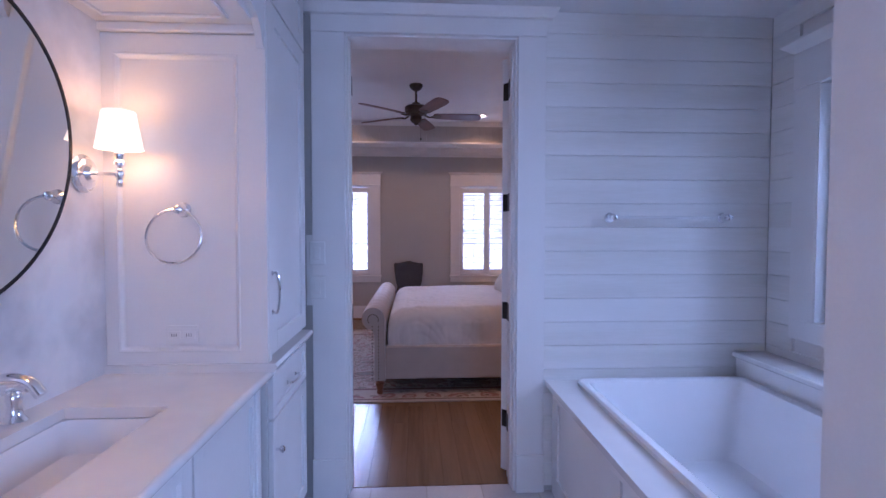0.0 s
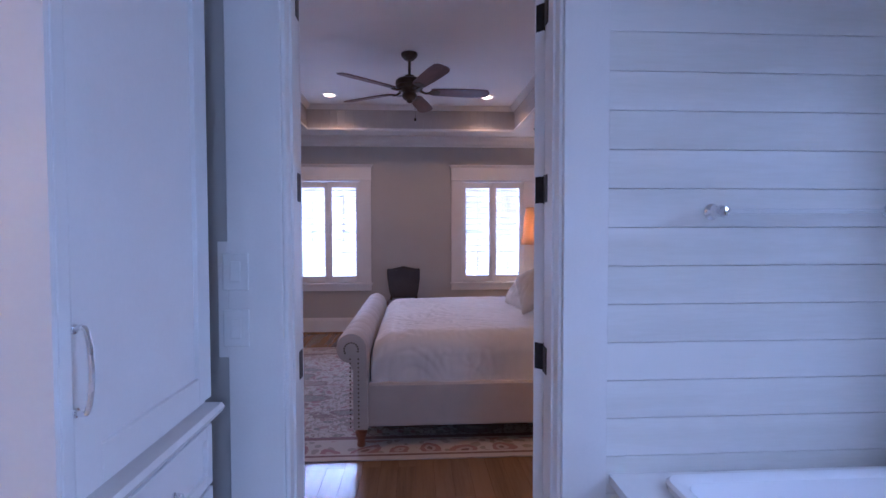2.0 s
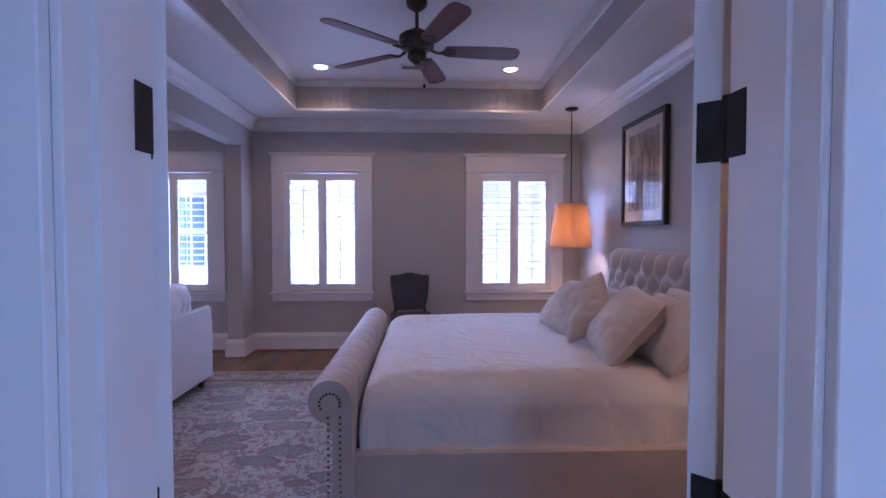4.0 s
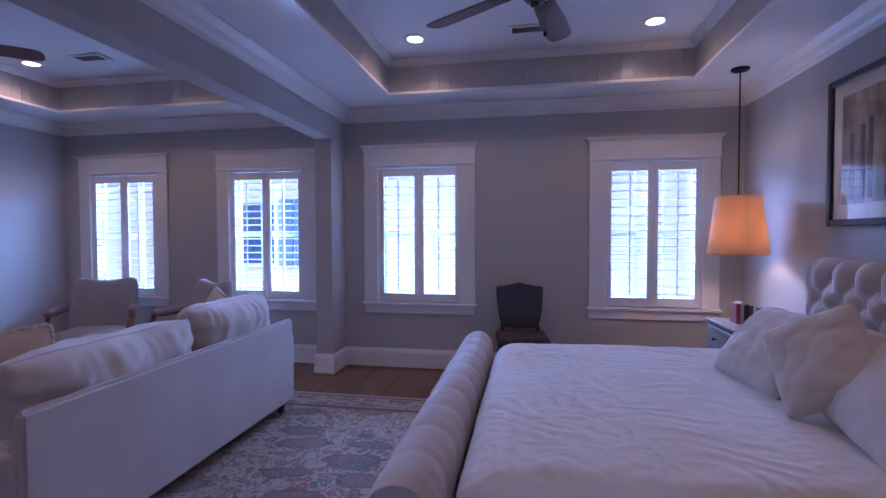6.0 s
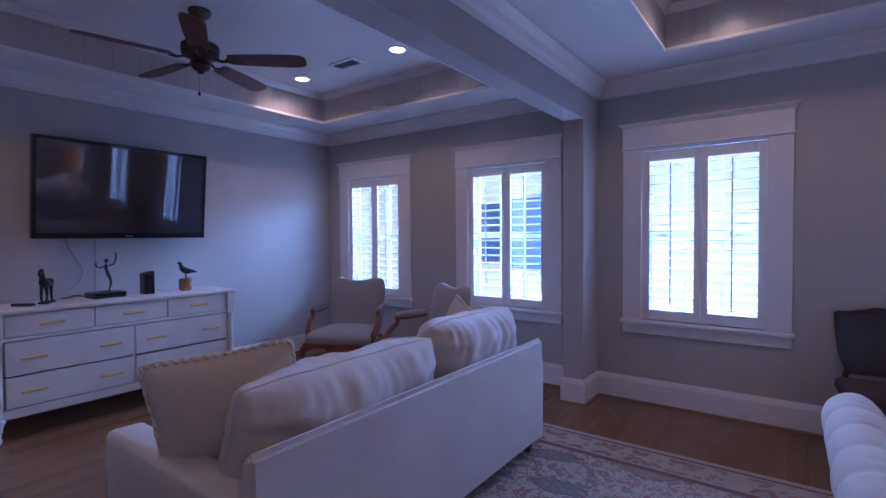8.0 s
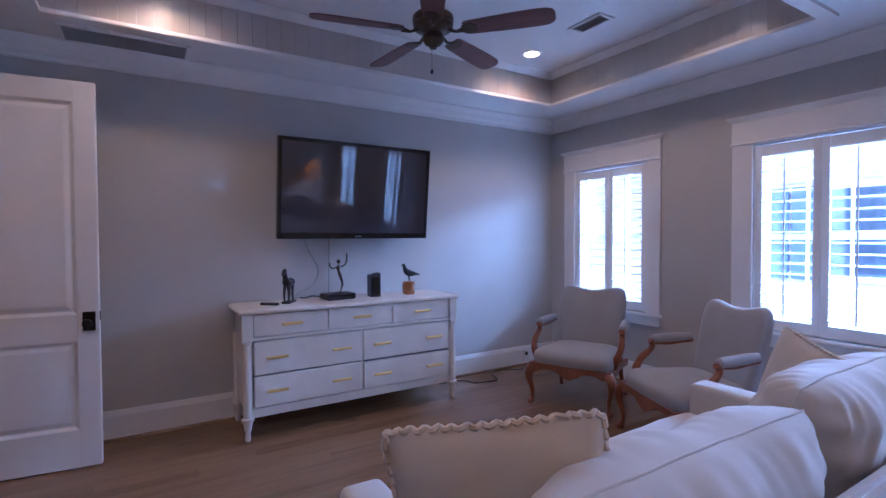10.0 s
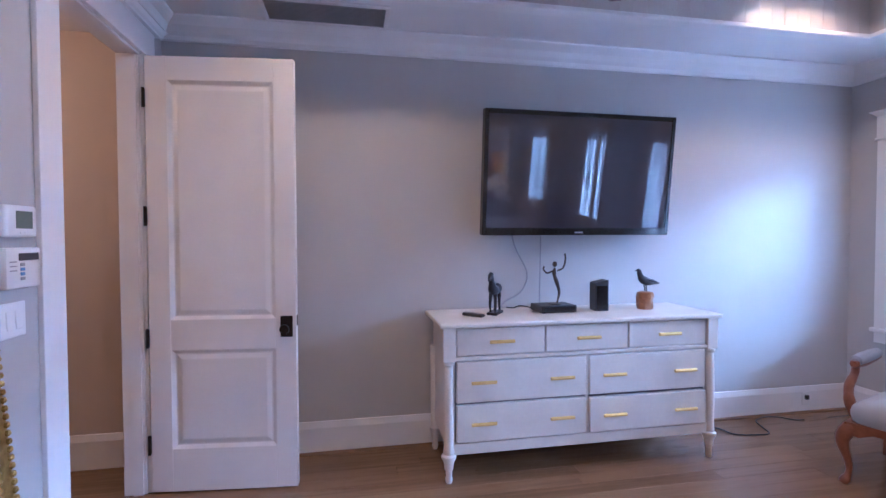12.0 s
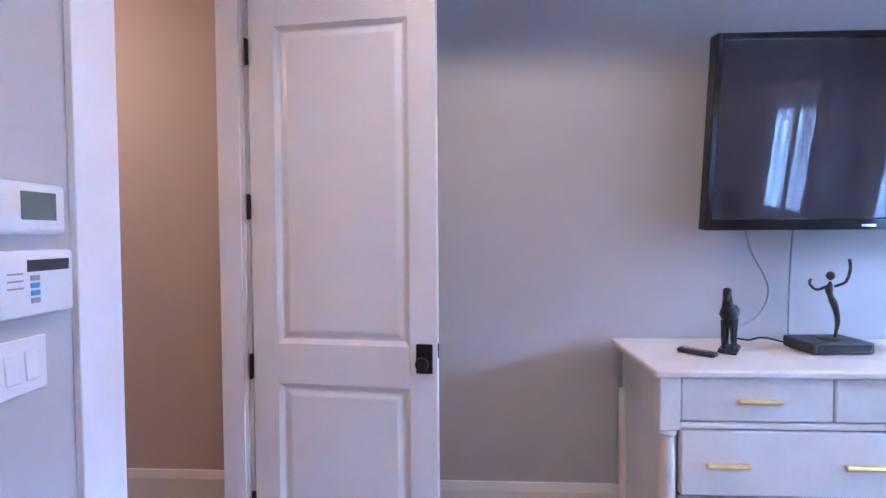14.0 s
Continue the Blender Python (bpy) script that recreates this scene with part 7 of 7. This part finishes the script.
# ---- pieces of walls and floors ----
def plank_mesh(name, sx, sy, sz, material, bev=0.0015):
    """A board centred on its own origin, its top edges eased."""
    bm = bmesh.new()
    x, y = sx / 2, sy / 2
    rings(bm, [[Vector(p) for p in ((-x, -y, -sz), (x, -y, -sz), (x, y, -sz), (-x, y, -sz))], [Vector(p) for p in ((-x, -y, -bev), (x, -y, -bev), (x, y, -bev), (-x, y, -bev))],
               [Vector(p) for p in ((-x + bev, -y + bev, 0), (x - bev, -y + bev, 0), (x - bev, y - bev, 0), (-x + bev, y - bev, 0))]])
    me = bpy.data.meshes.new(name)
    bm.to_mesh(me)
    bm.free()
    me.materials.append(material)
    return me


PW = 0.108
LENS = [0.9, 1.25, 1.6, 2.1, 2.6]
PLANKS = {l: plank_mesh("plank", PW - 0.0006, l - 0.0006, 0.012, oak, 0.0007) for l in LENS}
rng = random.Random(7)
xx = X0 - 0.05
while xx < X1 + 0.05:
    inhall = HX0 < xx < HX1
    y = (HY - rng.random() * 0.5) if inhall else 2.47
    while y < Y1 + 0.1:
        l = rng.choice(LENS)
        share("plank", PLANKS[l], Matrix.Translation((xx + PW / 2, y + l / 2, rng.uniform(-0.0003, 0.0002))), floor)
        y += l
    xx += PW

# shiplap boards: north bathroom wall, then the window wall
def board_mesh(w, h):
    bm = bmesh.new()
    b = 0.0015
    x, z = w / 2, h / 2
    rings(bm, [[Vector(p) for p in ((-x, 0, -z), (x, 0, -z), (x, 0, z), (-x, 0, z))], [Vector(p) for p in ((-x, -0.0145, -z), (x, -0.0145, -z), (x, -0.0145, z), (-x, -0.0145, z))],
               [Vector(p) for p in ((-x + b, -0.016, -z + b), (x - b, -0.016, -z + b), (x - b, -0.016, z - b), (-x + b, -0.016, z - b))]])
    me = bpy.data.meshes.new("board")
    bm.to_mesh(me)
    bm.free()
    me.materials.append(ship_paint)
    return me


SH, SZ0 = 0.1285, 0.035
XL = BATH_DOOR[1] + 0.151
full = board_mesh(AX1 - XL - 0.016, SH - 0.0018)
top_h = AZ - (SZ0 + 19 * SH) - 0.003
share("board", board_mesh(AX1 - XL - 0.016, top_h), pose((XL + AX1 - 0.016) / 2, YB, AZ - 0.002 - top_h / 2), wall_bath_n)
share("board", board_mesh(YB - 0.018 - 0.72, top_h), pose(AX1, (0.72 + YB - 0.018) / 2, AZ - 0.002 - top_h / 2, 0, 0, -90), wall_bath_e)
for i in range(20):
    z = SZ0 + (i + 0.5) * SH
    if z + SH / 2 < AZ:
        share("board", full, pose((XL + AX1 - 0.016) / 2, YB, z, rng.uniform(-0.25, 0.25)), wall_bath_n)
EY0 = 0.72
eastfull, eastl, eastr = board_mesh(YB - 0.018 - EY0, SH - 0.0018), board_mesh(YB - 0.018 - BW[1] - 0.15, SH - 0.0018), board_mesh(BW[0] - 0.15 - EY0, SH - 0.0018)
for i in range(20):
    z = SZ0 + (i + 0.5) * SH
    if z + SH / 2 >= AZ:
        continue
    if z + SH / 2 < BW[2] - 0.07 or z - SH / 2 > BW[3] + 0.22:
        share("board", eastfull, pose(AX1, (EY0 + YB - 0.018) / 2, z, 0, 0, -90), wall_bath_e)
    else:
        share("board", eastl, pose(AX1, (BW[1] + 0.15 + YB - 0.018) / 2, z, 0, 0, -90), wall_bath_e)
        share("board", eastr, pose(AX1, (BW[0] - 0.15 + EY0) / 2, z, 0, 0, -90), wall_bath_e)

TS = 0.305
tile_mesh = plank_mesh("tile", TS - 0.003, TS - 0.003, 0.006, tile)
for i in range(11):
    for j in range(15):
        share("tile", tile_mesh, Matrix.Translation((AX0 + 0.13 + i * TS, 2.465 - TS / 2 - j * TS, 0)), floor_bath)
